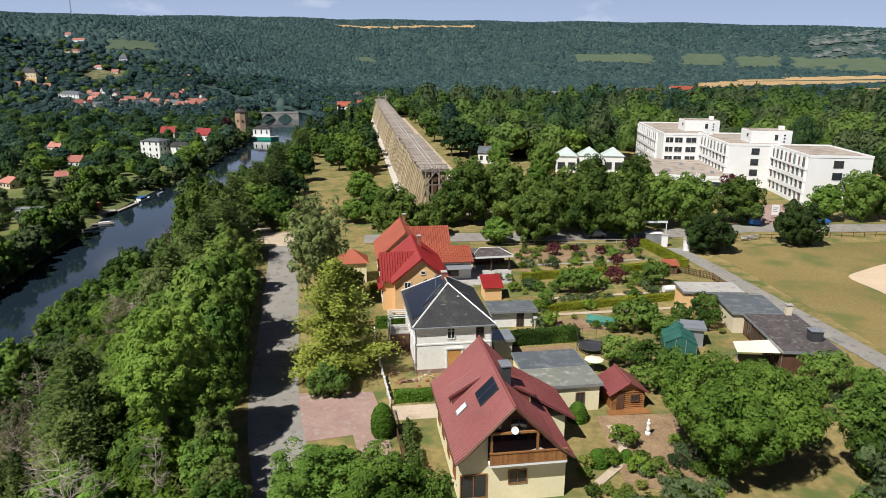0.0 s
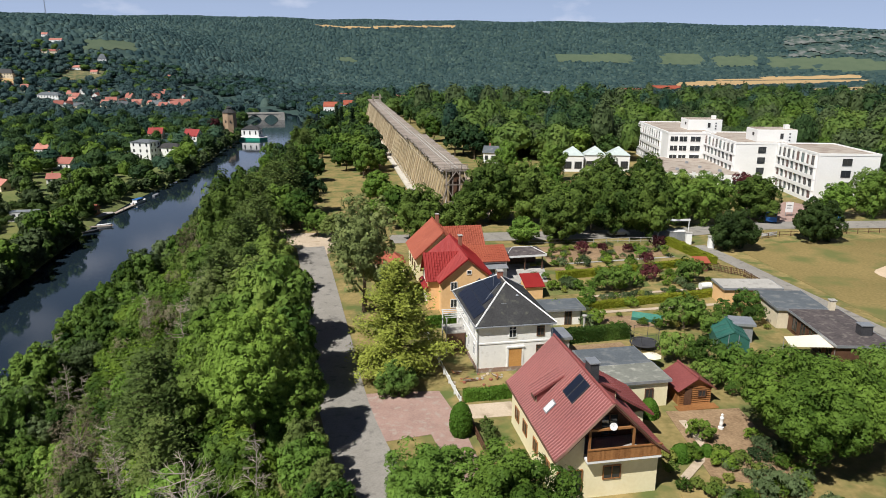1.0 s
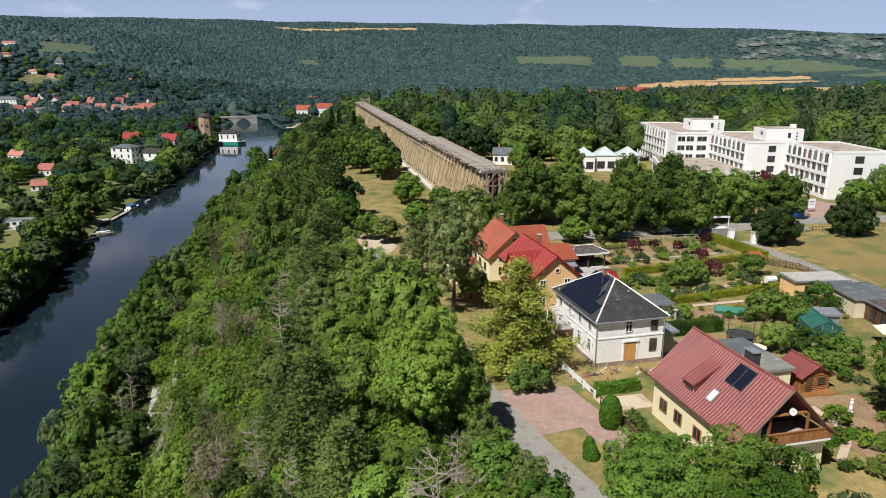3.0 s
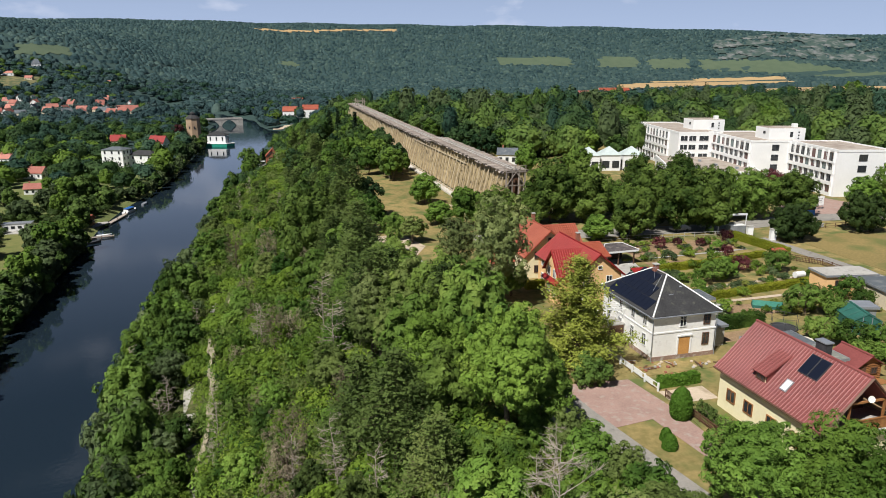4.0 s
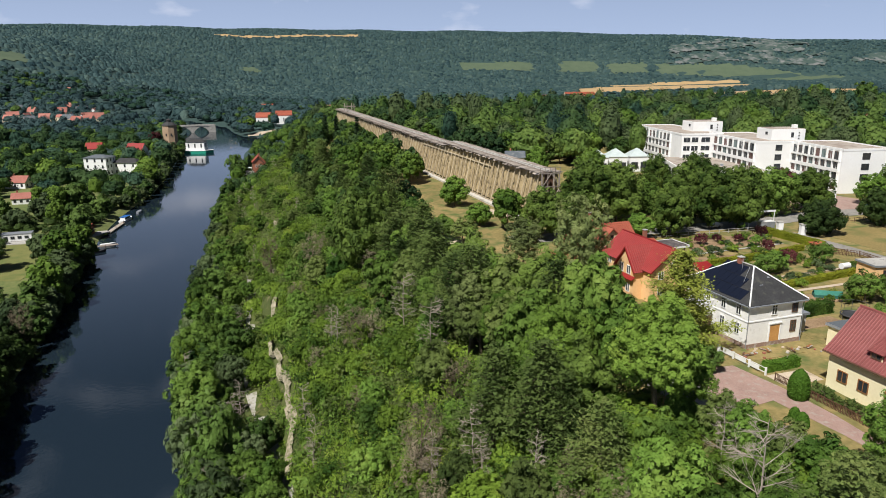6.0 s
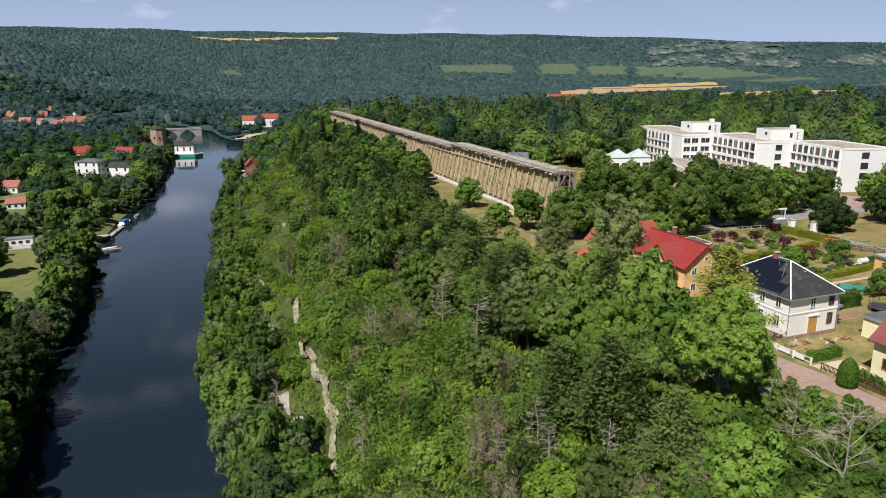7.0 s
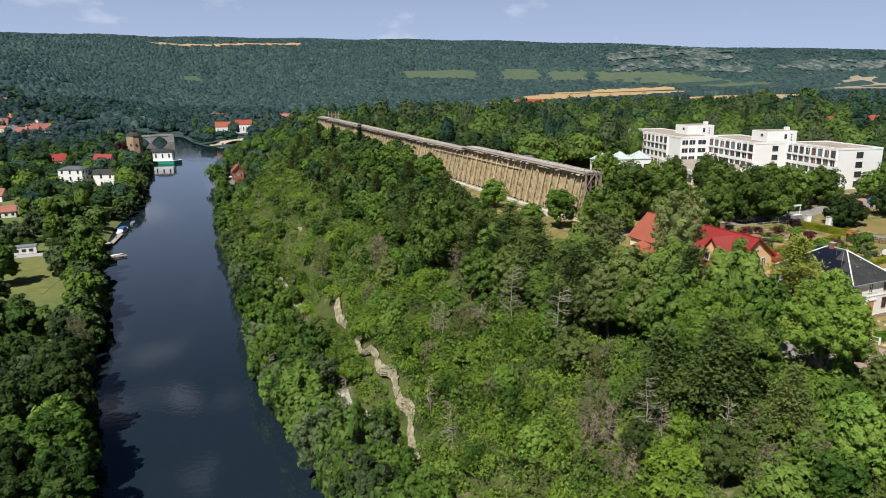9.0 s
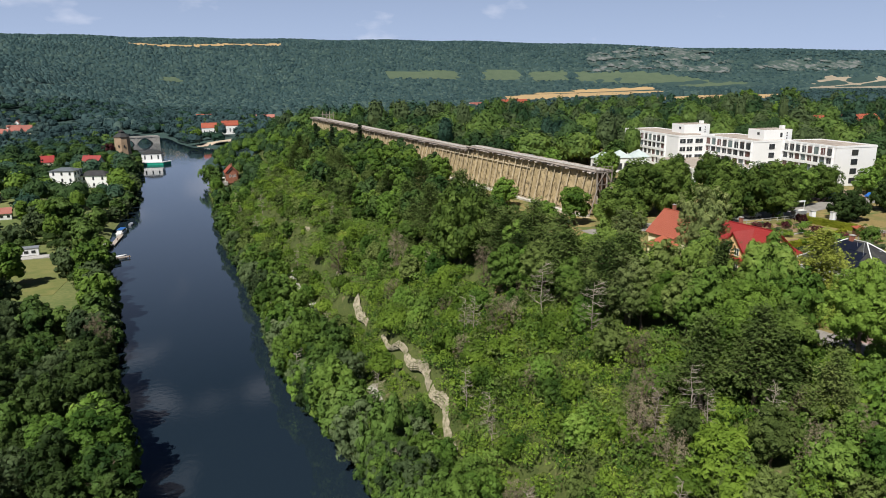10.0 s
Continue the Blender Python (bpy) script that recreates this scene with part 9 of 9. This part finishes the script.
def small_house(name, label, x, y, turn, w, l, eave, ridge, wall, roof, z=None, group=""):
    o = thing(name, label, "house", pose(x, y, gz(x, y) if z is None else z, 0, 0, turn), group)
    gable_walls(o, w, l, eave, ridge, wall, -l / 2, joined=True)
    hw = w / 2 + 0.4
    drop = (ridge - eave) / (w / 2) * 0.4
    for sgn in (-1, 1):
        part("roof", Geo().slab([(sgn * hw, -l / 2 - 0.4, eave - drop), (sgn * hw, l / 2 + 0.4, eave - drop), (0, l / 2 + 0.4, ridge), (0, -l / 2 - 0.4, ridge)], 0.18), roof, o)
    for x_ in (-w / 4, w / 4):
        window(o, (x_, -l / 2, eave * 0.25), (1, 0, 0), (0, -1, 0), 1.1, eave * 0.4, DARK_METAL)
    for sgn in (-1, 1):
        for k in range(3):
            window(o, (sgn * w / 2, -l / 2 + l * (k + 0.5) / 3, eave * 0.3), (0, -sgn, 0), (sgn, 0, 0), 1.1, eave * 0.4, DARK_METAL)
    part("chimney", Geo().box(0.4, 1.0, l * 0.2, l * 0.2 + 0.6, ridge - 0.8, ridge + 0.9), BRICK, o)
    return o


for x, y, turn, w, l, e, rd, wall, roof, lab in (
    (-191, 557, 70, 9, 13, 4.5, 9.5, PLASTER_WHITE, TILE_CRIMSON, "white house with a steep crimson roof"),
    (-224, 568, 95, 9, 11, 4.5, 8.8, PLASTER_SAND, TILE_CRIMSON, "house with a crimson roof among trees"),
    (-217, 406, 80, 8, 11, 3.5, 6.6, PLASTER_WHITE, TILE_TOWN, "house with a faded pink tiled roof"),
    (-197, 356, 100, 6, 8, 3.0, 5.2, PLASTER_WHITE, TILE_TOWN, "small house with a faded red roof"),
    (-150, 290, 85, 4, 6, 2.4, 3.8, WOOD_BROWN, TILE_RED, "small riverside hut with a red roof"),
    (-212, 335, 60, 7, 9, 3.0, 5.6, PLASTER_SAND, TILE_TOWN, "garden house with a reddish roof"),
    (-262, 470, 75, 8, 10, 4.0, 7.2, PLASTER_WHITE, TILE_TOWN, "white house with a red tiled roof"),
    (-335, 690, 85, 9, 26, 4.0, 7.0, PLASTER_SAND, TILE_TOWN, "long building with an orange-red roof"),
):
    small_house("riverside_house" if y < 400 else "house", lab, x, y, turn, w, l, e, rd, wall, roof)

# brick house at the water on the near bank
bh = small_house("boat_house", "red brick house with an orange roof at the water", -94.5, 463, 6, 8, 10, 6.5, 10.5, BRICK, TILE_RED, z=1.2)
g = Geo()
for sgn in (-1, 1):
    g.slab([(sgn * 3.4, -7.2, 6.0), (sgn * 3.4, -5.0, 6.0), (0, -5.0, 9.3), (0, -7.2, 9.3)], 0.2)
part("porch_roof", g, SLATE, bh)
part("porch_wall", Geo().box(-2.9, 2.9, -6.8, -5.004, -0.5, 6.2), BRICK, bh)
part("gable_front", Geo().slab([(-2.9, -6.8, 6.2), (2.9, -6.8, 6.2), (0, -6.8, 9.0)], 0.2), BRICK, bh)
for xx in (-1.6, 0, 1.6):
    window(bh, (xx, -6.8, 3.4), (1, 0, 0), (0, -1, 0), 1.0, 1.6, WHITE_METAL)
part("terrace", Geo().box(-9.5, -3.2, -7.5, -1, -1.5, 0.8), CONCRETE, bh)
part("shelter", Geo().box(-9.0, -4.5, -6.5, -3, 3.0, 3.2).box(-9.0, -8.8, -6.5, -6.3, 0.8, 3.0).box(-4.7, -4.5, -6.5, -6.3, 0.8, 3.0), WHITE_METAL, bh)

for key, x, y, s, tall in (("bank_a", -108.0, 452, 1.25, 1.1), ("shore_a", -103.5, 446, 0.9, 1.0), ("park_a", -103, 802, 1.2, 1.0), ("park_b", -128, 775, 1.4, 0.9), ("copper", -187, 598, 1.9, 1.0), ("shore_b", -166, 560, 1.0, 1.1), ("spruce", -101, 470, 0.7, 1.0)):
    plant(key, x, y, s, tall=tall, z=max(0.4, gz(x, y)))

# quay, jetties and boats
q = thing("quay", "grey plank quay with a pontoon at the river bank", "quay", pose(-145, 292, 0))
part("deck", Geo().slab([(-4.5, -9, 1.1), (-1.8, -9.5, 1.1), (3.2, 2, 1.1), (1.5, 4, 1.1), (-3.5, 2, 1.1)], 0.3), CONCRETE, q)
part("pontoon", Geo().slab([(1.8, 2.5, 0.7), (3.6, 2.0, 0.7), (4.4, 22, 0.7), (2.6, 22.4, 0.7)], 0.4), TIMBER_GREY, q)
for x, y in ((-3.4, -8), (2.6, 2), (3.6, 10), (4.0, 20)):
    part("pile", Geo().beam((x, y, -2.5), (x, y, 1.9), 0.13), WOOD_DARK_AND_SHADE, q)
j = thing("jetty", "narrow pale jetty reaching into the river", "jetty", pose(-141, 269, 0, 0, 0, 20))
part("deck", Geo().box(0, 8.5, -0.9, 0.9, 0.55, 0.75), TIMBER_GREY, j)
for x in (0.5, 4, 8):
    part("pile", Geo().beam((x, -0.8, -2.5), (x, -0.8, 1.2), 0.1), WOOD_DARK_AND_SHADE, j)


def boat(label, x, y, turn, l, w, hull, cabin, top, group="boats at the river bank"):
    o = thing("boat", label, "boat", pose(x, y, 0, 0, 0, turn), group)
    g = Geo()
    rings = []
    for f, ww in ((0, 0.75), (0.3, 1.0), (0.65, 0.95), (0.85, 0.6), (1.0, 0.06)):
        xx = -l / 2 + l * f
        rings.append([(xx, -w / 2 * ww, 0.75 + 0.3 * f * f), (xx, -w / 2 * ww * 0.75, -0.35), (xx, w / 2 * ww * 0.75, -0.35), (xx, w / 2 * ww, 0.75 + 0.3 * f * f)])
    for a, c in zip(rings[:-1], rings[1:]):
        for i in range(4):
            k = (i + 1) % 4
            g.poly([a[i], c[i], c[k], a[k]])
    g.poly(rings[0])
    part("hull", g, hull, o)
    if cabin:
        part("cabin", Geo().box(-l * 0.34, l * 0.16, -w * 0.36, w * 0.36, 0.8, 2.0), cabin, o)
        part("roof", Geo().box(-l * 0.36, l * 0.19, -w * 0.40, w * 0.40, 2.0, 2.12), top, o)
        part("cabin_window", Geo().box(-l * 0.3, l * 0.12, w * 0.36, w * 0.365, 1.25, 1.75).box(-l * 0.3, l * 0.12, -w * 0.365, -w * 0.36, 1.25, 1.75), GLASS, o)
    return o


boat("white cabin boat with a blue roof moored at the quay", -142.0, 321, 80, 10.5, 3.2, WHITE_METAL, WHITE_METAL, BLUE_PAINT)
boat("small open grey boat moored at the bank", -140.5, 338, 85, 5, 1.8, GREY_METAL, None, None)
boat("small open white boat at the jetty", -137, 273, 15, 5.5, 1.8, WHITE_METAL, None, None)
boat("dark open boat below the bank", -137.5, 262, 40, 6, 1.9, DARK_METAL, None, None)

mh = thing("mobile_home", "white mobile home on a river meadow", "mobile home", pose(-169, 275.5, gz(-169, 275.5), 0, 0, 10))
part("body", Geo().box(-5, 5, -2, 2, 0.4, 3.0), WHITE_METAL, mh)
part("roof", Geo().box(-5.2, 5.2, -2.2, 2.2, 3.0, 3.15), GREY_METAL, mh)
for k in range(4):
    window(mh, (-3.6 + k * 2.3, -2, 1.2), (1, 0, 0), (0, -1, 0), 1.3, 1.0, DARK_METAL)
part("terrace", Geo().box(-5, 9, -7, -2.05, -0.5, 0.3), CONCRETE, mh)
drape("meadow_patch", [(-170, 222), (-148, 220), (-147, 240), (-150, 258), (-160, 270), (-180, 270), (-180, 240)], LAWN, "mown meadow on the river bank", "lawn", 0.10)
boat("white camper boat on the shore", -160.5, 276, 120, 6, 2.2, WHITE_METAL, WHITE_METAL, GREY_METAL)

# mill tower, weir house and bridge upstream
tw = thing("mill_tower", "old brown stone tower with a small cap roof", "tower", pose(-178, 618, 2.5))
part("shaft", Geo().lathe([(6.6, -2), (6.2, 6), (5.8, 17.5), (6.1, 18.0), (6.1, 18.6)], 8), TOWER_STONE, tw)
part("roof", Geo().lathe([(6.5, 18.6), (3.6, 20.8), (2.2, 21.4), (2.2, 22.6), (2.6, 22.7), (0.1, 24.2)], 8), SLATE, tw)
for k in range(3):
    window(tw, (-2 + 2 * k, -5.5, 10), (1, 0, 0), (0, -1, 0), 1.0, 2.0, DARK_METAL)
wh_ = hip_house("weir_house", "white weir house with a dark roof on a green hull", -153.5, 594, -8, 15, 9, 6.4, 2.2, PLASTER_WHITE, SLATE, 1, z=2.6, cols=3)
part("hull", Geo().slab([(-10, -6.5, -0.1), (9, -6.5, -0.1), (14, 0, -0.1), (9, 6.0, -0.1), (-10, 6.0, -0.1)], 0.5), WHITE_METAL, wh_)
part("hull_side", Geo().slab([(-9.6, -6.3, -0.65), (8.8, -6.3, -0.65), (13.4, 0, -0.65), (8.8, 5.8, -0.65), (-9.6, 5.8, -0.65)], 2.6), GREEN_PAINT, wh_)
br = thing("bridge", "pale stone bridge with two arches over the river", "bridge", pose(-208, 794, 0, 0, 0, 16) @ Matrix.Diagonal((0.74, 1.0, 1.05, 1)))
for a0, a1 in ((2, 24), (27, 49)):
    g = Geo()
    N = 14
    rise = [(a0 + (a1 - a0) * i / N, 6.2 * math.sin(math.pi * i / N) ** 0.7 - 0.5) for i in range(N + 1)]
    for (x0, z0), (x1, z1) in zip(rise[:-1], rise[1:]):
        for sgn in (-4, 4):
            g.poly([(x0, sgn, z0), (x1, sgn, z1), (x1, sgn, 6.6), (x0, sgn, 6.6)])
        g.poly([(x0, -4, z0), (x0, 4, z0), (x1, 4, z1), (x1, -4, z1)])
    part("arch", g, CONCRETE, br)
for x0, x1 in ((-8, 2), (24, 27), (49, 58)):
    part("pier", Geo().box(x0, x1, -4.2, 4.2, -3, 6.6), CONCRETE, br)
part("deck", Geo().box(-8, 58, -4.4, 4.4, 6.6, 7.0), CONCRETE, br)
for sgn in (-4.2, 4.2):
    part("parapet", Geo().box(-8, 58, sgn - 0.12, sgn + 0.12, 7.0, 7.9), CONCRETE, br)
ribbon("gravel_bank", [(-126, 742), (-110, 744), (-88, 746)], 22, GRAVEL, "pale gravel bank below the weir", "gravel bank", 0.15, 4)

# ---- town and scattered houses ----
for k, (x, y) in enumerate(TOWN):
    w = R.uniform(7, 10)
    small_house("town_house", ("pale plastered town house with a red tiled roof", "sand-coloured town house with a red tiled roof")[k % 2], x, y, R.uniform(60, 120) if k % 3 else R.uniform(-10, 10), w, R.uniform(11, 18), R.uniform(4.0, 6.0), R.uniform(8.5, 11.5), (PLASTER_OLD, PLASTER_SAND, PLASTER_SAND)[k % 3], TILE_TOWN if k % 4 else FELT, group="houses of the town")
hip_house("town_hall", "long white building with a grey roof over the town", -546, 1034, -10, 34, 12, 9, 4, PLASTER_WHITE, FELT, 2, cols=7)
hip_house("hill_house", "tall pale house with a grey roof on the hillside", -605, 1352, 10, 15, 12, 9, 9, PLASTER_WHITE, FELT, 2)
hip_house("hill_house", "grey manor with dark roofs on the hillside", -694, 1192, 0, 26, 12, 8, 7, PLASTER_SAND, SLATE, 2, cols=5)
for k, (x, y, w, l) in enumerate(((-727, 1435, 24, 10), (-705, 1366, 34, 10), (-627, 1291, 20, 9), (-588, 1275, 12, 8), (-760, 1460, 12, 8), (-480, 1330, 10, 8), (-455, 1340, 10, 8), (-300, 1700, 16, 10), (-255, 1720, 14, 9), (-225, 1730, 12, 9))):
    small_house("hill_house", "small house with a reddish roof on the wooded hill", x, y, 90 if w > l else 0, l, w, 4, 7.5, (PLASTER_WHITE, PLASTER_SAND)[k % 2], TILE_TOWN, group="houses on the hill")
for k, (x, y, w, l, e, rd, wall, roof, lab) in enumerate((
    (-114, 815, 12, 16, 10, 15, PLASTER_WHITE, TILE_RED, "white apartment house with an orange-red roof"), (-92, 830, 12, 18, 10, 15, PLASTER_WHITE, TILE_RED, "white apartment house with an orange-red roof"),
    (-18, 862, 12, 30, 6, 10, PLASTER_SAND, TILE_TOWN, "long house with an orange-red roof"), (-41, 1052, 14, 26, 6, 11, PLASTER_WHITE, TILE_TOWN, "house with a red roof beyond the works"), (-126, 1106, 14, 24, 6, 11, PLASTER_WHITE, TILE_RED, "house with a red roof beyond the works"),
    (426, 1235, 18, 56, 9, 15, PLASTER_SAND, TILE_RED, "long building with a bright red roof beyond the woods"), (346, 1196, 16, 40, 8, 14, PLASTER_WHITE, TILE_TOWN, "building with a red roof beyond the woods"), (197, 1192, 14, 34, 7, 12, PLASTER_WHITE, GREY_METAL, "hall with a pale blue-green metal roof"),
    (262, 330, 13, 46, 7, 12.5, PLASTER_SAND, TILE_RED, "long house with an orange-red tiled roof behind trees"), (17, 250, 6, 7, 4, 6.0, PLASTER_WHITE, FELT, "low white park building under the trees"),
)):
    small_house("park_building" if y < 300 else "distant_house", lab, x, y, 88 if l > w * 1.3 else 75, w, l, e, rd, wall, roof)
mast = thing("radio_mast", "thin lattice radio mast on the wooded hilltop", "mast", pose(-1277, 2489, gz(-1277, 2489)))
for a in (0, 2.1, 4.2):
    part("leg", Geo().beam((2.2 * math.cos(a), 2.2 * math.sin(a), 0), (0.4 * math.cos(a), 0.4 * math.sin(a), 75), 0.5, 0.3, 4), GREY_METAL, mast)
for z in range(10, 75, 8):
    part("cross_brace", Geo().box(-1.6, 1.6, -0.2, 0.2, z, z + 0.4), GREY_METAL, mast)
